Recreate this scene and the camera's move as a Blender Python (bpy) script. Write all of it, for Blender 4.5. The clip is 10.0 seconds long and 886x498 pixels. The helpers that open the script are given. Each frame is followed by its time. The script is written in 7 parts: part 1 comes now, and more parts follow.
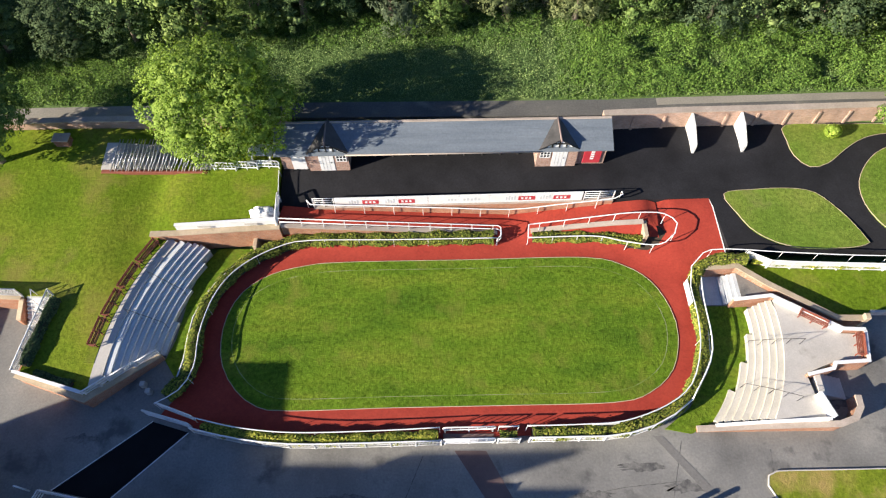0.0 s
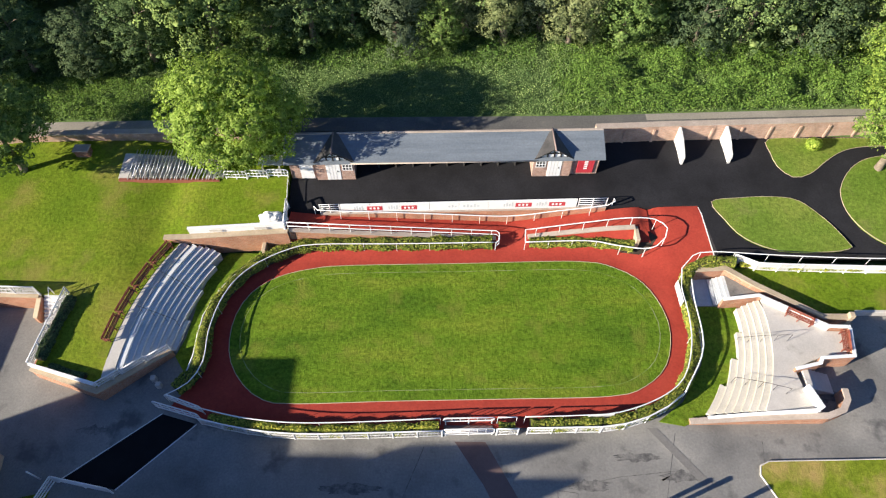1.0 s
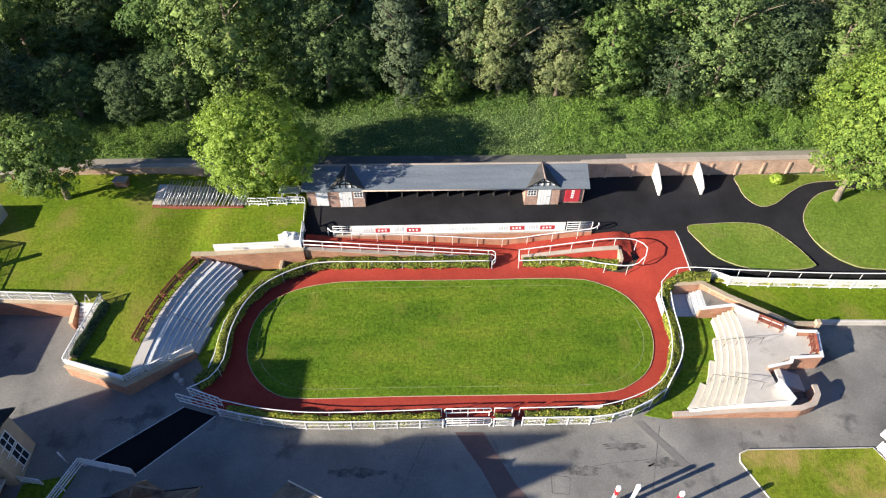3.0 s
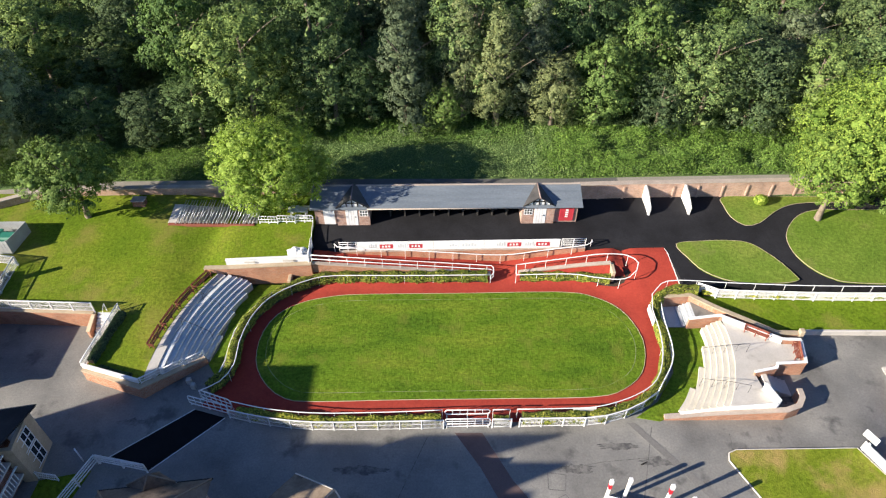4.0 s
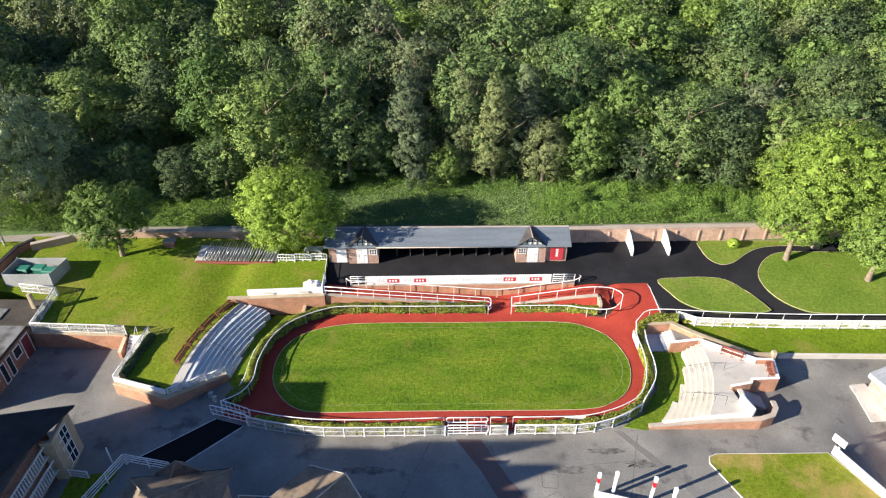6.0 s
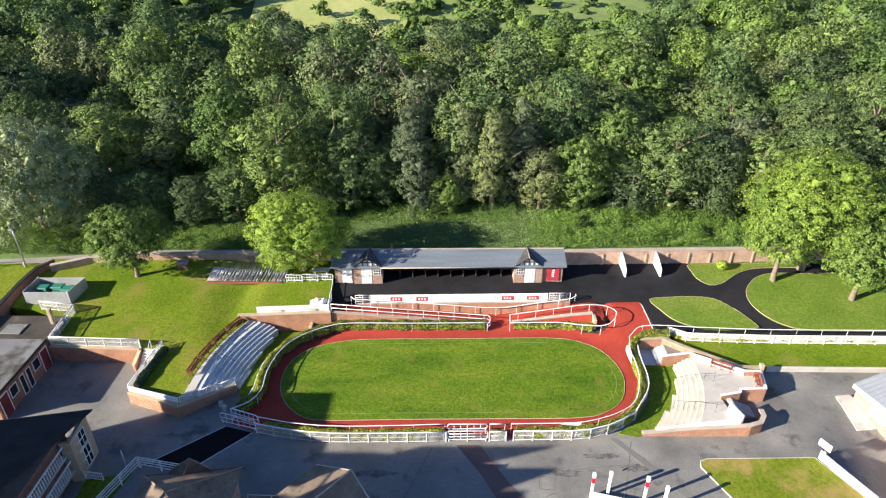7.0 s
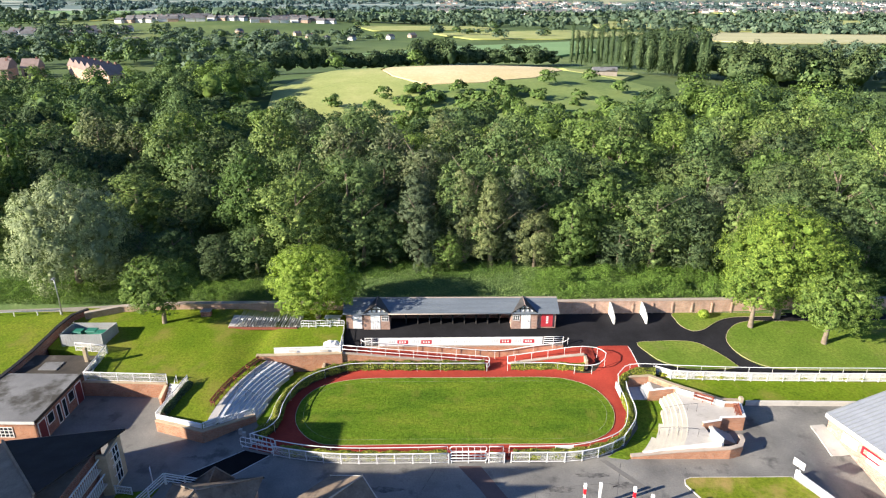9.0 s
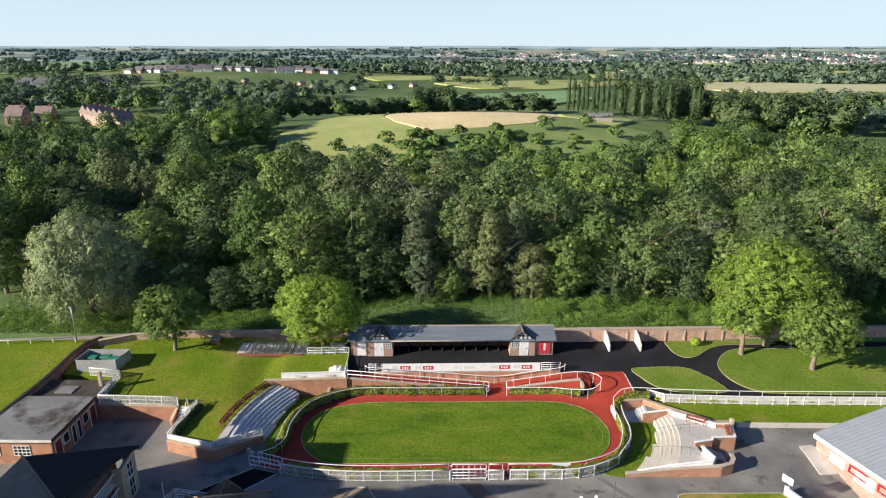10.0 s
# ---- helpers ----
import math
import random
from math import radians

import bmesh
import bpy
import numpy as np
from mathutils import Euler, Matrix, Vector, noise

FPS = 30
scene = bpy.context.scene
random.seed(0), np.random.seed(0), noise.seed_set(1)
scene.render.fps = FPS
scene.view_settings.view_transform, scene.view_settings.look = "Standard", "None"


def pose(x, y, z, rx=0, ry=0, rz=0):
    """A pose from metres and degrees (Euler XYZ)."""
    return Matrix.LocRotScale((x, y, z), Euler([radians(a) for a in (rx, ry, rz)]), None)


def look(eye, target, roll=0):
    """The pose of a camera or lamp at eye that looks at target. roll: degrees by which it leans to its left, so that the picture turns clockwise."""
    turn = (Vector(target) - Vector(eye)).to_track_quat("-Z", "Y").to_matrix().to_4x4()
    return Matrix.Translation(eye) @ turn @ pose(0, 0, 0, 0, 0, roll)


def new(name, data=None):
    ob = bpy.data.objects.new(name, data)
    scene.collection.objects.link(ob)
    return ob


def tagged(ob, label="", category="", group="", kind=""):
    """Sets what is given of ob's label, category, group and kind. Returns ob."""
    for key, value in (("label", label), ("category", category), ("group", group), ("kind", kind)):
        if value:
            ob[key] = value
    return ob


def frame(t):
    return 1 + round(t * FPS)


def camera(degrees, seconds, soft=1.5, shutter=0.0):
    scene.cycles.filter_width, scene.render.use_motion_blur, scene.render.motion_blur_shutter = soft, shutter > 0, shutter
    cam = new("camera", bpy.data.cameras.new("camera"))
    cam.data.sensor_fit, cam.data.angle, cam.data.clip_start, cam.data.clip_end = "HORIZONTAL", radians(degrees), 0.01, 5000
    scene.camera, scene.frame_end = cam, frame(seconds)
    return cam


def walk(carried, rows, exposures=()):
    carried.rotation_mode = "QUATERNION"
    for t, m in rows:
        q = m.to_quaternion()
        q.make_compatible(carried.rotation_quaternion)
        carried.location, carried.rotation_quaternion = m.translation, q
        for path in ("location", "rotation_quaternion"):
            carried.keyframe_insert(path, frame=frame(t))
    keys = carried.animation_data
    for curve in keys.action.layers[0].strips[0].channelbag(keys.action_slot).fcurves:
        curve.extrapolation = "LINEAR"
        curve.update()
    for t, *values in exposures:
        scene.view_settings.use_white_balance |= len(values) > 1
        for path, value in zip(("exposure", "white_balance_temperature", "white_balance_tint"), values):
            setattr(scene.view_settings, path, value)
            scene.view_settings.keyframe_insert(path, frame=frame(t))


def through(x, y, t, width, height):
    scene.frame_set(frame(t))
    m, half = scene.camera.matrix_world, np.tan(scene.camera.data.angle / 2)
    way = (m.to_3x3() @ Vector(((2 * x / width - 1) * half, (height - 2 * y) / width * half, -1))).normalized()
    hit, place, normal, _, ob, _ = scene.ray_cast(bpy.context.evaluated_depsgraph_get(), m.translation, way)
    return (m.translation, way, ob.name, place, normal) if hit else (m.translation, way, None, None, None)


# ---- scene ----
cam = camera(69.5, 10.0, 1.2)
METRES, EYE, TILT, LEAN, TURN = 38.0, 39.35, -59.3, 0.0, 0.0
ROWS = [
    (0.0, 0.0, 0.0, 0.0, 0.0, 0.0, -0.0),
    (0.5, 0.0001, -0.0243, -0.0397, 0.03, 2.03, -0.04),
    (1.0, -0.0011, -0.0492, -0.0795, 0.01, 4.04, -0.1),
    (1.5, -0.0018, -0.0748, -0.1201, 0.01, 6.07, -0.13),
    (2.0, -0.002, -0.1001, -0.1612, 0.01, 8.11, -0.16),
    (2.5, -0.0029, -0.1258, -0.2025, -0.01, 10.18, -0.21),
    (4.0, -0.0026, -0.202, -0.3294, 0.04, 16.49, -0.35),
    (4.5, -0.0029, -0.2282, -0.3718, 0.06, 18.59, -0.38),
    (5.0, -0.0026, -0.2517, -0.4162, 0.09, 20.69, -0.43),
    (5.5, -0.0028, -0.272, -0.463, 0.1, 22.79, -0.47),
    (7.0, -0.002, -0.3301, -0.6073, 0.17, 29.12, -0.56),
    (7.5, -0.002, -0.3508, -0.6537, 0.23, 31.19, -0.58),
    (8.0, -0.0025, -0.3713, -0.7012, 0.25, 33.3, -0.6),
    (8.5, -0.003, -0.3866, -0.7519, 0.26, 35.38, -0.63),
    (9.0, -0.0024, -0.4045, -0.8004, 0.31, 37.47, -0.65),
    (9.5, -0.0028, -0.4246, -0.8471, 0.33, 39.54, -0.65),
    (10.0, -0.0026, -0.4413, -0.893, 0.36, 41.61, -0.68),
]
walk(cam, [(t, pose(0, 0, EYE, TILT, LEAN, TURN) @ pose(METRES * x, METRES * y, METRES * z, 90 + pitch, roll, yaw)) for t, x, y, z, yaw, pitch, roll in ROWS], [(0.0, 1.02), (2.5, 1.08), (5.0, 1.14), (7.5, 1.26), (9.0, 1.22), (9.5, 0.95), (10.0, 0.71)])

# ---- light ----
SUN_EL = 21.5
SUN_WAY = Vector((0.92 * math.cos(radians(SUN_EL)), 0.39 * math.cos(radians(SUN_EL)), -math.sin(radians(SUN_EL))))
world = bpy.data.worlds.new("sky")
scene.world = world
world.use_nodes = True
wn = world.node_tree.nodes
sky = wn.new("ShaderNodeTexSky")
sky.sky_type = "NISHITA"
sky.sun_disc = False
sky.sun_elevation = radians(SUN_EL)
sky.sun_rotation = math.atan2(-SUN_WAY.x, -SUN_WAY.y)
sky.air_density, sky.dust_density, sky.ozone_density = 1.0, 0.3, 3.0
haze = wn.new("ShaderNodeMix")
haze.data_type = "RGBA"
haze.inputs[7].default_value = (8.3, 10.1, 11.3, 1)
level = wn.new("ShaderNodeSeparateXYZ")
world.node_tree.links.new(wn.new("ShaderNodeTexCoord").outputs["Generated"], level.inputs[0])
veil = wn.new("ShaderNodeMapRange")
veil.interpolation_type = "SMOOTHSTEP"
for slot, v in ((1, -0.02), (2, 0.34), (3, 0.9), (4, 0.0)):
    veil.inputs[slot].default_value = v
world.node_tree.links.new(level.outputs[2], veil.inputs[0])
world.node_tree.links.new(veil.outputs[0], haze.inputs[0])
tint = wn.new("ShaderNodeMix")
tint.data_type, tint.blend_type = "RGBA", "MULTIPLY"
tint.inputs[0].default_value = 1.0
tint.inputs[7].default_value = (0.80, 0.96, 1.30, 1)
world.node_tree.links.new(sky.outputs[0], tint.inputs[6])
world.node_tree.links.new(tint.outputs[2], haze.inputs[6])
world.node_tree.links.new(haze.outputs[2], wn["Background"].inputs[0])
wn["Background"].inputs[1].default_value = 0.056
sun_data = bpy.data.lights.new("sun", "SUN")
sun_data.energy, sun_data.angle, sun_data.color = 5.5, radians(0.5), (1.0, 0.905, 0.765)
sun = new("sun", sun_data)
sun.matrix_world = look((0, 0, 60), Vector((0, 0, 60)) + SUN_WAY)
scene.view_settings.exposure = 1.0

# ---- materials ----
def ramp_nodes(nt, source, stops):
    r = nt.nodes.new("ShaderNodeValToRGB")
    while len(r.color_ramp.elements) < len(stops):
        r.color_ramp.elements.new(0.5)
    for e, (p, c) in zip(r.color_ramp.elements, stops):
        e.position, e.color = p, (*c, 1)
    nt.links.new(source, r.inputs[0])
    return r.outputs[0]


def noise_node(nt, coord, scale, detail=4.0, rough=0.6, stretch=None):
    n = nt.nodes.new("ShaderNodeTexNoise")
    n.inputs["Scale"].default_value, n.inputs["Detail"].default_value, n.inputs["Roughness"].default_value = scale, detail, rough
    if stretch:
        m = nt.nodes.new("ShaderNodeMapping")
        m.inputs["Scale"].default_value = stretch
        nt.links.new(coord, m.inputs[0])
        coord = m.outputs[0]
    nt.links.new(coord, n.inputs["Vector"])
    return n.outputs[0]


def mixer(nt, fac, a, b, mode="MIX"):
    m = nt.nodes.new("ShaderNodeMix")
    m.data_type, m.blend_type = "RGBA", mode
    for slot, v in ((0, fac), (6, a), (7, b)):
        if isinstance(v, (int, float)):
            m.inputs[slot].default_value = v
        elif isinstance(v, tuple):
            m.inputs[slot].default_value = (*v, 1)
        else:
            nt.links.new(v, m.inputs[slot])
    return m.outputs[2]


def blank(name, rough=0.8, metal=0.0, spec=0.4):
    m = bpy.data.materials.new(name)
    m.use_nodes = True
    nt = m.node_tree
    b = nt.nodes["Principled BSDF"]
    b.inputs["Roughness"].default_value, b.inputs["Metallic"].default_value, b.inputs["Specular IOR Level"].default_value = rough, metal, spec
    co = nt.nodes.new("ShaderNodeTexCoord").outputs["Object"]
    return m, nt, b, co


def relief(nt, b, height, strength, distance):
    n = nt.nodes.new("ShaderNodeBump")
    n.inputs["Strength"].default_value, n.inputs["Distance"].default_value = strength, distance
    nt.links.new(height, n.inputs["Height"])
    nt.links.new(n.outputs[0], b.inputs["Normal"])


def surface(name, stops, big=0.15, fine=9.0, fine_mix=0.35, rough=0.85, metal=0.0, bump=0.3, dist=0.02, stretch=None, spec=0.4, patch=None):
    """Two scales of variation: stops over a broad noise, multiplied by a fine grain."""
    m, nt, b, co = blank(name, rough, metal, spec)
    broad = noise_node(nt, co, big, 5.0, 0.62, stretch)
    col = ramp_nodes(nt, broad, stops)
    grain = noise_node(nt, co, fine, 9.0, 0.74)
    col = mixer(nt, fine_mix, col, ramp_nodes(nt, grain, [(0.3, (0.35, 0.35, 0.35)), (0.7, (1.45, 1.45, 1.45))]), "MULTIPLY")
    if patch:
        colour, scale, lo, hi = patch
        f = ramp_nodes(nt, noise_node(nt, co, scale, 6.0, 0.6), [(lo, (0, 0, 0)), (hi, (1, 1, 1))])
        col = mixer(nt, f, col, colour)
    nt.links.new(col, b.inputs["Base Color"])
    if bump:
        relief(nt, b, grain, bump, dist)
    return m


def brickwork(name, c1, c2, mortar, vertical_axis="x"):
    m, nt, b, co = blank(name, 0.88)
    sep = nt.nodes.new("ShaderNodeSeparateXYZ")
    nt.links.new(co, sep.inputs[0])
    add = nt.nodes.new("ShaderNodeMath")
    add.operation = "ADD"
    nt.links.new(sep.outputs[0], add.inputs[0])
    nt.links.new(sep.outputs[1], add.inputs[1])
    com = nt.nodes.new("ShaderNodeCombineXYZ")
    nt.links.new(add.outputs[0], com.inputs[0])
    nt.links.new(sep.outputs[2], com.inputs[1])
    t = nt.nodes.new("ShaderNodeTexBrick")
    t.inputs["Scale"].default_value = 1.0
    t.inputs["Brick Width"].default_value, t.inputs["Row Height"].default_value, t.inputs["Mortar Size"].default_value = 0.225, 0.075, 0.008
    t.inputs["Color1"].default_value, t.inputs["Color2"].default_value, t.inputs["Mortar"].default_value = (*c1, 1), (*c2, 1), (*mortar, 1)
    nt.links.new(com.outputs[0], t.inputs["Vector"])
    stain = ramp_nodes(nt, noise_node(nt, co, 0.9, 6.0, 0.65), [(0.3, (0.62, 0.6, 0.58)), (0.62, (1.12, 1.1, 1.08))])
    col = mixer(nt, 0.8, t.outputs[0], stain, "MULTIPLY")
    nt.links.new(col, b.inputs["Base Color"])
    relief(nt, b, t.outputs[1], 0.4, 0.01)
    return m


def foliage(name, dark, mid, light, gloss=0.6, through=0.10):
    """Leaves: the colour differs from tuft to tuft and from tree to tree; part of the light goes through."""
    m, nt, b, co = blank(name, gloss, 0.0, 0.07)
    geo = nt.nodes.new("ShaderNodeNewGeometry")
    blend = lambda a, b, t: tuple(p + (q - p) * t for p, q in zip(a, b))
    col = ramp_nodes(nt, geo.outputs["Random Per Island"], [(0.0, blend(mid, dark, 1.0)), (0.45, mid), (1.0, blend(mid, light, 1.15))])
    drift = ramp_nodes(nt, noise_node(nt, co, 0.9, 3.0, 0.6), [(0.3, (0.72, 0.78, 0.8)), (0.7, (1.3, 1.24, 1.12))])
    col = mixer(nt, 0.9, col, drift, "MULTIPLY")
    info = nt.nodes.new("ShaderNodeObjectInfo")
    tint = ramp_nodes(nt, info.outputs["Random"], [(0.0, (0.72, 0.78, 0.80)), (0.5, (1.0, 1.0, 1.0)), (1.0, (1.28, 1.22, 0.95))])
    col = mixer(nt, 1.0, col, tint, "MULTIPLY")
    nt.links.new(col, b.inputs["Base Color"])
    tr = nt.nodes.new("ShaderNodeBsdfTranslucent")
    nt.links.new(mixer(nt, 1.0, col, (1.1, 1.25, 0.5), "MULTIPLY"), tr.inputs[0])
    mix = nt.nodes.new("ShaderNodeMixShader")
    mix.inputs[0].default_value = through
    out = nt.nodes["Material Output"]
    nt.links.new(b.outputs[0], mix.inputs[1])
    nt.links.new(tr.outputs[0], mix.inputs[2])
    nt.links.new(mix.outputs[0], out.inputs[0])
    return m


grass_lawn = surface("lawn_grass", [(0.28, (0.072, 0.142, 0.012)), (0.5, (0.122, 0.203, 0.016)), (0.72, (0.19, 0.238, 0.026))], 0.30, 4.6, 0.95, 0.95, bump=1.0, dist=0.07, stretch=(0.45, 1.5, 1.0), spec=0.08, patch=((0.19, 0.20, 0.035), 0.42, 0.54, 0.8))
grass_side = surface("bank_grass", [(0.25, (0.092, 0.155, 0.010)), (0.48, (0.138, 0.205, 0.014)), (0.72, (0.205, 0.235, 0.026))], 0.19, 4.2, 0.85, 0.95, bump=0.9, dist=0.06, spec=0.08, patch=((0.225, 0.195, 0.05), 0.23, 0.52, 0.74))
grass_path = surface("path_lawn_grass", [(0.25, (0.105, 0.178, 0.022)), (0.5, (0.150, 0.222, 0.032)), (0.72, (0.21, 0.25, 0.048))], 0.2, 4.2, 0.8, 0.95, bump=0.9, dist=0.06, spec=0.08, patch=((0.20, 0.185, 0.07), 0.3, 0.55, 0.78))
grass_rough = surface("rough_grass", [(0.25, (0.065, 0.115, 0.03)), (0.5, (0.10, 0.165, 0.045)), (0.75, (0.15, 0.205, 0.065))], 0.3, 5.0, 0.6, 0.95, bump=0.8, dist=0.1)
land = surface("far_land", [(0.3, (0.04, 0.085, 0.02)), (0.5, (0.085, 0.14, 0.03)), (0.62, (0.17, 0.22, 0.06)), (0.75, (0.30, 0.30, 0.14))], 0.004, 0.12, 0.4, 0.95, bump=0.0)
field_green = surface("green_crop", [(0.3, (0.15, 0.27, 0.10)), (0.7, (0.22, 0.35, 0.14))], 0.02, 0.6, 0.25, 0.95, bump=0.0)
field_pale = surface("ripe_crop", [(0.3, (0.58, 0.48, 0.24)), (0.7, (0.72, 0.58, 0.34))], 0.05, 0.8, 0.25, 0.95, bump=0.0)
field_straw = surface("straw_coloured_field", [(0.3, (0.42, 0.41, 0.20)), (0.7, (0.54, 0.50, 0.28))], 0.02, 0.5, 0.25, 0.95, bump=0.0, stretch=(0.4, 1.5, 1.0))
field_rough = surface("rough_hill_grass", [(0.3, (0.12, 0.19, 0.05)), (0.7, (0.22, 0.28, 0.08))], 0.08, 0.9, 0.4, 0.95, bump=0.0)
field_yellow = surface("dry_pasture", [(0.3, (0.26, 0.315, 0.09)), (0.5, (0.34, 0.37, 0.12)), (0.7, (0.44, 0.43, 0.17))], 0.05, 0.9, 0.3, 0.95, bump=0.0)
track_red = surface("red_rubber", [(0.3, (0.30, 0.032, 0.019)), (0.7, (0.38, 0.048, 0.028))], 0.5, 6.0, 0.4, 0.9, bump=0.3, dist=0.01)
tarmac_new = surface("fresh_black_tarmac", [(0.3, (0.014, 0.014, 0.016)), (0.7, (0.028, 0.028, 0.032))], 0.3, 8.0, 0.5, 0.85, bump=0.3, dist=0.01, spec=0.15)
tarmac = surface("worn_grey_tarmac", [(0.3, (0.125, 0.121, 0.113)), (0.45, (0.192, 0.186, 0.173)), (0.58, (0.24, 0.231, 0.212)), (0.75, (0.335, 0.315, 0.28))], 0.16, 7.0, 0.4, 0.7, bump=0.3, dist=0.01, patch=((0.095, 0.092, 0.088), 0.42, 0.57, 0.68))
tarmac_stain = surface("stained_tarmac", [(0.4, (0.085, 0.083, 0.08)), (0.6, (0.18, 0.172, 0.16))], 2.2, 9.0, 0.5, 0.75, bump=0.3, dist=0.01)
red_path = surface("faded_red_tarmac", [(0.3, (0.125, 0.082, 0.075)), (0.7, (0.175, 0.118, 0.105))], 0.4, 22.0, 0.4, 0.85)
matting = surface("black_rubber_matting", [(0.3, (0.008, 0.008, 0.009)), (0.7, (0.014, 0.014, 0.016))], 0.6, 30.0, 0.3, 0.85, spec=0.1)
concrete = surface("pale_concrete", [(0.3, (0.45, 0.42, 0.38)), (0.7, (0.58, 0.545, 0.50))], 0.5, 12.0, 0.25, 0.85, patch=((0.30, 0.27, 0.23), 0.7, 0.62, 0.8))
concrete_cream = surface("cream_concrete", [(0.3, (0.55, 0.51, 0.42)), (0.7, (0.68, 0.63, 0.54))], 0.6, 12.0, 0.25, 0.85)
concrete_grey = surface("grey_step_concrete", [(0.3, (0.50, 0.53, 0.55)), (0.7, (0.64, 0.67, 0.68))], 0.7, 12.0, 0.3, 0.8)
# next four: distance haze put into the base colours
leaf_belt = surface("haze_toned_rise", [(0.4, (0.075, 0.115, 0.085)), (0.5, (0.14, 0.19, 0.12)), (0.56, (0.30, 0.32, 0.20))], 0.006, 0.05, 0.3, 0.95, bump=0.0, stretch=(1.0, 0.3, 6.0))
plain = surface("haze_blue_plain", [(0.38, (0.125, 0.19, 0.175)), (0.48, (0.18, 0.255, 0.22)), (0.55, (0.29, 0.35, 0.29)), (0.66, (0.45, 0.47, 0.38))], 0.0045, 0.03, 0.3, 0.95, bump=0.0, stretch=(0.6, 1.6, 1.0))
hill_mid = surface("haze_blue_hills", [(0.4, (0.13, 0.19, 0.19)), (0.52, (0.19, 0.26, 0.25)), (0.58, (0.36, 0.40, 0.33))], 0.005, 0.04, 0.2, 0.95, bump=0.0, stretch=(1.0, 0.3, 7.0))
hill_far = surface("haze_pale_hills", [(0.4, (0.22, 0.31, 0.36)), (0.6, (0.32, 0.42, 0.45))], 0.004, 0.03, 0.15, 0.95, bump=0.0, stretch=(1.0, 0.3, 8.0))
concrete_lip = surface("cream_step_nosing", [(0.3, (0.60, 0.55, 0.46)), (0.7, (0.70, 0.65, 0.55))], 0.7, 12.0, 0.2, 0.8)
# lane where the sun falls: the light is put into a paler colour
lane_lit = surface("sunlit_pale_tarmac", [(0.3, (0.24, 0.22, 0.19)), (0.7, (0.36, 0.33, 0.28))], 0.25, 7.0, 0.4, 0.88, bump=0.3, dist=0.01)
slate_grey = surface("grey_roof_slate", [(0.3, (0.12, 0.12, 0.125)), (0.7, (0.19, 0.185, 0.185))], 0.4, 4.0, 0.3, 0.75, bump=0.0)
slate_kiosk = surface("brown_kiosk_slate", [(0.3, (0.14, 0.10, 0.07)), (0.7, (0.25, 0.195, 0.145))], 0.8, 5.0, 0.45, 0.75, bump=0.3, dist=0.01, patch=((0.05, 0.045, 0.04), 0.9, 0.55, 0.72))
tarmac_patch = surface("darker_tarmac_repair", [(0.3, (0.165, 0.158, 0.148)), (0.7, (0.215, 0.205, 0.19))], 0.3, 7.0, 0.4, 0.8, bump=0.3, dist=0.01)
felt_dark = surface("mossy_dark_felt", [(0.3, (0.035, 0.03, 0.024)), (0.7, (0.085, 0.07, 0.055))], 0.5, 9.0, 0.4, 0.8, patch=((0.16, 0.15, 0.14), 0.5, 0.6, 0.75))
grass_worn = surface("worn_patchy_grass", [(0.25, (0.12, 0.18, 0.012)), (0.5, (0.18, 0.225, 0.02)), (0.72, (0.27, 0.25, 0.05))], 0.3, 3.6, 0.7, 0.95, bump=0.9, dist=0.06, spec=0.08, patch=((0.36, 0.26, 0.09), 0.32, 0.48, 0.68))
# lane shaded by boxes and wall: the shade is put into the colour
lane_shade = surface("shaded_lane_tarmac", [(0.3, (0.085, 0.085, 0.085)), (0.7, (0.15, 0.145, 0.135))], 0.2, 7.0, 0.5, 0.85, bump=0.3, dist=0.01, patch=((0.24, 0.22, 0.18), 0.35, 0.56, 0.7))
concrete_edge = surface("pale_step_nosing", [(0.3, (0.47, 0.49, 0.51)), (0.7, (0.57, 0.59, 0.60))], 0.7, 12.0, 0.2, 0.8)
white_paint = surface("white_paint", [(0.3, (0.72, 0.72, 0.72)), (0.7, (0.82, 0.82, 0.81))], 0.8, 14.0, 0.08, 0.5, bump=0.05, spec=0.5)
white_worn = surface("weathered_white_paint", [(0.3, (0.58, 0.57, 0.55)), (0.7, (0.76, 0.75, 0.72))], 0.9, 10.0, 0.2, 0.65, bump=0.1)
galvanised = surface("galvanised_steel", [(0.3, (0.33, 0.34, 0.36)), (0.7, (0.46, 0.47, 0.50))], 1.2, 14.0, 0.2, 0.45, 0.6, bump=0.05)
brick_orange = brickwork("orange_brick", (0.48, 0.232, 0.135), (0.375, 0.17, 0.098), (0.47, 0.36, 0.28))
brick_hut = brickwork("mottled_pink_brick", (0.46, 0.29, 0.225), (0.30, 0.175, 0.135), (0.52, 0.45, 0.39))
brick_red = brickwork("dark_red_brick", (0.30, 0.125, 0.08), (0.22, 0.085, 0.06), (0.32, 0.27, 0.23))
brick_old = brickwork("old_brown_brick", (0.54, 0.355, 0.265), (0.42, 0.265, 0.195), (0.48, 0.40, 0.34))
stone_buff = surface("buff_stone", [(0.3, (0.38, 0.30, 0.20)), (0.7, (0.52, 0.42, 0.30))], 0.8, 8.0, 0.3, 0.88)
coping_mat = surface("weathered_coping_stone", [(0.3, (0.36, 0.30, 0.25)), (0.7, (0.48, 0.40, 0.34))], 0.8, 9.0, 0.3, 0.9)
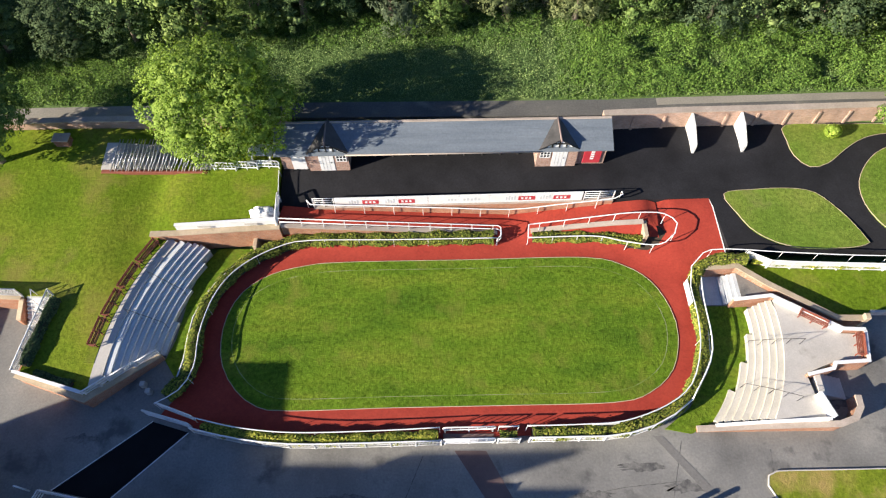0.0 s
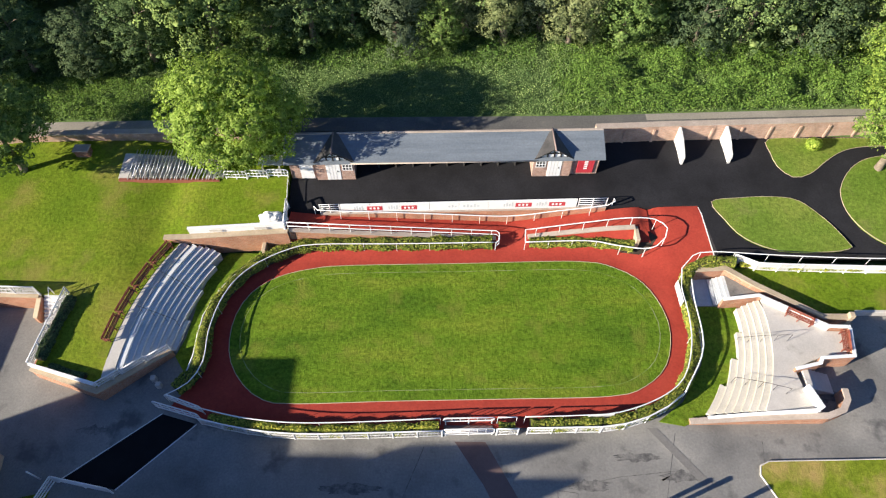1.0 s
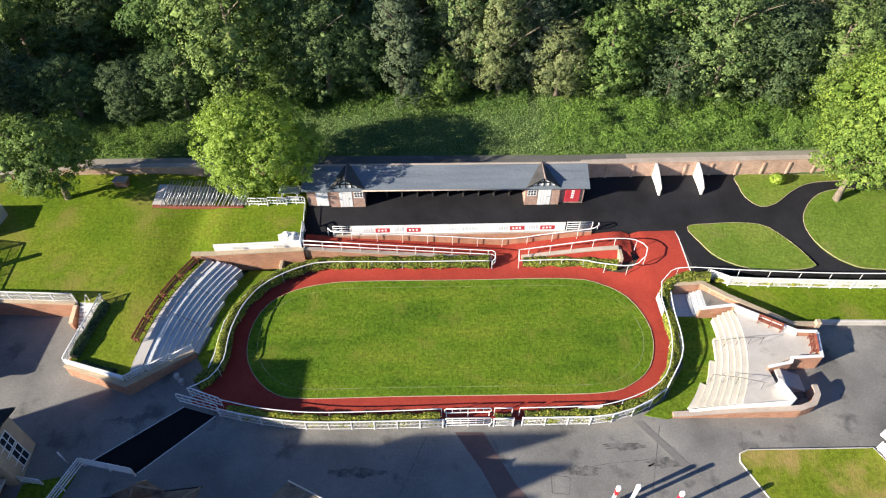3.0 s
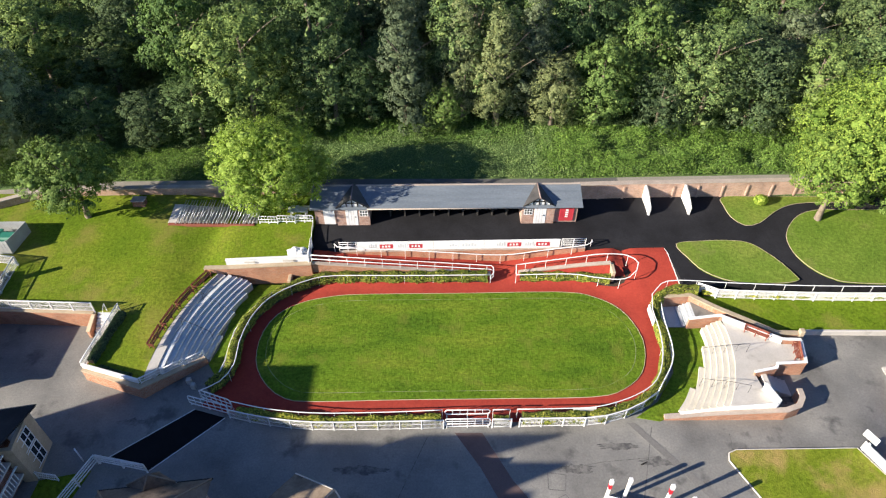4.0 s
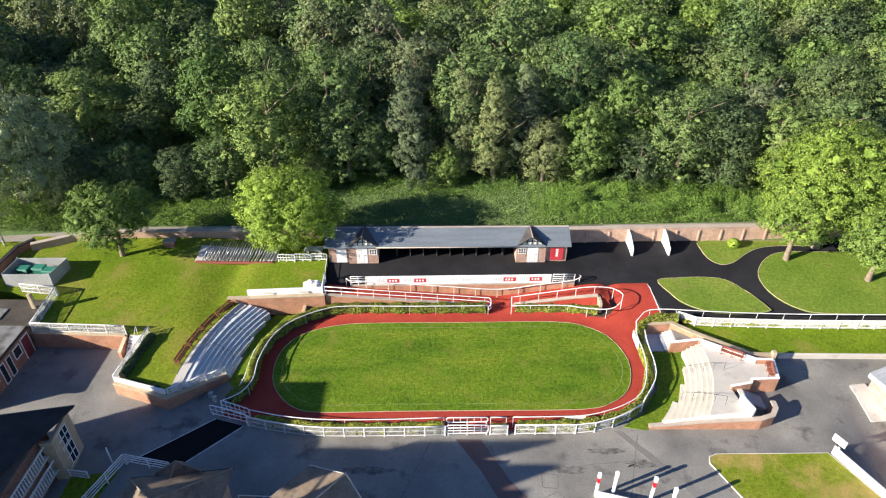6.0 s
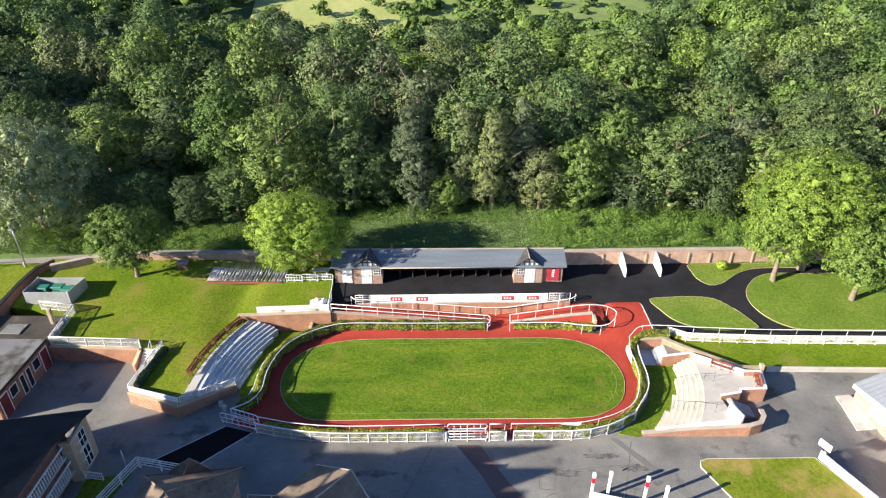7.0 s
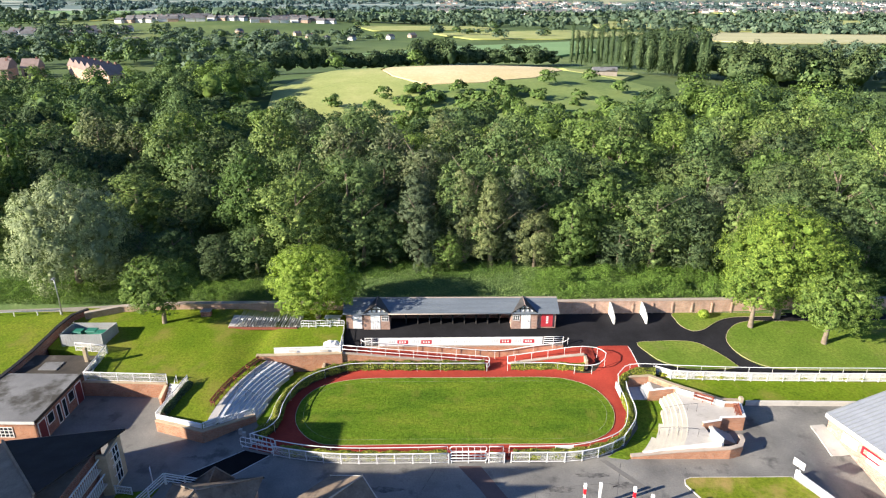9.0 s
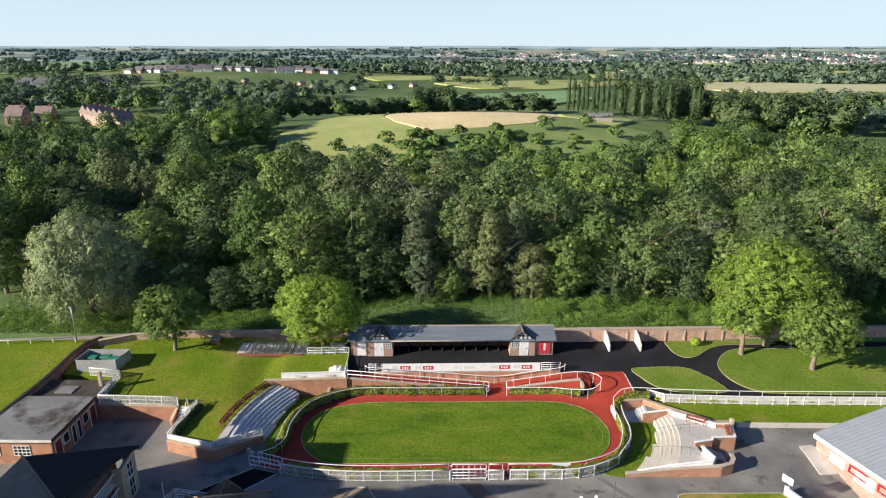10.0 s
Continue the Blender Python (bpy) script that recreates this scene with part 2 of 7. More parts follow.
slate = surface("blue_grey_slate", [(0.3, (0.13, 0.153, 0.178)), (0.7, (0.185, 0.212, 0.24))], 0.5, 6.0, 0.3, 0.42, bump=0.2, dist=0.01, stretch=(0.4, 3.0, 3.0), spec=0.5)
slate_hut = surface("dark_hut_slate", [(0.3, (0.052, 0.05, 0.05)), (0.7, (0.10, 0.095, 0.092))], 0.8, 7.0, 0.35, 0.6, bump=0.3, dist=0.01, spec=0.3)
# house roof pair: north slope's shade and west slope's sun put into two slates
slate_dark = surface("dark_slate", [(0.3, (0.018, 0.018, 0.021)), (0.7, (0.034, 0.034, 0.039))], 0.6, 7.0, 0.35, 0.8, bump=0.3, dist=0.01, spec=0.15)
slate_brown = surface("sun_toned_brown_slate", [(0.3, (0.19, 0.15, 0.115)), (0.7, (0.32, 0.265, 0.21))], 0.7, 7.0, 0.35, 0.75, bump=0.3, dist=0.01)
felt_roof = surface("grey_roofing_felt", [(0.3, (0.15, 0.15, 0.152)), (0.7, (0.27, 0.27, 0.265))], 0.25, 12.0, 0.35, 0.7, patch=((0.06, 0.055, 0.045), 0.3, 0.48, 0.60))
metal_roof = surface("grey_profiled_sheet", [(0.3, (0.40, 0.42, 0.45)), (0.7, (0.52, 0.54, 0.57))], 0.4, 10.0, 0.15, 0.4, 0.3, bump=0.05)
timber_black = surface("black_timber", [(0.3, (0.012, 0.011, 0.010)), (0.7, (0.028, 0.025, 0.022))], 1.0, 12.0, 0.3, 0.7)
paint_faded = surface("faded_red_paint", [(0.3, (0.42, 0.03, 0.045)), (0.7, (0.52, 0.05, 0.065))], 0.8, 14.0, 0.1, 0.5, bump=0.0)
timber_red = surface("red_brown_slats", [(0.3, (0.20, 0.055, 0.035)), (0.7, (0.30, 0.095, 0.06))], 1.0, 14.0, 0.3, 0.7)
paint_red = surface("red_paint", [(0.3, (0.60, 0.012, 0.03)), (0.7, (0.68, 0.02, 0.04))], 0.8, 14.0, 0.1, 0.45, bump=0.0)
paint_maroon = surface("maroon_paint", [(0.3, (0.12, 0.018, 0.022)), (0.7, (0.16, 0.026, 0.03))], 0.8, 14.0, 0.15, 0.5, bump=0.05)
# stall inside: its lack of light is put into a near-black colour
dark_void = surface("painted_dark_inside", [(0.3, (0.03, 0.028, 0.026)), (0.7, (0.05, 0.046, 0.042))], 0.8, 9.0, 0.3, 0.9)
bark = surface("tree_bark", [(0.3, (0.16, 0.125, 0.09)), (0.7, (0.30, 0.24, 0.18))], 1.5, 9.0, 0.5, 0.95, bump=0.6, dist=0.03)
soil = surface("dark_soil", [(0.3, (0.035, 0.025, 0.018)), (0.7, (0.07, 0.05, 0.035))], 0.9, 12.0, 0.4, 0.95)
tile_red = surface("red_roof_tiles", [(0.3, (0.23, 0.165, 0.145)), (0.7, (0.32, 0.24, 0.215))], 0.5, 3.0, 0.3, 0.85)
render_white = surface("white_render", [(0.3, (0.62, 0.60, 0.56)), (0.7, (0.74, 0.72, 0.68))], 0.3, 4.0, 0.15, 0.8)
green_plastic = surface("green_plastic", [(0.3, (0.02, 0.16, 0.11)), (0.7, (0.035, 0.22, 0.15))], 0.8, 10.0, 0.2, 0.5)
grey_mesh = surface("grey_fence_panel", [(0.3, (0.30, 0.31, 0.31)), (0.7, (0.42, 0.43, 0.43))], 0.8, 16.0, 0.35, 0.7)
glass_dark, gnt, gb, gco = blank("window_glass", 0.05, 0.0, 0.5)
gb.inputs["Base Color"].default_value = (0.02, 0.025, 0.03, 1)
leaf_wood = foliage("woodland_leaves", (0.050, 0.086, 0.034), (0.110, 0.170, 0.062), (0.198, 0.266, 0.102))
leaf_dark = foliage("deep_green_leaves", (0.037, 0.063, 0.030), (0.076, 0.116, 0.053), (0.133, 0.178, 0.083))
leaf_pine = foliage("grey_green_leaves", (0.064, 0.084, 0.045), (0.121, 0.153, 0.082), (0.195, 0.227, 0.134))
leaf_lime = foliage("bright_green_leaves", (0.151, 0.234, 0.036), (0.280, 0.383, 0.067), (0.438, 0.535, 0.125), through=0.3)
leaf_tall = foliage("mid_green_leaves", (0.070, 0.127, 0.024), (0.134, 0.213, 0.044), (0.239, 0.323, 0.070))
leaf_fresh = foliage("fresh_green_leaves", (0.058, 0.101, 0.027), (0.106, 0.175, 0.048), (0.174, 0.248, 0.078))
leaf_willow = foliage("silver_green_leaves", (0.124, 0.164, 0.111), (0.196, 0.246, 0.164), (0.272, 0.328, 0.226))
leaf_hedge = foliage("hedge_leaves", (0.07, 0.105, 0.018), (0.185, 0.225, 0.04), (0.46, 0.44, 0.09))
# valley leaves and copses: haze put into the leaf colour as a blue tint
leaf_far = foliage("hazed_valley_leaves", (0.059, 0.097, 0.066), (0.105, 0.158, 0.105), (0.163, 0.215, 0.144))
leaf_blue = foliage("haze_blue_copses", (0.10, 0.15, 0.15), (0.135, 0.19, 0.19), (0.17, 0.23, 0.22))
leaf_meadow = foliage("meadow_blades", (0.104, 0.174, 0.057), (0.180, 0.274, 0.095), (0.274, 0.356, 0.142))
leaf_bramble = foliage("bramble_leaves", (0.090, 0.157, 0.031), (0.140, 0.247, 0.049), (0.224, 0.331, 0.075))


# ---- building helpers ----
def thing(name, label, category, group="", kind="", at=(0, 0, 0)):
    ob = new(name)
    ob.location = at
    ob.empty_display_size = 0.3
    return tagged(ob, label, category, group, kind)


def mesh_of(name, bm, material):
    me = bpy.data.meshes.new(name)
    bm.normal_update()
    bm.to_mesh(me)
    bm.free()
    for m in (material if isinstance(material, (list, tuple)) else [material]):
        me.materials.append(m)
    return me


def part(name, bm, material, parent=None, label=""):
    me = bm if isinstance(bm, bpy.types.Mesh) else mesh_of(name, bm, material)
    ob = new(name, me)
    if parent is not None:
        ob.parent = parent
    return tagged(ob, label) if label else ob


def box(bm, x0, y0, z0, x1, y1, z1, m=None, bevel=0.0):
    r = bmesh.ops.create_cube(bm, size=1.0, matrix=Matrix.Translation(((x0 + x1) / 2, (y0 + y1) / 2, (z0 + z1) / 2)) @ Matrix.Diagonal((abs(x1 - x0), abs(y1 - y0), abs(z1 - z0), 1)))
    vs = r["verts"]
    if bevel:
        es = list({e for v in vs for e in v.link_edges})
        r2 = bmesh.ops.bevel(bm, geom=es, offset=bevel, segments=1, affect="EDGES")
        vs = [v for v in r2["verts"]] or vs
    if m is not None:
        bmesh.ops.transform(bm, matrix=m, verts=list({v for v in vs if v.is_valid}))
    return bm


def boxes(*specs, m=None, bevel=0.0):
    bm = bmesh.new()
    for s in specs:
        box(bm, *s, m=m, bevel=bevel)
    return bm


def tube(points, radius, sides=6, closed=False):
    """A round bar along a line of points."""
    bm = bmesh.new()
    pts = [Vector(p) for p in points]
    n = len(pts)
    rings = []
    for i, p in enumerate(pts):
        a = pts[(i - 1) % n] if closed or i > 0 else p
        b = pts[(i + 1) % n] if closed or i < n - 1 else p
        way = (b - a).normalized()
        side = way.cross(Vector((0, 0, 1)))
        side = side.normalized() if side.length > 1e-4 else Vector((1, 0, 0))
        up = side.cross(way)
        rings.append([bm.verts.new(p + (side * math.cos(2 * math.pi * k / sides) + up * math.sin(2 * math.pi * k / sides)) * radius) for k in range(sides)])
    for i in range(n if closed else n - 1):
        r0, r1 = rings[i], rings[(i + 1) % n]
        for k in range(sides):
            f = bm.faces.new((r0[k], r0[(k + 1) % sides], r1[(k + 1) % sides], r1[k]))
            f.smooth = True
    if not closed:
        bm.faces.new(rings[0][::-1])
        bm.faces.new(rings[-1])
    bmesh.ops.recalc_face_normals(bm, faces=bm.faces)
    return bm


def smooth_line(points, step=0.6, closed=False):
    """A smooth curve (Catmull-Rom) through a few points, sampled at about even steps."""
    pts = [Vector(p) for p in points]
    n = len(pts)
    out = []
    for i in range(n if closed else n - 1):
        if closed:
            p0, p1, p2, p3 = pts[(i - 1) % n], pts[i], pts[(i + 1) % n], pts[(i + 2) % n]
        else:
            p1, p2 = pts[i], pts[i + 1]
            p0 = pts[i - 1] if i else p1 * 2 - p2
            p3 = pts[i + 2] if i + 2 < n else p2 * 2 - p1
        k = max(1, int((p2 - p1).length / step))
        for j in range(k):
            t = j / k
            out.append(0.5 * ((2 * p1) + (p2 - p0) * t + (2 * p0 - 5 * p1 + 4 * p2 - p3) * t * t + (3 * p1 - p0 - 3 * p2 + p3) * t ** 3))
    if not closed:
        out.append(pts[-1])
    return out


def along(points, step):
    """Points at even steps along a line, with the way there."""
    pts = [Vector(p) for p in points]
    lens = [(b - a).length for a, b in zip(pts, pts[1:])]
    total = sum(lens)
    k = max(1, round(total / step))
    out, i, done = [], 0, 0.0
    for j in range(k + 1):
        d = total * j / k
        while i < len(lens) - 1 and done + lens[i] < d:
            done += lens[i]
            i += 1
        a, b = pts[i], pts[i + 1]
        out.append((a.lerp(b, min(1.0, (d - done) / max(lens[i], 1e-6))), (b - a).normalized()))
    return out


def sheet(name, outline, height, material, label, category, grid=1.0, thick=0.3, kind="structure", lift=0.0):
    """A piece of ground: an outline in plan, cut by a grid, laid on height(x, y), with an edge that goes down."""
    bm = bmesh.new()
    vs = [bm.verts.new((p[0], p[1], 0)) for p in outline]
    bm.faces.new(vs)
    xs, ys = [p[0] for p in outline], [p[1] for p in outline]
    for axis, lo, hi in ((0, min(xs), max(xs)), (1, min(ys), max(ys))):
        c = math.floor(lo / grid) * grid + grid
        while c < hi:
            at, no = [0, 0, 0], [0, 0, 0]
            at[axis], no[axis] = c, 1
            bmesh.ops.bisect_plane(bm, geom=bm.verts[:] + bm.edges[:] + bm.faces[:], dist=1e-5, plane_co=at, plane_no=no)
            c += grid
    for f in bm.faces:
        if f.normal.z < 0:
            f.normal_flip()
    edge = [e for e in bm.edges if e.is_boundary]
    for f in bm.faces:
        f.smooth = True
    for e in edge:
        e.smooth = False
    r = bmesh.ops.extrude_edge_only(bm, edges=edge)
    low = {g for g in r["geom"] if isinstance(g, bmesh.types.BMVert)}
    for v in bm.verts:
        z = (height(v.co.x, v.co.y) if callable(height) else height) + lift
        v.co.z = z - thick if v in low else z
    bmesh.ops.recalc_face_normals(bm, faces=bm.faces)
    ob = new(name, mesh_of(name, bm, material))
    return tagged(ob, label, category, kind=kind)


def wall_run(points, bottom, top, half, coping=0.0, over=0.0):
    """A wall along a line of (x, y): bottom and top heights are numbers or one for each point. Returns the wall's and the coping's bmesh."""
    n = len(points)
    bs = bottom if isinstance(bottom, (list, tuple)) else [bottom] * n
    ts = top if isinstance(top, (list, tuple)) else [top] * n

    def solid(lo, hi, w):
        bm = bmesh.new()
        flat = [Vector((p[0], p[1], 0)) for p in points]
        left, right = [], []
        for i, p in enumerate(flat):
            w0 = (p - flat[i - 1]).normalized() if i else (flat[1] - p).normalized()
            w1 = (flat[i + 1] - p).normalized() if i < n - 1 else w0
            nrm = (Vector((-w0.y, w0.x, 0)) + Vector((-w1.y, w1.x, 0)))
            nrm = nrm.normalized() / max(0.4, nrm.normalized().dot(Vector((-w0.y, w0.x, 0))))
            left.append(p + nrm * w)
            right.append(p - nrm * w)
        rings = [[bm.verts.new((q.x, q.y, z)) for q, z in ((left[i], lo[i]), (left[i], hi[i]), (right[i], hi[i]), (right[i], lo[i]))] for i in range(n)]
        for r0, r1 in zip(rings, rings[1:]):
            for k in range(4):
                bm.faces.new((r0[k], r0[(k + 1) % 4], r1[(k + 1) % 4], r1[k]))
        bm.faces.new(rings[0])
        bm.faces.new(rings[-1][::-1])
        bmesh.ops.recalc_face_normals(bm, faces=bm.faces)
        return bm
    body = solid(bs, ts, half)
    cap = solid([t + 0.002 for t in ts], [t + coping for t in ts], half + over) if coping else None
    return body, cap


def rail_fence(name, label, path, heights=(1.05,), radius=0.035, step=1.8, post_r=0.02, material=None, group="white rails", category="railing", slats=0, square=True):
    """Posts with rails along a line of (x, y, z of the ground)."""
    material = material or white_paint
    ob = thing(name, label, category, group)
    pts = [Vector(p) for p in path]
    for h in heights:
        part("rail", tube([p + Vector((0, 0, h)) for p in pts], radius), material, ob)
    top = max(heights)
    bm = boxes((-post_r, -post_r, -0.15, post_r, post_r, top - radius * 0.5), bevel=post_r * 0.25)
    me = mesh_of("post", bm, material)
    for p, w in along(pts, step):
        o = part("post", me, None, ob)
        o.matrix_local = Matrix.Translation(p) @ Matrix.Rotation(math.atan2(w.y, w.x), 4, "Z")
    return ob


def ball_form():
    bm = bmesh.new()
    bmesh.ops.create_icosphere(bm, subdivisions=2, radius=1.0)
    v = np.array([q.co[:] for q in bm.verts])
    f = np.array([[q.index for q in p.verts] for p in bm.faces])
    bm.free()
    return v, f


BALL_V, BALL_F = ball_form()


def inner_mass(lobes, share, seed):
    """The dense inside of a crown: one uneven lump for each lobe. Returns vertices, triangles and normals."""
    rng = np.random.default_rng(seed)
    V, F, N = [], [], []
    for lobe in np.asarray(lobes, float):
        r = share * rng.uniform(0.65, 1.08, len(BALL_V))
        F.append(BALL_F + sum(len(q) for q in V))
        V.append(lobe[:3] + BALL_V * lobe[3:] * r[:, None])
        N.append(BALL_V / lobe[3:])
    n = np.concatenate(N)
    n = n / np.linalg.norm(n, axis=1)[:, None] + rng.normal(0, 0.4, n.shape)
    return np.concatenate(V), np.concatenate(F), n / np.linalg.norm(n, axis=1)[:, None]


def cards(name, centres, normals, size, material, seed=0, bend=0.35, squash=0.75, up=0.0, inner=None):
    """Many small bent leaf tufts, each a pair of triangles that face about the way given."""
    rng = np.random.default_rng(seed)
    c, nrm = np.asarray(centres, float), np.asarray(normals, float)
    n = len(c)
    form = nrm / (np.linalg.norm(nrm, axis=1)[:, None] + 1e-9)
    nrm = form + rng.normal(0, 0.42, (n, 3))
    nrm[:, 2] += up
    nrm /= np.linalg.norm(nrm, axis=1)[:, None] + 1e-9
    a = np.cross(nrm, rng.normal(0, 1, (n, 3)))
    a /= np.linalg.norm(a, axis=1)[:, None] + 1e-9
    b = np.cross(nrm, a)
    s = (np.asarray(size) * rng.uniform(0.6, 1.4, n))[:, None]
    v = np.empty((n, 4, 3))
    v[:, 0] = c - a * s
    v[:, 1] = c + b * s * squash - nrm * s * bend
    v[:, 2] = c + a * s
    v[:, 3] = c - b * s * squash - nrm * s * bend
    idx = np.arange(n)[:, None] * 4
    tri = np.concatenate([idx + np.array([0, 2, 1]), idx + np.array([0, 3, 2])], 1).reshape(-1, 3)
    form = form * 0.6 + nrm * 0.4
    form /= np.linalg.norm(form, axis=1)[:, None] + 1e-9
    form, v = np.repeat(form, 4, axis=0), v.reshape(-1, 3)
    if inner is not None:
        tri = np.concatenate([tri, inner[1] + len(v)])
        v, form = np.concatenate([v, inner[0]]), np.concatenate([form, inner[2]])
    me = bpy.data.meshes.new(name)
    me.vertices.add(len(v))
    me.vertices.foreach_set("co", v.reshape(-1))
    me.loops.add(len(tri) * 3)
    me.loops.foreach_set("vertex_index", tri.reshape(-1))
    me.polygons.add(len(tri))
    me.polygons.foreach_set("loop_start", np.arange(len(tri)) * 3)
    me.polygons.foreach_set("loop_total", np.full(len(tri), 3))
    me.update(calc_edges=True)
    me.polygons.foreach_set("use_smooth", np.ones(len(tri), bool))
    me.normals_split_custom_set_from_vertices(form)
    me.materials.append(material)
    return me


def crown_points(lobes, count, seed, clump=0.75, low=-0.75, strand=0.0):
    """Leaf places on many small clumps that sit in the outer shell of a heap of lobes (x, y, z, rx, ry, rz)."""
    rng = np.random.default_rng(seed)
    L = np.asarray(lobes, float)
    area = (L[:, 3] * L[:, 4] + L[:, 3] * L[:, 5] + L[:, 4] * L[:, 5])
    m = int(area.sum() * 1.8 / clump ** 2)
    k = rng.choice(len(L), m, p=area / area.sum())
    d = rng.normal(0, 1, (m, 3))
    d /= np.linalg.norm(d, axis=1)[:, None]
    keep = d[:, 2] > low
    k, d = k[keep], d[keep]
    p = L[k, :3] + d * L[k, 3:] * (1 - 0.30 * rng.random(len(k)) ** 1.5 + 0.08 * rng.normal(0, 1, len(k)))[:, None]
    ok = np.ones(len(p), bool)
    for i in range(len(L)):
        ok &= ~(((((p - L[i, :3]) / L[i, 3:]) ** 2).sum(1) < 0.66 ** 2) & (k != i))
    p, d, k = p[ok], d[ok], k[ok]
    out = d / L[k, 3:]
    out /= np.linalg.norm(out, axis=1)[:, None]
    r = clump * rng.uniform(0.45, 1.35, len(p))
    j = rng.integers(0, len(p), count)
    e = rng.normal(0, 1, (count, 3)) + out[j] * 0.9
    e[:, 2] += 0.25
    e /= np.linalg.norm(e, axis=1)[:, None]
    q = p[j] + e * (r[j] * (1 - 0.35 * rng.random(count) ** 2))[:, None] * np.array([1, 1, 0.72])
    if strand:
        q[:, 2] -= strand * rng.random(count) ** 1.3
        q[:, :2] += out[j, :2] * 0.25
    return q, e * 0.75 + out[j] * 0.6


def trunk_mesh(height, r, lean, limbs, seed):
    rng = random.Random(seed)
    bm = bmesh.new()

    def limb(a, b, r0, r1, bow):
        pts = [a.lerp(b, t) + bow * math.sin(t * math.pi) for t in (0, 0.35, 0.7, 1)]
        rings = []
        for i, p in enumerate(pts):
            rr = r0 + (r1 - r0) * i / 3
            if i == 0 and a.z < 0.1:
                rr *= 1.35
            rings.append([bm.verts.new(p + Vector((math.cos(k * math.tau / 7), math.sin(k * math.tau / 7), 0)) * rr) for k in range(7)])
        for q0, q1 in zip(rings, rings[1:]):
            for k in range(7):
                bm.faces.new((q0[k], q0[(k + 1) % 7], q1[(k + 1) % 7], q1[k])).smooth = True
    top = Vector((lean[0], lean[1], height))
    limb(Vector((0, 0, -0.3)), top, r, r * 0.3, Vector((0.1, 0.05, 0)))
    for _ in range(limbs):
        t = rng.uniform(0.4, 0.85)
        a = Vector((0, 0, 0)).lerp(top, t)
        an = rng.uniform(0, math.tau)
        reach = height * rng.uniform(0.25, 0.42)
        limb(a, a + Vector((math.cos(an) * reach, math.sin(an) * reach, reach * rng.uniform(0.5, 1.1))), r * 0.42, r * 0.1, Vector((0, 0, 0.15)))
    return mesh_of("trunk", bm, bark)


def dome_lobes(width, base, height, n, rng):
    """Boughs heaped over a dome: many small rounded masses round a dense middle."""
    mid, half = base + (height - base) * 0.46, (height - base) * 0.5
    lobes = [(0, 0, mid, width * 0.33, width * 0.33, half * 0.72)]
    for i in range(n):
        z = 1.0 - 1.82 * (i + 0.5) / n
        an = i * 2.39996 + rng.uniform(-0.4, 0.4)
        ring = math.sqrt(max(0.0, 1 - z * z))
        out = rng.uniform(0.62, 0.84)
        r = width * rng.uniform(0.10, 0.165)
        lobes.append((math.cos(an) * ring * out * width * 0.5, math.sin(an) * ring * out * width * 0.5, mid + z * out * half, r, r, r * rng.uniform(0.62, 0.85)))
    return lobes


def tree_kind(width, height, lobes_n, count, size, material, seed, bare=0.25, shape="round", trunk_r=None, droop=0.0, clump=0.75, lobes=None):
    """Meshes (trunk, crown) of one kind of tree."""
    rng = random.Random(seed)
    given, lobes = lobes, []
    base = height * bare
    if shape == "round":
        given = given or dome_lobes(width, base, height, lobes_n * 3, rng)
    for i in range(lobes_n):
        t = (i + 0.5) / lobes_n
        z = base + (height - base) * (0.18 + 0.72 * t)
        prof = math.sin(math.pi * min(0.97, 0.22 + 0.72 * t)) if shape == "round" else (1.05 - t) ** 0.75 if shape == "cone" else 0.75 + 0.25 * math.sin(math.pi * t)
        an = i * 2.4 + rng.uniform(-0.5, 0.5)
        off = width * 0.5 * prof * rng.uniform(0.35, 0.62)
        rr = width * 0.5 * (0.34 + 0.30 * prof) * rng.uniform(0.8, 1.15)
        if shape == "column":
            off *= 0.5
        lobes.append((math.cos(an) * off, math.sin(an) * off, z, rr, rr, rr * rng.uniform(0.7, 1.0)))
    core_w = 0.32 if shape != "cone" else 0.22
    lobes.append((0, 0, base + (height - base) * 0.52, width * core_w, width * core_w, (height - base) * 0.46))
    lobes = given or lobes
    p, nrm = crown_points(lobes, count, seed, clump, strand=droop)
    whole = (p - np.array([0, 0, base + (height - base) * 0.42])) / np.array([width / 2, width / 2, (height - base) / 2])
    nrm = nrm + 0.95 * whole / (np.linalg.norm(whole, axis=1)[:, None] + 1e-6)
    me = cards("crown", p, nrm, size, material, seed, up=0.2, inner=inner_mass(lobes, 0.38 if shape == "round" else 0.46, seed))
    return trunk_mesh(height * 0.72, trunk_r or 0.02 * height + 0.06, (rng.uniform(-.3, .3), rng.uniform(-.3, .3)), 6, seed), me


def plant(kind, x, y, z, name, label, category="tree", group="", turn=0.0, scale=1.0, tall=1.0):
    ob = thing(name, label, category, group)
    part("trunk", kind[0], None, ob)
    part("crown", kind[1], None, ob)
    ob.matrix_basis = Matrix.LocRotScale((x, y, z), Euler((0, 0, turn)), (scale, scale, scale * tall))
    return ob


# ---- the lie of the land ----
def steps_of(v, table):
    for (a, za), (b, zb) in zip(table, table[1:]):
        if v <= b:
            t = max(0.0, (v - a) / (b - a))
            return za + (zb - za) * t
    return table[-1][1]


LAND = [(-500, -0.3), (26.1, -0.3), (26.7, 1.1), (33.2, 2.1), (33.6, 2.5), (36.2, 2.66), (42, 3.4), (60, 3.8), (110, 3.6), (300, 2.0), (900, -6.0), (2200, 2.0), (4900, 21.0)]


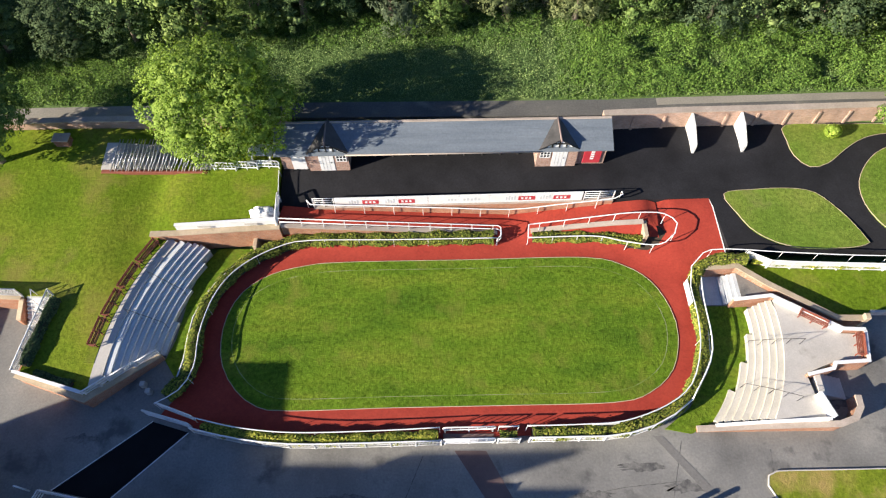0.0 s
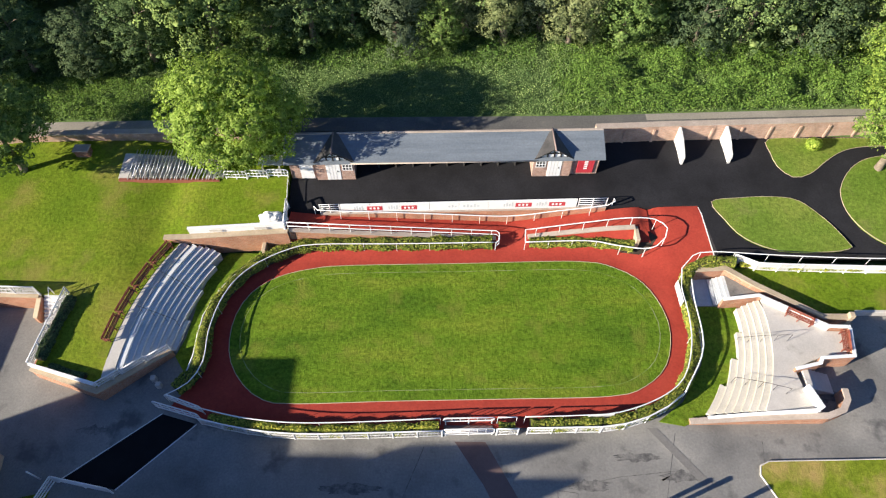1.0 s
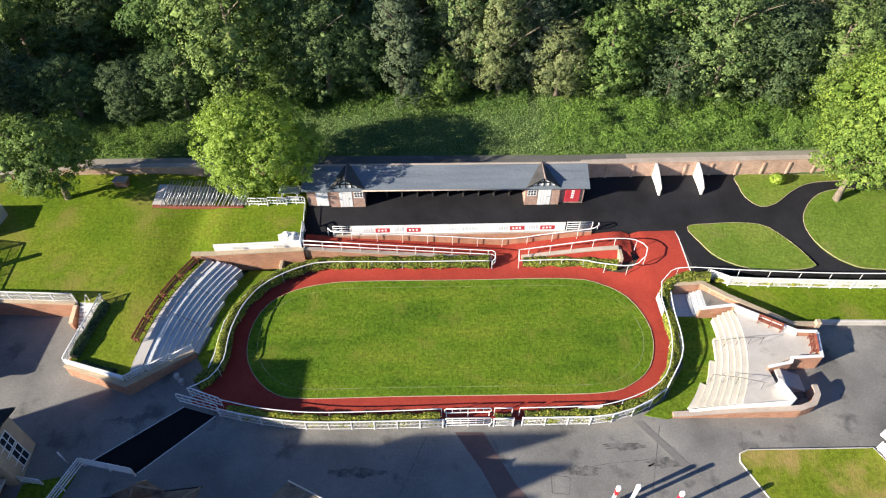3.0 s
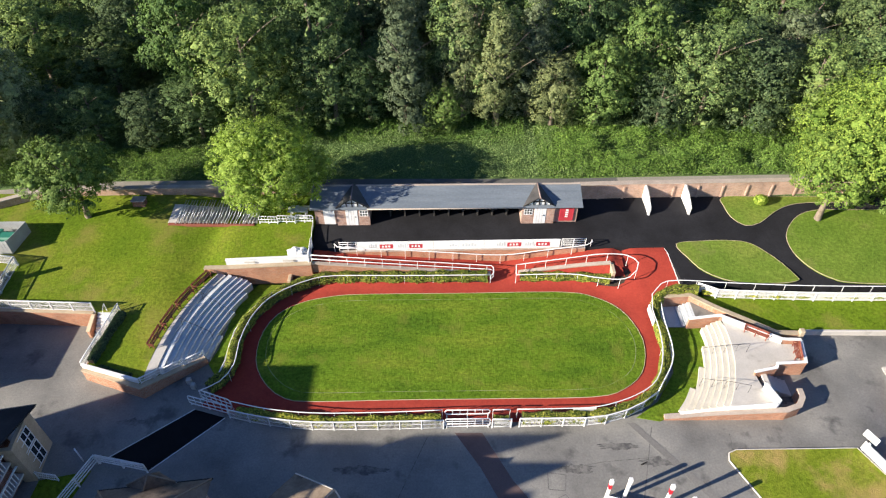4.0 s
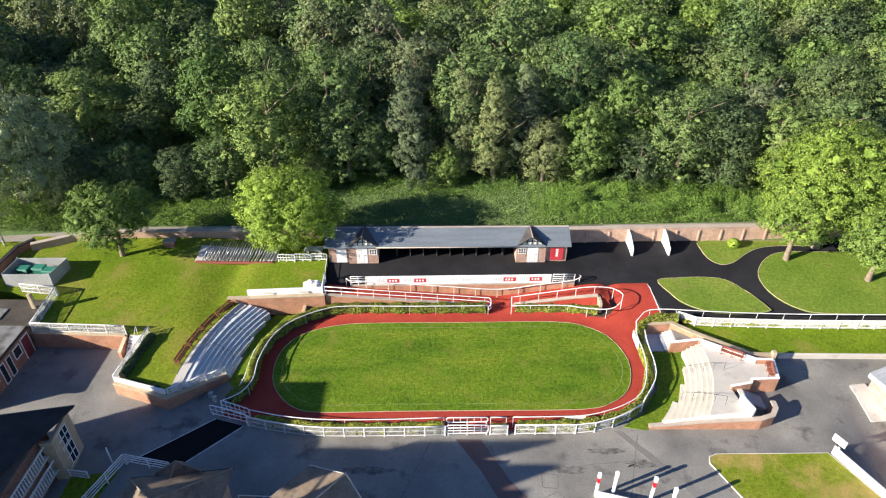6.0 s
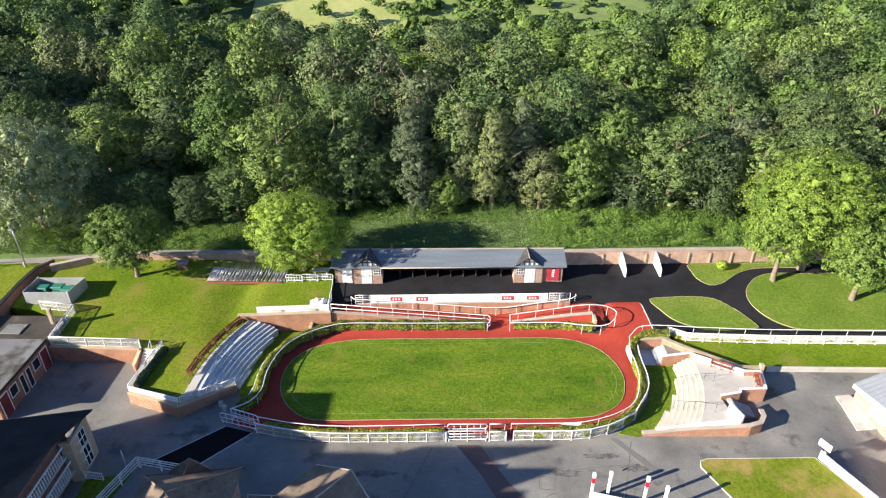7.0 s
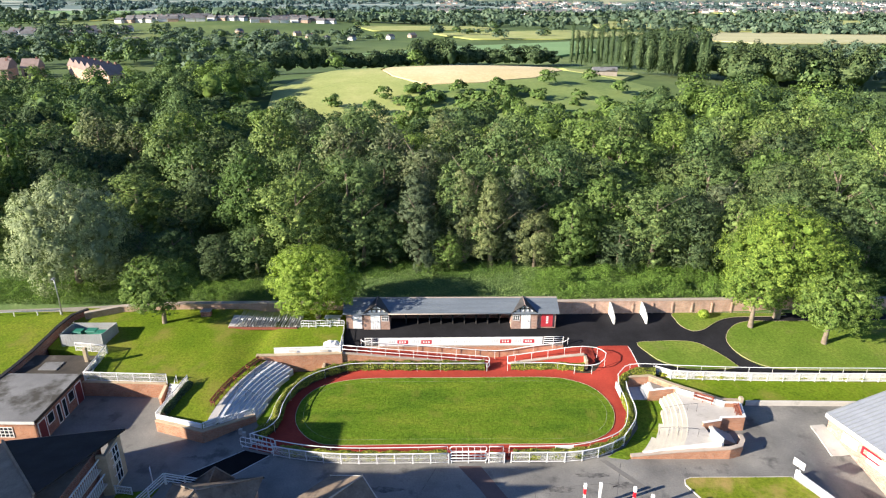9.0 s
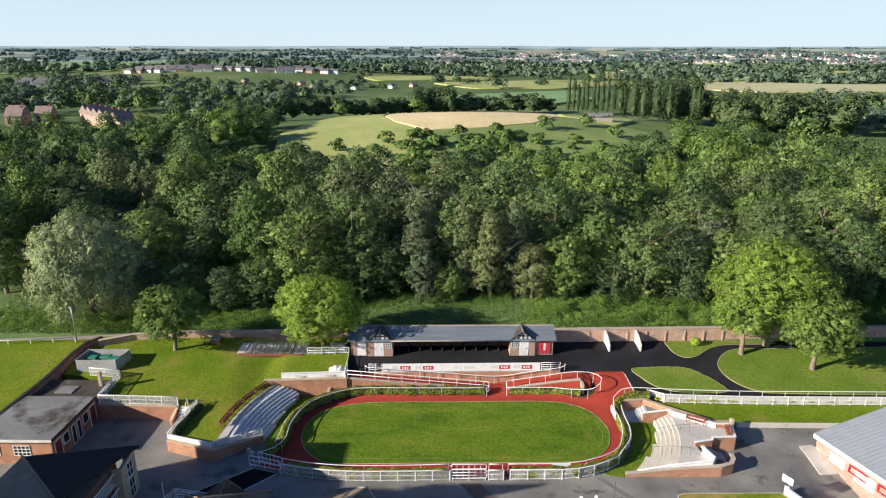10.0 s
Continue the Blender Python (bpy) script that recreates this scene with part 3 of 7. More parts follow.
def land_z(x, y):
    z = steps_of(y, LAND)
    if x > 26 and y < 17.5:
        z -= 3.0
    z += 8.5 * math.exp(-((x - 8) / 95) ** 2 - ((y - 205) / 52) ** 2)
    z += 15.0 * math.exp(-((x + 320) / 270) ** 2 - ((y - 880) / 170) ** 2)
    if y > 250:
        f = min(1.0, (y - 250) / 600)
        z += f * 7.0 * noise.noise(Vector((x / 420, y / 520, 3.1))) + f * 10.0 * noise.noise(Vector((x / 1500, y / 1300, 7.7)))
    return z


def up_z(x, y):
    """The black yard before the saddling boxes and the lawns beside it."""
    k = 0.26 - 0.11 * min(1.0, max(0.0, (x - 10.0) / 6.0))
    return min(2.25, 1.52 + (y - 26.0) * k)


def bank_z(x, y):
    """The lawn above the stepped terrace."""
    z = 1.05 + (y - 13.0) * 0.092
    near = min(1.0, max(0.0, (-19.2 - x) / 1.2)) if y > 14 else 0.0
    low = 1.5 + max(0.0, math.hypot(x + 2.6, y - 13.6) - 19.9) * 0.16
    return z + (min(z, low) - z) * near


def ramp_z(x):
    return 0.25 + (4.9 - x) * 0.094 if x < 4.9 else 0.25 + min(x - 4.9, 9.0) * 0.145


def red_z(x, y):
    """The red way: level in the ring, up the two ramps and the way out."""
    side = min(1.0, max(0.0, (x - 13.0) / 3.2))
    way_out = 0.1 + 1.45 * min(1.0, max(0.0, (y - 21.0) / 5.0)) * side
    if x > 14.9 or y < 23.6:
        return way_out
    return 0.1 + (ramp_z(x) - 0.1) * min(1.0, (y - 23.6) / 0.7)


def build_land():
    ys = [-500, -250, -120, -70] + list(range(-50, 22, 6)) + [21.5, 26.1, 26.7, 30, 33.2, 33.6, 36.2, 39, 42, 48]
    y = 54.0
    while y < 4900:
        ys.append(y)
        y *= 1.035
    ys.append(4900)
    cols = 90
    verts, faces = [], []
    for yy in ys:
        half = max(140.0, 0.95 * (yy + 60) + 90)
        for i in range(cols + 1):
            x = half * (2 * i / cols - 1)
            verts.append((x, yy, land_z(x, yy)))
    for j in range(len(ys) - 1):
        for i in range(cols):
            a = j * (cols + 1) + i
            faces.append((a, a + 1, a + cols + 2, a + cols + 1))
    me = bpy.data.meshes.new("ground")
    me.from_pydata(verts, [], faces)
    me.update()
    for f in me.polygons:
        f.use_smooth = True
        # beyond y 1500 the ground takes the haze-tinted colour
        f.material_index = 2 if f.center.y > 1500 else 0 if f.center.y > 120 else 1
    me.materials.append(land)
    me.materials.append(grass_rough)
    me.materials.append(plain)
    tagged(new("ground", me), "rolling green farmland with rough grass reaching the horizon", "ground", kind="structure")


build_land()

# ---- paved and mown surfaces ----
def road_z(x, y):
    side = min(1.0, max(0.0, (x - 30.5) / 4.0))
    return -0.34 * min(8.0, max(0.0, 15.0 - y)) * side


sheet("road", [(-62, -60), (75, -60), (75, 21.0), (-62, 21.0)], road_z, tarmac, "worn grey tarmac road and yard with dark patches", "road", 1.6, 0.25)
LAWN = [(-14.6, 16.2), (-14.5, 18.1), (-13.7, 19.9), (-12.0, 21.2), (-9.7, 21.9), (-7.0, 22.2), (1.5, 22.4), (9.9, 22.6), (12.6, 22.0), (14.4, 20.7), (15.4, 18.6), (15.55, 16.6), (14.8, 14.3), (13.1, 12.8), (10.8, 12.15), (4.0, 11.95), (-3.0, 11.8), (-9.6, 11.6), (-11.6, 11.85), (-13.1, 12.9), (-14.2, 14.5)]
lawn_line = smooth_line([(x, y, 0) for x, y in LAWN], 0.7, True)
RED = [(-17.6, 11.2), (-15.1, 10.5), (-12.3, 9.95), (-8.9, 9.7), (-4.2, 9.8), (5.0, 10.1), (10.9, 10.4), (13.7, 11.3), (15.6, 12.6), (16.8, 15.2), (17.1, 17.6), (17.0, 20.2), (17.3, 21.4), (18.2, 22.1), (19.9, 22.3), (19.6, 24.5), (19.2, 26.7), (12.4, 26.5), (4.9, 26.27), (-9.3, 25.82), (-11.4, 25.9), (-11.6, 24.6), (-11.5, 23.6), (-13.4, 22.4), (-14.9, 20.9), (-15.9, 18.7), (-16.2, 16.4), (-15.9, 14.2), (-16.6, 12.7)]
sheet("track", RED, red_z, track_red, "smooth red rubber walkway round the oval lawn", "track", 0.7, 0.4)
sheet("lawn", [(p.x, p.y) for p in lawn_line], lambda x, y: 0.14, grass_lawn, "mown oval lawn with faint yellow patches", "lawn", 1.5, 0.1)
kerb = part("lawn_edging", tube([(p.x, p.y, 0.13) for p in lawn_line], 0.03, 5, True), stone_buff)
tagged(kerb, "pale stone edging round the oval lawn", "edging", kind="structure")
# outline runs on behind the boxes; there the black stands for shade
UP = [(-11.7, 25.92), (-9.3, 25.85), (4.9, 26.3), (12.4, 26.52), (19.2, 26.72), (20.0, 22.6), (60.0, 22.2), (60.0, 33.3), (30, 33.3), (12, 33.25), (-11.6, 33.05)]
sheet("tarmac_yard", UP, lambda x, y: up_z(x, y) if x < 19 or y > 26 else min(up_z(x, y), 1.15 + max(0, (y - 22.5) / 3.5 * 0.4)), tarmac_new, "fresh black tarmac yard and paths", "yard", 1.5, 0.5)


def mown(name, pts, lift, label):
    line = smooth_line([(x, y, 0) for x, y in pts], 0.5, True)
    sheet(name, [(p.x, p.y) for p in line], lambda x, y: (up_z(x, y) if y > 26 else 1.15 + max(0, (y - 22.5) / 3.5 * 0.4)) + 0.05, grass_path, label, "lawn", 1.2, 0.12)
    e = part("lawn_edging", tube([(p.x, p.y, (up_z(p.x, p.y) if p.y > 26 else 1.15 + max(0, (p.y - 22.5) / 3.5 * 0.4)) + 0.035) for p in line], 0.028, 5, True), stone_buff)
    tagged(e, "thin pale edging round the mown lawn", "edging", kind="structure")


mown("lawn_island", [(20.3, 27.0), (22.5, 27.35), (25.0, 27.45), (26.9, 27.1), (28.4, 25.6), (29.4, 24.0), (29.8, 23.15), (28.0, 22.75), (24.4, 22.85), (22.1, 23.9), (21.0, 25.4)], 0.05, "small mown lawn between black paths")
mown("lawn_corner", [(26.1, 33.0), (25.8, 31.5), (26.0, 30.2), (27.0, 29.2), (28.4, 29.5), (30.0, 30.7), (31.6, 31.7), (33.6, 32.2), (38, 32.4), (39, 33.0), (34, 33.15), (30, 33.1)], 0.05, "small mown lawn corner below the brick wall")
mown("lawn_east", [(60, 31.6), (48, 31.6), (38, 31.2), (34.5, 31.2), (32.2, 30.4), (30.6, 28.6), (30.2, 26.9), (30.8, 25.0), (32.4, 23.4), (35, 22.8), (45, 22.7), (60, 22.7)], 0.05, "wide mown lawn under the tall trees")
BANK = [(-20.9, 13.25), (-21.9, 12.45), (-26.5, 13.7), (-25.6, 18.8), (-27.6, 18.85), (-35.9, 19.1), (-36.0, 23.5), (-42.6, 24.2), (-42.6, 32.2), (-11.8, 32.2), (-11.8, 24.0), (-19.5, 23.6), (-20.2, 22.0), (-21.2, 19.0), (-21.75, 16.0), (-21.8, 13.6)]
sheet("bank_lawn", BANK, bank_z, grass_side, "sunny mown lawn above the terrace steps", "lawn", 1.0, 1.4)
sheet("far_bank", [(-95, 17.5), (-43.6, 17.5), (-43.2, 22.5), (-43.3, 27.4), (-42.9, 30.4), (-42.9, 31.0), (-95, 29.0)], lambda x, y: 1.9 + (y - 20) * 0.10, grass_side, "bright green grass slope beyond the dark wall", "lawn", 3.0, 2.0)
sheet("hedge_verge", [(-16.6, 13.0), (-18.0, 14.9), (-17.6, 16.3), (-17.4, 19.0), (-17.0, 21.6), (-16.0, 23.3), (-13.2, 23.3), (-15.0, 20.8), (-16.1, 18.4), (-16.4, 16.4), (-16.2, 14.4)], 0.09, grass_lawn, "strip of grass between hedge and terrace", "lawn", 1.2, 0.2)
sheet("terrace_verge", [(17.2, 14.4), (15.4, 11.8), (13.6, 10.5), (15.2, 10.2), (16.8, 11.0), (18.9, 13.2), (20.3, 15.5), (20.6, 18.8), (17.7, 18.8), (17.6, 16.4)], 0.08, grass_lawn, "strip of grass between hedge and terrace", "lawn", 1.2, 0.2)
sheet("roadside_lawn", [(20.2, 21.45), (21.95, 20.1), (25.9, 17.6), (27.9, 17.65), (28.6, 18.3), (75, 18.5), (75, 21.6), (22, 21.8)], lambda x, y: 0.45 + max(0, y - 18.5) * 0.12, grass_side, "strip of mown grass beside the road", "lawn", 2.0, 0.5)
front_line = smooth_line([(19.1, 7.2, 0), (19.25, 7.75, 0), (19.8, 8.0, 0), (24.0, 8.1, 0), (28.1, 8.2, 0)], 0.5) + [Vector(q) for q in ((29.9, 4.6, 0), (35.5, -6.0, 0), (25.0, -6.0, 0), (20.3, 4.6, 0))]
sheet("front_lawn", [(p.x, p.y) for p in front_line], 0.12, grass_worn, "patchy mown grass island with a pale kerb", "lawn", 1.5, 0.2)
tagged(part("kerb", tube([(p.x, p.y, 0.08) for p in front_line], 0.065, 5, True), concrete), "pale concrete kerb round the grass island", "kerb", kind="structure")
sheet("red_strip", [(0.7, 9.2), (2.6, 9.2), (4.5, 5.7), (5.5, 4.4), (11.0, -6.0), (9.2, -6.0), (3.5, 4.4), (2.4, 6.6)], 0.02, red_path, "faded red tarmac path across the road", "path", 4.0, 0.1)
LANE = [(-95, 27.0), (-70, 29.2), (-54, 30.6), (-44, 31.6), (-32, 33.3), (-10.5, 33.9), (12.8, 34.2), (32, 35.0), (60, 35.6), (95, 36.0)]
# lane cut into sunlit and shaded lengths, each with its own colour
for cut, m, lab in ((LANE[:5] + [(-16.5, 33.75)], lane_lit, "lane stretch behind the wall, coloured pale as sunlit"), ([(-16.5, 33.75), (-10.5, 33.9), (12.8, 34.2), (16.5, 34.4)], lane_shade, "narrow tarmac lane behind the boxes, coloured dark as shaded"), ([(x, y + 0.8) for x, y in [(16.5, 34.4)] + LANE[7:]], lane_lit, "lane edge behind the wall, coloured pale as sunlit"), ([(x, y - 0.72) for x, y in [(16.5, 34.4)] + LANE[7:]], lane_shade, "lane half behind the wall, coloured dark as shaded")):
    sheet("lane", [(x, y - (0.5 if cut[0][1] > 35 else 0.55)) for x, y in cut] + [(x, y + (0.2 if cut[0][1] > 35 else 1.0)) for x, y in cut[::-1]], lambda x, y: 2.72, m, lab, "road", 6.0, 0.3)

sheet("repair_strip", [(12.8, 10.1), (13.4, 10.1), (17.0, 5.6), (19.0, 3.0), (18.3, 3.0), (16.3, 5.6)], 0.012, tarmac_patch, "darker tarmac repair strip across the road", "road", 4.0, 0.05)
def road_wear(name, lines, width, material, label):
    """Thin joints and cracks lying on the road."""
    bm = bmesh.new()
    for line in lines:
        for (x0, y0), (x1, y1) in zip(line, line[1:]):
            d = Vector((x1 - x0, y1 - y0, 0)).normalized()
            n = Vector((-d.y, d.x, 0)) * width / 2
            a, b = Vector((x0, y0, 0.006)), Vector((x1, y1, 0.006))
            bm.faces.new([bm.verts.new(q) for q in (a - n, b - n, b + n, a + n)])
    tagged(part(name, bm, material), label, "road joint", kind="stuff")


road_wear("road_joint", [[(6.8, 6.3), (6.75, 5.15), (7.8, 5.05), (8.0, 6.15), (6.8, 6.3)], [(6.1, 4.0), (7.8, 4.8), (8.3, 4.1)], [(15.1, 8.2), (14.9, 7.3)], [(19.8, 9.3), (19.5, 7.2)], [(7.5, 6.5), (10.7, 7.1), (14.6, 7.5)], [(-4.0, 2.0), (-1.2, 8.9)], [(12.0, 2.0), (14.5, 9.8)]], 0.05, tarmac_stain, "dark narrow joints and cracks in the tarmac")
wear_rng = random.Random(8)
for wx, wy, wa, wb in ((8.8, 6.6, 1.5, 0.35), (14.3, 7.1, 1.6, 0.4), (11.9, 8.3, 1.6, 0.3), (-5.6, 6.4, 1.8, 0.35), (-18.5, 9.6, 1.2, 0.4), (-22.0, 9.9, 1.0, 0.35), (24.5, 12.3, 1.2, 0.5)):
    ring = [(wx + wa * math.cos(k * math.tau / 30) * wear_rng.uniform(0.55, 1.15), wy + wb * math.sin(k * math.tau / 30) * wear_rng.uniform(0.5, 1.2)) for k in range(30)]
    sheet("road_stain", ring, 0.004, tarmac_stain, "ragged dark stain on the grey tarmac", "stain", 4.0, 0.02)
sheet("edge_line", [(19.86, 22.5), (19.94, 22.5), (19.27, 26.6), (19.19, 26.6)], lambda x, y: red_z(x - 0.5, y) + 0.012, white_paint, "thin white line beside the red way", "line", 0.7, 0.04)


# ---- the saddling boxes ----
BOX_TURN = math.atan2(0.55, 23.2)
BOX_M = Matrix.Translation((-11.6, 28.65, 2.22)) @ Matrix.Rotation(BOX_TURN, 4, "Z") @ Matrix.Diagonal((1, 1, 0.92, 1))


def gable_hut(x0, x1, label, door_at, window_at):
    """A brick hut with a steep slate roof and a black-and-white gable; in the building's own axes."""
    hut = thing("gabled_hut", label, "hut", "gabled huts")
    hut.matrix_basis = BOX_M
    w = x1 - x0
    part("wall", boxes((x0, 0.0, -0.4, x1, 2.4, 2.2)), brick_hut, hut)
    ridge = 3.3
    mid = (x0 + x1) / 2
    bm = bmesh.new()
    a, b, c = bm.verts.new((x0 - 0.02, 0.04, 2.2)), bm.verts.new((x1 + 0.02, 0.04, 2.2)), bm.verts.new((mid, 0.04, ridge - 0.12))
    a2, b2, c2 = bm.verts.new((x0 - 0.02, 0.2, 2.2)), bm.verts.new((x1 + 0.02, 0.2, 2.2)), bm.verts.new((mid, 0.2, ridge - 0.12))
    for f in ((a, b, c), (c2, b2, a2), (a, a2, b2, b), (b, b2, c2, c), (c, c2, a2, a)):
        bm.faces.new(f)
    part("gable", bm, white_paint, hut, "white plaster gable")
    for k in range(-2, 3):
        h = (ridge - 2.35) * (1 - abs(k) * 0.36) - 0.05
        part("timber", boxes((mid + k * w * 0.17 - 0.05, -0.03, 2.22, mid + k * w * 0.17 + 0.05, 0.05, 2.22 + max(0.15, h))), timber_black, hut)
    part("timber", boxes((x0 - 0.05, -0.04, 2.12, x1 + 0.05, 0.05, 2.26)), timber_black, hut)
    part("timber", boxes((mid - w * 0.26, -0.035, 2.2 + (ridge - 2.2) * 0.42, mid + w * 0.26, 0.05, 2.2 + (ridge - 2.2) * 0.42 + 0.09)), timber_black, hut)
    bm = bmesh.new()
    o = 0.32
    drop = o * 0.75
    for s in (-1, 1):
        e = mid + s * (w / 2 + o)
        lo = [bm.verts.new((e, yy, 2.2 - drop + 0.02)) for yy in (-0.1, 0.9)]
        hi = [bm.verts.new((mid, yy, ridge)) for yy in (-0.1, 2.15)]
        bm.faces.new((lo[0], lo[1], hi[1], hi[0]) if s > 0 else (lo[1], lo[0], hi[0], hi[1]))
    bmesh.ops.recalc_face_normals(bm, faces=bm.faces)
    r = bmesh.ops.solidify(bm, geom=bm.faces[:], thickness=0.09)
    part("roof", bm, slate_hut, hut)
    for s in (-1, 1):
        p = [(mid + s * (w / 2 + o), -0.12, 2.2 - drop + 0.0), (mid + s * 0.03, -0.12, ridge - 0.05)]
        part("bargeboard", tube(p, 0.045, 4), timber_black, hut)
    part("ridge", tube([(mid, -0.3, ridge + 0.03), (mid, 1.95, ridge + 0.03)], 0.07, 6), tile_red, hut)
    door = part("door", boxes((door_at, -0.03, 0.0, door_at + 1.05, 0.03, 2.05), bevel=0.01), white_paint, hut, "white boarded door")
    for k in range(1, 4):
        part("board_joint", boxes((door_at + k * 0.237 - 0.008, -0.042, 0.05, door_at + k * 0.237 + 0.008, -0.028, 2.0)), concrete, door)
    part("door_handle", boxes((door_at + 0.8, -0.08, 0.98, door_at + 0.86, -0.03, 1.1)), timber_black, door)
    win = part("window", boxes((window_at, -0.02, 1.15, window_at + 0.7, 0.02, 1.8)), glass_dark, hut)
    for k in range(4):
        part("glazing_bar", boxes((window_at + k * 0.7 / 3 - 0.03, -0.045, 1.12, window_at + k * 0.7 / 3 + 0.03, -0.018, 1.83)), white_paint, win)
    for k in range(3):
        part("glazing_bar", boxes((window_at - 0.03, -0.048, 1.12 + k * 0.33, window_at + 0.73, -0.02, 1.17 + k * 0.33)), white_paint, win)
    return hut


def saddling_boxes():
    ob = thing("saddling_boxes", "long low brick saddling boxes with a blue-grey slate roof", "stable")
    ob.matrix_basis = BOX_M
    L = 23.35
    part("back_wall", boxes((0, 2.6, -0.5, L, 2.78, 2.2)), brick_old, ob)
    for xa in (-0.02, L - 0.18):
        bm = bmesh.new()
        prof = [(0.35, -0.5), (2.58, -0.5), (2.58, 2.3), (1.95, 2.98), (0.35, 2.2)]
        l, r = [bm.verts.new((xa, y, z)) for y, z in prof], [bm.verts.new((xa + 0.2, y, z)) for y, z in prof]
        bm.faces.new(l)
        bm.faces.new(r[::-1])
        for k in range(5):
            bm.faces.new((l[k], r[k], r[(k + 1) % 5], l[(k + 1) % 5]))
        bmesh.ops.recalc_face_normals(bm, faces=bm.faces)
        part("end_wall", bm, brick_hut, ob)
    # two slopes of slate courses, each course lapping the one below
    n = 10
    for y0, z0, y1, z1 in ((-0.28, 2.14, 1.98, 3.16), (2.85, 2.2, 1.98, 3.16)):
        for i in range(n):
            t0, t1 = i / n, (i + 1.15) / n
            bm = bmesh.new()
            a = [bm.verts.new((x, y0 + (y1 - y0) * t, z0 + (z1 - z0) * t + dz)) for x, t, dz in ((-0.3, t0, 0.03), (L + 0.3, t0, 0.03), (L + 0.3, min(t1, 1), 0.012), (-0.3, min(t1, 1), 0.012))]
            b = [bm.verts.new((v.co.x, v.co.y, v.co.z - 0.045)) for v in a]
            bm.faces.new(a)
            bm.faces.new(b[::-1])
            for k in range(4):
                bm.faces.new((a[k], b[k], b[(k + 1) % 4], a[(k + 1) % 4]))
            bmesh.ops.recalc_face_normals(bm, faces=bm.faces)
            part("slate_course", bm, slate, ob)
    part("ridge_tile", boxes((-0.3, 1.88, 3.14, L + 0.3, 2.08, 3.24), bevel=0.03), coping_mat, ob, "pale terracotta ridge course")
    part("fascia", boxes((4.9, -0.2, 2.06, 18.4, -0.14, 2.2)), paint_maroon, ob, "maroon eaves board")
    part("gutter", tube([(4.7, -0.3, 2.2), (18.5, -0.3, 2.2)], 0.06, 6), coping_mat, ob)
    part("wall", boxes((0.0, 0.2, -0.4, 1.9, 0.34, 2.12)), brick_hut, ob)
    part("wall", boxes((21.3, 0.2, -0.4, L, 0.34, 2.12)), brick_hut, ob)
    d = part("door", boxes((0.75, 0.14, 0.0, 1.75, 0.19, 2.0)), white_paint, ob, "white door under the eaves")
    sign = part("notice_board", boxes((21.75, 0.1, 0.2, 23.0, 0.18, 1.95), bevel=0.01), paint_faded, ob, "red notice board with white marks")
    for k in range(4):
        part("printed_bar", boxes((22.25, 0.085, 0.65 + k * 0.26, 22.5, 0.098, 0.83 + k * 0.26)), white_paint, sign)
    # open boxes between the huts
    # partitions and posts coloured near-black to carry the shade under the roof
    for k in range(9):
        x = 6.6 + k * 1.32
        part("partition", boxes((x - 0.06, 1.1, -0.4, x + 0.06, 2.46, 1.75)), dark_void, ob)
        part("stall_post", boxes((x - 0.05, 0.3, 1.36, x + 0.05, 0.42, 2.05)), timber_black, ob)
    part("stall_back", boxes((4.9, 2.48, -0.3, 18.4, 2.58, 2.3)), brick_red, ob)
    return ob


saddling_boxes()
gable_hut(1.95, 4.85, "brick hut with half-timbered gable and white door", 2.75, 4.0)
gable_hut(18.35, 21.25, "brick hut with half-timbered gable and white door", 19.45, 18.55)

# ---- brick wall behind the yard ----
wall = thing("brick_wall", "long old brick boundary wall with stone coping and buttresses", "wall", kind="structure")
WALL = [(11.9, 32.75), (17.5, 33.05), (26.1, 33.35), (32.0, 33.6), (45, 34.0), (75, 34.6)]
b, c = wall_run(WALL, 1.8, 3.85, 0.2, 0.1, 0.05)
part("masonry", b, brick_old, wall)
part("coping", c, coping_mat, wall)
for k, (p, w) in enumerate(along([(x, y, 0) for x, y in WALL], 2.35)):
    part("buttress", boxes((p.x - 0.1, p.y - 0.30, 1.8, p.x + 0.1, p.y - 0.2, 3.55), bevel=0.02), brick_old, wall)
wall2 = thing("brick_wall", "long old brick boundary wall with stone coping", "wall", kind="structure")
WALL2 = [(-11.6, 32.5), (-20, 32.45), (-27, 32.4), (-33, 32.2), (-38, 31.6), (-41.5, 30.0)]
b, c = wall_run(WALL2, 1.8, [3.75, 3.6, 3.5, 3.45, 3.4, 3.3], 0.2, 0.1, 0.05)
part("masonry", b, brick_old, wall2)
part("coping", c, coping_mat, wall2)
for x in (18.55, 22.25):
    fin = thing("screen_wall", "white painted screen wall standing out from the brick wall", "wall", "white screen walls")
    bm = bmesh.new()
    yb = 32.85 + (x - 18) * 0.03
    prof = [(yb, 2.1), (yb, 3.75), (yb - 1.0, 3.6), (yb - 2.35, 3.05), (yb - 2.5, 2.85), (yb - 2.5, 1.9)]
    l = [bm.verts.new((x - 0.085, y, z)) for y, z in prof]
    r = [bm.verts.new((x + 0.085, y, z)) for y, z in prof]
    bm.faces.new(l)
    bm.faces.new(r[::-1])
    for k in range(6):
        bm.faces.new((l[k], r[k], r[(k + 1) % 6], l[(k + 1) % 6]))
    bmesh.ops.recalc_face_normals(bm, faces=bm.faces)
    part("panel", bm, white_worn, fin)



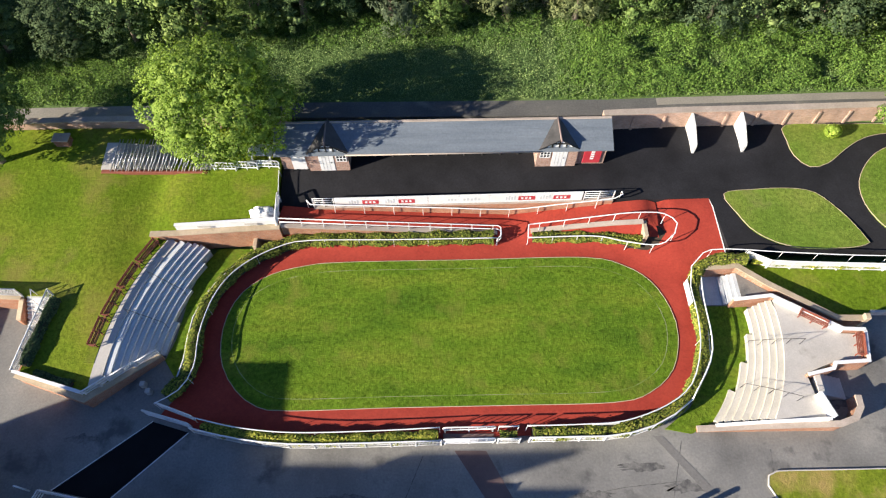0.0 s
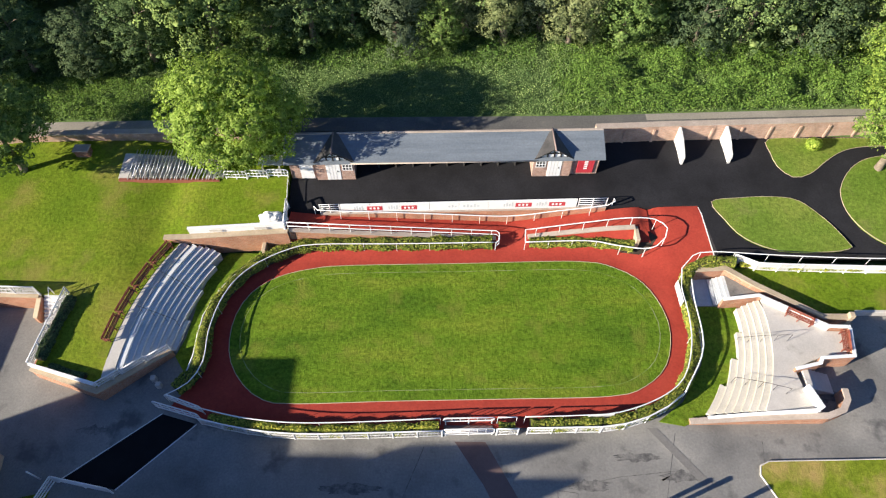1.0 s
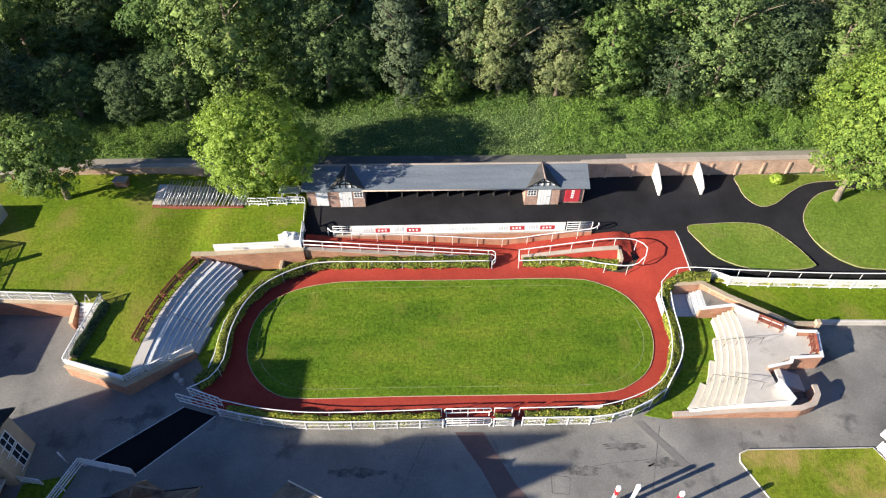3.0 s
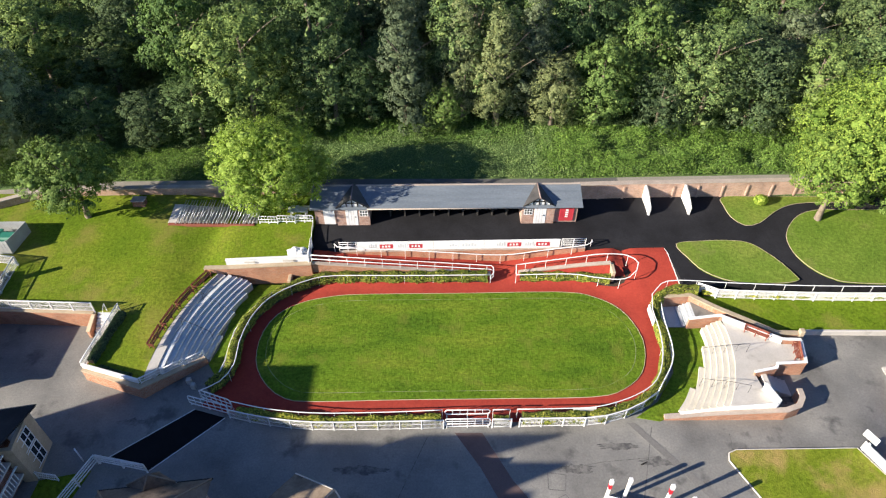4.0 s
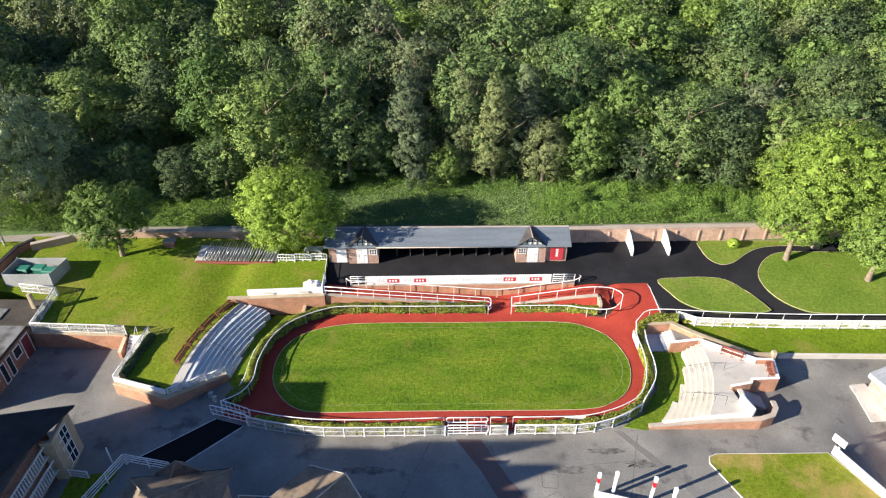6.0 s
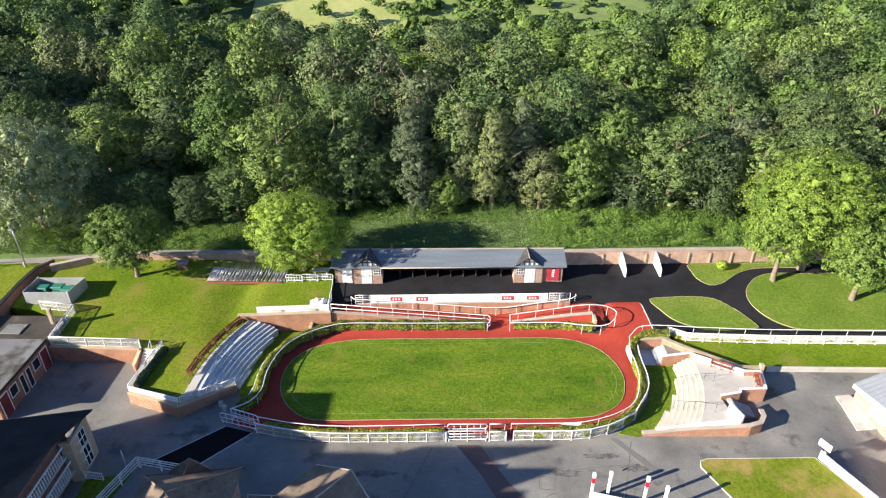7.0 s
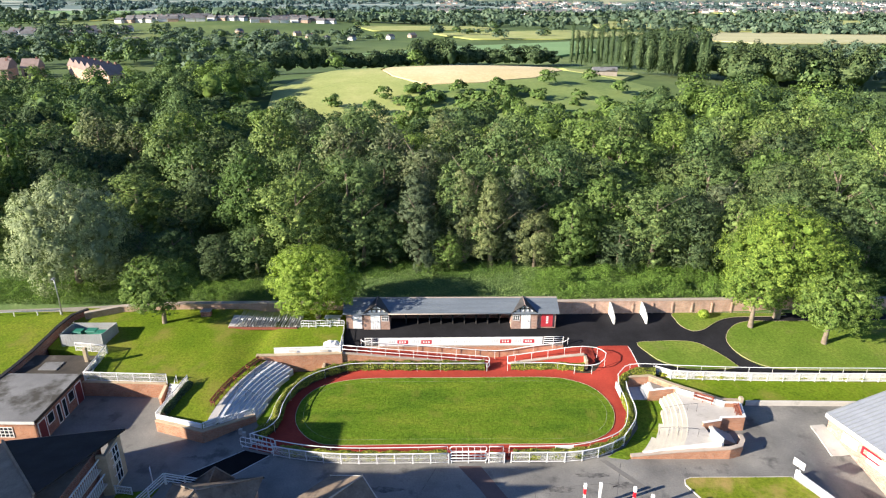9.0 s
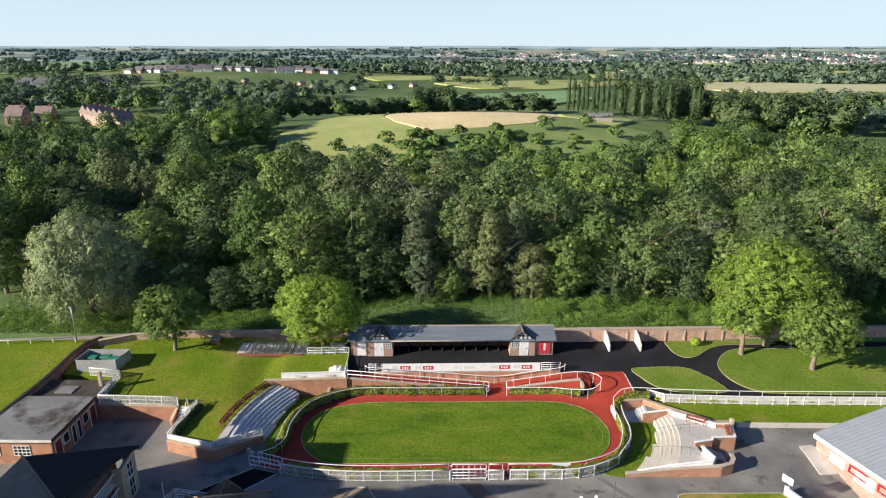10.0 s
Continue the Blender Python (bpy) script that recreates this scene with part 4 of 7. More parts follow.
# ---- hedges, rails and fences of the ring ----
def hedge(name, path, width, height, label, per_m=230, seed=1, leaf=None, size=0.066, group="ring hedges"):
    ob = thing(name, label, "hedge", group)
    pts = smooth_line(path, 0.5)
    body, _ = wall_run([(p.x, p.y) for p in pts], [p.z - 0.1 for p in pts], [p.z + height * 0.8 for p in pts], width * 0.36)
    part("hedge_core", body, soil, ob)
    rng = np.random.default_rng(seed)
    total = sum((b - a).length for a, b in zip(pts, pts[1:]))
    n = int(per_m * 1.35 * total)
    P = np.array([p[:] for p in pts])
    seg = rng.integers(0, len(P) - 1, n)
    lens = np.linalg.norm(P[1:] - P[:-1], axis=1)
    seg = rng.choice(len(P) - 1, n, p=lens / lens.sum())
    t = rng.random(n)[:, None]
    c = P[seg] * (1 - t) + P[seg + 1] * t
    w = P[seg + 1] - P[seg]
    w[:, 2] = 0
    w /= np.linalg.norm(w, axis=1)[:, None]
    side = np.stack([-w[:, 1], w[:, 0], np.zeros(n)], 1)
    an = rng.uniform(-0.15 * math.pi, 1.15 * math.pi, n)
    lump = 1 + 0.16 * np.sin(c[:, 0] * 3.1 + 1.7 * c[:, 1]) + 0.1 * rng.normal(0, 1, n)
    ca, sa = np.cos(an), np.sin(an)
    off = side * (ca * width * 0.5 * lump)[:, None]
    c = c + off
    c[:, 2] += height * 0.45 + sa * height * 0.5 * lump
    nrm = side * ca[:, None]
    nrm[:, 2] = sa + 0.45
    part("leaves", cards("leaves", c, nrm, size, leaf or leaf_hedge, seed), None, ob)
    return ob


def mesh_fence(name, label, path, height, step, group="white ring fence", bars=18):
    """White fence: posts, three rails and a panel of close upright bars in each bay."""
    ob = thing(name, label, "fence", group)
    pts = along(path, step)
    post = mesh_of("post", boxes((-0.045, -0.045, -0.2, 0.045, 0.045, height + 0.04), bevel=0.01), white_paint)
    bm = bmesh.new()
    for k in range(bars):
        x = (k + 0.5) / bars
        box(bm, x - 0.014 / step, -0.012, 0.08, x + 0.014 / step, 0.012, height - 0.06)
    bar = mesh_of("bar_panel", bm, white_worn)
    for p, w in pts:
        o = part("post", post, None, ob)
        o.matrix_local = Matrix.Translation(p) @ Matrix.Rotation(math.atan2(w.y, w.x), 4, "Z")
    for (a, _), (b, _) in zip(pts, pts[1:]):
        d = b - a
        o = tagged(part("bar_panel", bar, None, ob), kind="stuff")
        shear = Matrix.Identity(4)
        shear[2][0] = d.z
        flat = math.hypot(d.x, d.y)
        o.matrix_local = Matrix.Translation(a) @ Matrix.Rotation(math.atan2(d.y, d.x), 4, "Z") @ Matrix.Diagonal((flat, 1, 1, 1))
        if abs(d.z) > 0.01:
            o.matrix_local = Matrix.Translation(a) @ Matrix.Rotation(math.atan2(d.y, d.x), 4, "Z") @ shear @ Matrix.Diagonal((flat, 1, 1, 1))
    for h, r in ((height, 0.05), (height * 0.55, 0.022), (0.08, 0.03)):
        part("rail", tube([p + Vector((0, 0, h)) for p, _ in pts], r), white_paint, ob)
    return ob


def gate(name, label, a, b, heights, z=0.1, group="white gates"):
    a, b = Vector((*a, z)), Vector((*b, z))
    ob = thing(name, label, "gate", group)
    w = (b - a).normalized()
    up = Vector((0, 0, 1))
    lo, hi = min(heights), max(heights)
    mid = (lo + hi) / 2
    frame_line = [a + w * 0.12 + up * lo, b - w * 0.12 + up * lo, b - w * 0.02 + up * (lo + 0.12), b + up * mid, b - w * 0.02 + up * (hi - 0.12), b - w * 0.12 + up * hi, a + w * 0.12 + up * hi, a + w * 0.02 + up * (hi - 0.12), a + up * mid, a + w * 0.02 + up * (lo + 0.12)]
    part("gate_frame", tube(frame_line, 0.045, 6, True), white_paint, ob)
    for h in sorted(heights)[1:-1]:
        part("rail", tube([a + up * h, b + up * h], 0.036), white_paint, ob)
    post = mesh_of("upright", boxes((-0.02, -0.02, lo, 0.02, 0.02, hi), bevel=0.006), white_paint)
    for t in [(k + 1) / 6 for k in range(5)]:
        o = part("upright", post, None, ob)
        o.matrix_local = Matrix.Translation(a.lerp(b, t)) @ Matrix.Rotation(math.atan2(w.y, w.x), 4, "Z")
    post = mesh_of("gate_post", boxes((-0.04, -0.04, -0.1, 0.04, 0.04, lo + 0.1), bevel=0.01), white_paint)
    for t in (0.04, 0.5, 0.96):
        o = part("gate_post", post, None, ob)
        o.matrix_local = Matrix.Translation(a.lerp(b, t)) @ Matrix.Rotation(math.atan2(w.y, w.x), 4, "Z")
    return ob


def flat(points, z):
    return [(x, y, z) for x, y in points]


IN_LEFT = smooth_line([(-17.6, 11.75, 0.1), (-16.3, 12.6, 0.1), (-15.65, 14.1, 0.1), (-15.75, 16.2, 0.1), (-15.45, 18.5, 0.1), (-14.65, 20.4, 0.1), (-13.3, 21.8, 0.1), (-11.4, 22.9, 0.1), (-9.4, 23.38, 0.1), (-3.3, 23.45, 0.1), (3.8, 23.6, 0.1)], 0.6)
rail_fence("ring_rail", "white tubular running rail on short posts beside hedge", IN_LEFT, (1.05,), 0.04, 2.4, 0.016)
IN_FRONT = smooth_line(flat([(-15.1, 10.9), (-12.3, 10.3), (-8.9, 10.0), (-4.2, 10.1), (-0.2, 10.3)], 0.1), 0.6)
rail_fence("ring_rail", "white tubular running rail on short posts beside hedge", IN_FRONT, (1.05,), 0.04, 2.4, 0.016)
rail_fence("ring_rail", "short white rail beside the small hedge and gate", flat([(3.35, 10.35), (4.55, 10.38)], 0.1), (1.05,), 0.045, 1.2)
IN_RIGHT = smooth_line([(5.05, 10.4, 0.1), (8.4, 10.5, 0.1), (10.9, 10.7, 0.1), (13.6, 11.65, 0.1), (15.4, 13.0, 0.1), (16.4, 15.3, 0.1), (16.7, 17.6, 0.1), (16.65, 19.8, 0.15), (16.85, 21.1, 0.5), (17.7, 21.95, 0.85), (19.2, 22.1, 1.1), (24.0, 21.8, 1.1), (31.0, 21.55, 1.1), (45, 21.6, 1.1), (75, 21.7, 1.1)], 0.7)
rail_fence("ring_rail", "long white tubular running rail curving away beside the road", IN_RIGHT, (1.05,), 0.04, 2.4, 0.016)
mesh_fence("ring_fence", "white barred fence along the road side of hedge", smooth_line(flat([(-15.2, 10.3), (-12.6, 9.72), (-9.3, 9.36), (-5, 9.4), (-0.1, 9.55)], 0.02), 0.6), 1.02, 1.55)
mesh_fence("ring_fence", "white barred fence along the road side of hedge", flat([(3.3, 9.65), (4.6, 9.68)], 0.02), 1.02, 1.3)
mesh_fence("ring_fence", "white barred fence along the road side of hedge", smooth_line(flat([(5.2, 9.72), (8.4, 9.8), (10.8, 9.92), (13.4, 10.75), (15.3, 12.05)], 0.02), 0.6), 1.02, 1.55)
rail_fence("hedge_rail", "white rail between hedge and the terrace grass", smooth_line(flat([(15.3, 12.05), (16.9, 14.5), (17.35, 16.2), (17.4, 18.9), (17.65, 21.3)], 0.05), 0.6), (1.0, 0.5), 0.05, 1.6)
mesh_fence("hedge_fence", "white barred fence curving along the hedge", smooth_line(flat([(-16.7, 13.2), (-16.45, 15.0), (-16.55, 16.4), (-16.3, 18.4), (-15.35, 20.3), (-14.3, 21.6), (-13.4, 22.4)], 0.05), 0.6), 0.85, 1.5, bars=9)
mesh_fence("road_fence", "long white barred fence above the roadside grass", [(20.8, 22.0, 1.0), (22.4, 21.35, 0.85), (31, 21.15, 0.8), (45, 21.2, 0.8), (75, 21.3, 0.8)], 0.95, 1.6, bars=36)
gate("front_gate", "white five-barred gate in the front hedge", (0.0, 9.6), (3.15, 9.68), (0.15, 0.45, 0.75, 1.05), 0.05)
gate("front_gate", "white barred gate on the ring side of the hedge", (0.0, 10.28), (3.15, 10.36), (0.55, 1.05), 0.1)
gate("side_gate", "white tubular double gate at the black matting", (-18.35, 11.4), (-15.3, 10.55), (0.12, 0.56, 1.05), 0.05)
gate("side_gate", "white tubular double gate on the ring side", (-17.6, 11.85), (-15.2, 11.0), (0.12, 0.56, 1.05), 0.1)
sill = part("gate_sill", boxes((0.0, 9.75, 0.02, 3.1, 10.2, 0.16), bevel=0.02), red_path)
tagged(sill, "low red step under the front gate", "step")
HEDGE_LEFT = [(-17.2, 12.35, 0.1), (-16.15, 13.7, 0.1), (-16.05, 15.2, 0.1), (-16.15, 16.4, 0.1), (-15.9, 18.4, 0.1), (-15.0, 20.4, 0.1), (-13.6, 22.0, 0.1), (-12.0, 23.0, 0.1), (-9.6, 23.72, 0.1), (-3.3, 23.85, 0.1), (3.6, 24.0, 0.1)]
hedge("hedge", HEDGE_LEFT, 0.85, 1.05, "clipped yellow-green hedge curving behind the white rail", 420, 3)
hedge("hedge", flat([(-14.6, 10.5), (-12.2, 10.05), (-8.9, 9.72), (-4.2, 9.78), (-0.3, 9.95)], 0.1), 0.6, 0.9, "clipped yellow-green hedge between white rails", 420, 4)
hedge("hedge", flat([(3.45, 10.02), (4.45, 10.05)], 0.1), 0.5, 0.7, "short clipped hedge beside the gate", 280, 5)
hedge("hedge", [(5.4, 10.1, 0.1), (8.4, 10.18, 0.1), (10.9, 10.35, 0.1), (13.5, 11.2, 0.1), (15.3, 12.5, 0.1), (16.6, 14.9, 0.1), (17.0, 16.8, 0.1), (17.02, 19.5, 0.15), (17.3, 20.9, 0.45), (18.2, 21.6, 0.8), (19.5, 21.75, 1.0), (20.7, 21.7, 1.0)], 0.7, 0.92, "clipped yellow-green hedge round the ring's end", 420, 6)
hedge("hedge", flat([(21.2, 21.75), (24, 21.5), (31, 21.35), (45, 21.4), (75, 21.5)], 0.95), 0.36, 0.42, "low clipped hedge between rail and white fence", 200, 7)

# ---- the two planted islands and the ramps ----
isl = thing("ramp_wall", "brick retaining wall beside the red ramp with stone coping", "wall", kind="structure")
WA = [(-11.3, 24.12), (-6, 24.22), (0, 24.36), (3.9, 24.45)]
b, c = wall_run(WA, 0.0, [ramp_z(x) + 0.12 for x, _ in WA], 0.12, 0.08, 0.05)
part("masonry", b, brick_orange, isl)
part("coping", c, coping_mat, isl)
rail_fence("ramp_rail", "white double rail along the red ramp", [(x, y, ramp_z(x) + 0.12) for x, y in WA] + [(4.1, 24.3, 0.4), (4.1, 23.8, 0.25), (3.85, 23.6, 0.1)], (0.95, 0.5), 0.04, 1.45)
isl = thing("ramp_wall", "tapering brick wall in the planted island", "wall", kind="structure")
WB = [(6.3, 24.52), (9.0, 24.62), (12.0, 24.66), (14.1, 24.62)]
b, c = wall_run(WB, 0.0, [ramp_z(x) + 0.1 for x, _ in WB], 0.14, 0.08, 0.05)
part("masonry", b, brick_orange, isl)
part("coping", c, coping_mat, isl)
part("pier", boxes((14.05, 23.5, 0.0, 14.35, 24.75, 1.62), bevel=0.03), stone_buff, isl)
LOOP = [(6.0, 23.62, 0.1), (10.6, 23.75, 0.1), (12.5, 23.3, 0.2), (14.4, 22.85, 0.4), (15.4, 22.95, 0.6), (16.05, 23.5, 0.85), (16.3, 24.2, 1.05), (15.4, 24.85, 1.3), (13.3, 24.85, 1.42), (10.6, 24.75, 1.05), (6.05, 24.5, 0.42)]
loop = smooth_line(LOOP, 0.45)
rail_fence("island_rail", "white rail loop round the planted island", loop + [loop[0]], (1.05,), 0.045, 1.7)
sheet("island_bed", [(6.2, 23.75), (10.6, 23.9), (12.6, 23.45), (14.4, 23.05), (15.3, 23.15), (15.85, 23.6), (16.05, 24.15), (15.3, 24.65), (14.3, 24.66), (6.3, 24.45)], lambda x, y: 0.16 + max(0.0, min(1.0, (x - 12) / 3)) * (y - 22.4) * 0.42, soil, "dark bare soil bed of the island", "flower bed", 0.8, 0.3)
hedge("hedge", [(6.4, 24.05, 0.15), (9, 24.1, 0.15), (11.2, 24.05, 0.2), (12.8, 23.8, 0.3), (14.0, 23.5, 0.45)], 0.75, 0.75, "low clipped hedge in the planted island", 420, 8)
ban = thing("banner_wall", "white banner boards with red panels on a brick wall", "wall")
Y = lambda x: 25.82 + (x + 9.2) * 0.0324
WBN = [(x, Y(x)) for x in (-9.2, -4.5, 0.0, 4.9, 8.5, 12.2)]
b, c = wall_run(WBN, [ramp_z(x) - 0.3 for x, _ in WBN], 1.68, 0.11, 0.06, 0.03)
part("masonry", b, brick_orange, ban)
part("coping", c, coping_mat, ban)
TURN_B = Matrix.Translation((-9.2, Y(-9.2), 0)) @ Matrix.Rotation(math.atan(0.0324), 4, "Z")
L = 21.4
for k in range(8):
    x0, x1 = 1.55 + k * 2.2, 1.55 + (k + 1) * 2.2 - 0.015
    board = part("banner_board", boxes((x0, -0.05, 1.78, x1, 0.05, 2.72), bevel=0.008), white_paint, ban)
    board.matrix_local = TURN_B
    marks = {0: ((1.0, 0.30, 0.75, 0.45, concrete_grey, 4),), 1: ((-0.25, 0.22, 1.15, 0.46, paint_faded, 0), (1.35, 0.30, 0.75, 0.45, concrete_grey, 4)), 2: ((0.1, 0.22, 1.15, 0.46, paint_faded, 0),), 3: ((1.4, 0.35, 0.7, 0.25, concrete_grey, 3),), 4: ((0.3, 0.32, 1.3, 0.34, concrete_grey, 5),),
             5: ((1.1, 0.30, 0.8, 0.45, concrete_grey, 4),), 6: ((-0.2, 0.22, 1.2, 0.46, paint_faded, 0), (1.35, 0.30, 0.8, 0.45, concrete_grey, 4)), 7: ((0.1, 0.22, 1.2, 0.46, paint_faded, 0),)}[k]
    for mx, mz, mw, mh, mm, n in marks:
        if n:
            for q in range(n):
                part("printed_bar", boxes((x0 + mx + q * mw / n, -0.062, 1.78 + mz, x0 + mx + (q + 0.6) * mw / n, -0.052, 1.78 + mz + mh * (0.7 + 0.3 * (q % 2)))), mm, board)
        else:
            o = part("printed_panel", boxes((x0 + mx, -0.062, 1.78 + mz, x0 + mx + mw, -0.052, 1.78 + mz + mh)), mm, board)
            for q in range(3):
                part("printed_bar", boxes((x0 + mx + 0.2 + q * 0.28, -0.07, 1.78 + mz + 0.12, x0 + mx + 0.36 + q * 0.28, -0.063, 1.78 + mz + mh - 0.12)), white_paint, board)
for x0, x1 in ((0.0, 1.5), (L - 2.15, L)):
    for h in (2.02, 2.25, 2.48, 2.72):
        o = part("end_rail", tube([(x0, 0, h), (x1, 0, h)], 0.03), white_paint, ban)
        o.matrix_local = TURN_B
    for x in (x0 + 0.03, (x0 + x1) / 2, x1 - 0.03):
        o = part("end_post", boxes((x - 0.03, -0.03, 1.6, x + 0.03, 0.03, 2.74)), white_paint, ban)
        o.matrix_local = TURN_B
rail_fence("ramp_rail", "white handrail dipping along the brick wall of the ramp", smooth_line([(-9.6, Y(-9.6) + 0.05, 1.58), (-9.3, Y(-9.3) - 0.3, 1.55), (-4.5, Y(-4.5) - 0.32, ramp_z(-4.5)), (0, Y(0) - 0.32, ramp_z(0)), (4.9, Y(4.9) - 0.32, 0.3), (8.5, Y(8.5) - 0.32, ramp_z(8.5)), (12.2, Y(12.2) - 0.3, ramp_z(12.2)), (12.75, Y(12.6) - 0.1, 1.5), (12.7, Y(12.6) + 0.15, 1.52)], 0.6), (0.95,), 0.045, 2.0)
b, c = wall_run([(-20.2, 23.35), (-18.4, 23.42), (-11.35, 23.95)], 0.0, 2.0, 0.16, 0.08, 0.05)
lw = thing("lawn_wall", "orange brick retaining wall below the upper lawn", "wall", kind="structure")
part("masonry", b, brick_orange, lw)
part("coping", c, stone_buff, lw)
part("pier", boxes((-13.35, 22.95, 0.0, -13.05, 23.75, 1.0), bevel=0.04), stone_buff, lw)
b, c = wall_run([(-18.4, 23.72), (-11.6, 24.22)], 1.9, 2.62, 0.06, 0.05, 0.05)
pan = thing("white_panel", "low white boarded panel on top of the brick wall", "fence")
part("boarding", b, white_paint, pan)
part("cap_rail", c, white_paint, pan)
for k in range(2):
    part("printed_bar", boxes((-16.9 + k * 3.2, 23.735 + k * 0.22, 2.2, -16.0 + k * 3.2, 23.75 + k * 0.25, 2.4)), concrete, pan)
rail_fence("yard_fence", "white fence between upper lawn and black yard", [(-11.55, 24.1, 1.75), (-11.65, 26.3, 1.85)], (1.0, 0.65, 0.3), 0.06, 1.1, 0.07)
rail_fence("yard_fence", "white rail along the edge of the black yard", [(-11.7, 26.4, 1.7), (-11.8, 28.3, 2.2)], (0.6,), 0.03, 1.9, 0.03)
# white sheeted bundle beside the fence
bm = bmesh.new()
bmesh.ops.create_icosphere(bm, subdivisions=4, radius=1.0)
for v in bm.verts:
    d = v.co.copy()
    v.co = Vector((d.x * 0.85, d.y * 0.5, d.z * 0.62)) * (1 + 0.30 * noise.noise(d * 2.1) + 0.12 * noise.noise(d * 5.0))
    v.co.z = max(v.co.z + 0.35, 0.0)
o = tagged(part("sheeted_heap", bm, white_worn), "heap under a creased white sheet beside the fence", "bundle")
o.location = (-12.55, 24.75, 2.08)

# ---- stepped terraces ----
def arc_row(cx, cy, r0, r1, a0, a1, z0, z1, n=28):
    bm = bmesh.new()
    rings = []
    for i in range(n + 1):
        a = a0 + (a1 - a0) * i / n
        ca, sa = math.cos(a), math.sin(a)
        rings.append([bm.verts.new((cx + r * ca, cy + r * sa, z)) for r, z in ((r0, z0), (r0, z1), (r1, z1), (r1, z0))])
    for q0, q1 in zip(rings, rings[1:]):
        for k in range(4):
            bm.faces.new((q0[k], q0[(k + 1) % 4], q1[(k + 1) % 4], q1[k]))
    bm.faces.new(rings[0])
    bm.faces.new(rings[-1][::-1])
    bmesh.ops.recalc_face_normals(bm, faces=bm.faces)
    return bm


ter = thing("terrace_steps", "curved grey concrete terrace steps with pale worn edges", "terrace", kind="structure")
CX, CY = -2.6, 13.6
LROWS = 8
for k in range(LROWS):
    r_out = 18.35 - k * 0.36
    r_in = r_out - 0.36
    z1 = 1.42 - k * 0.165
    y_low = 13.45 + k * 0.26
    y_high = (23.2, 23.2, 23.2, 23.15, 23.0, 22.0, 20.0, 17.6)[k]
    a_low = math.pi - math.asin((y_low - CY) / r_out)
    a_high = math.pi - math.asin((y_high - CY) / r_out)
    row = part("step", arc_row(CX, CY, r_in, r_out + 0.03, a_high, a_low, -0.1, z1), concrete_grey, ter)
    part("nosing", arc_row(CX, CY, r_in - 0.012, r_in + 0.05, a_high, a_low, z1 - 0.09, z1 + 0.006), concrete_edge, row, "pale worn step edge")
part("walkway", arc_row(CX, CY, 18.40, 19.15, math.pi - math.asin((23.2 - CY) / 18.8), math.pi - math.asin((12.75 - CY) / 18.8), 0.3, 1.5), concrete, ter, "pale concrete walkway behind the steps")
part("riser_slab", arc_row(CX, CY, 19.16, 19.9, math.pi - math.asin((23.3 - CY) / 19.4), math.pi - math.asin((14.2 - CY) / 19.4), 0.3, 1.52), grass_side, ter)


def bench(x, y, z, turn, length, label, group):
    ob = thing("bench", label, "bench", group)
    for k in range(4):
        part("seat_slat", boxes((-length / 2, -0.22 + k * 0.12, 0.42, length / 2, -0.13 + k * 0.12, 0.46), bevel=0.006), timber_red, ob)
    for k in range(3):
        part("back_slat", boxes((-length / 2, 0.26, 0.5 + k * 0.12, length / 2, 0.29, 0.59 + k * 0.12), bevel=0.006), timber_red, ob)
    for s in (-1, 0, 1):
        part("leg", boxes((s * length * 0.44 - 0.03, -0.22, -0.08, s * length * 0.44 + 0.03, -0.16, 0.42), (s * length * 0.44 - 0.03, 0.2, -0.08, s * length * 0.44 + 0.03, 0.26, 0.82), (s * length * 0.44 - 0.03, -0.2, 0.36, s * length * 0.44 + 0.03, 0.24, 0.42)), timber_red, ob)
    for s in (-1, 1):
        part("armrest", boxes((s * length * 0.48 - 0.03, -0.24, 0.64, s * length * 0.48 + 0.03, 0.26, 0.68), (s * length * 0.48 - 0.025, -0.24, 0.42, s * length * 0.48 + 0.025, -0.19, 0.65)), timber_red, ob)
    ob.matrix_basis = pose(x, y, z, 0, 0, turn) @ Matrix.Diagonal((1, 0.82, 0.8, 1))
    return ob


for an in (7.5, 13.6, 19.7, 25.8):
    a = math.pi - radians(an)
    bench(CX + 19.42 * math.cos(a), CY + 19.42 * math.sin(a), 1.52, math.degrees(a) - 90, 1.95, "red-brown slatted bench at the back of the terrace", "terrace benches")


def thin_rail(path, label):
    ob = thing("handrail", label, "handrail", "thin handrails")
    pts = [Vector(p) for p in path]
    part("bar", tube([p + Vector((0, 0, 0.9)) for p in pts], 0.015), timber_black, ob)
    for p, _ in along(pts, 0.8):
        part("post", tube([p, p + Vector((0, 0, 0.9))], 0.013), timber_black, ob)


for an in (12.5, 21.5):
    a = math.pi - radians(an)
    thin_rail([(CX + r * math.cos(a), CY + r * math.sin(a), z) for r, z in ((18.2, 1.42), (17.0, 0.92), (15.9, 0.42))], "thin dark handrail down the grey terrace steps")
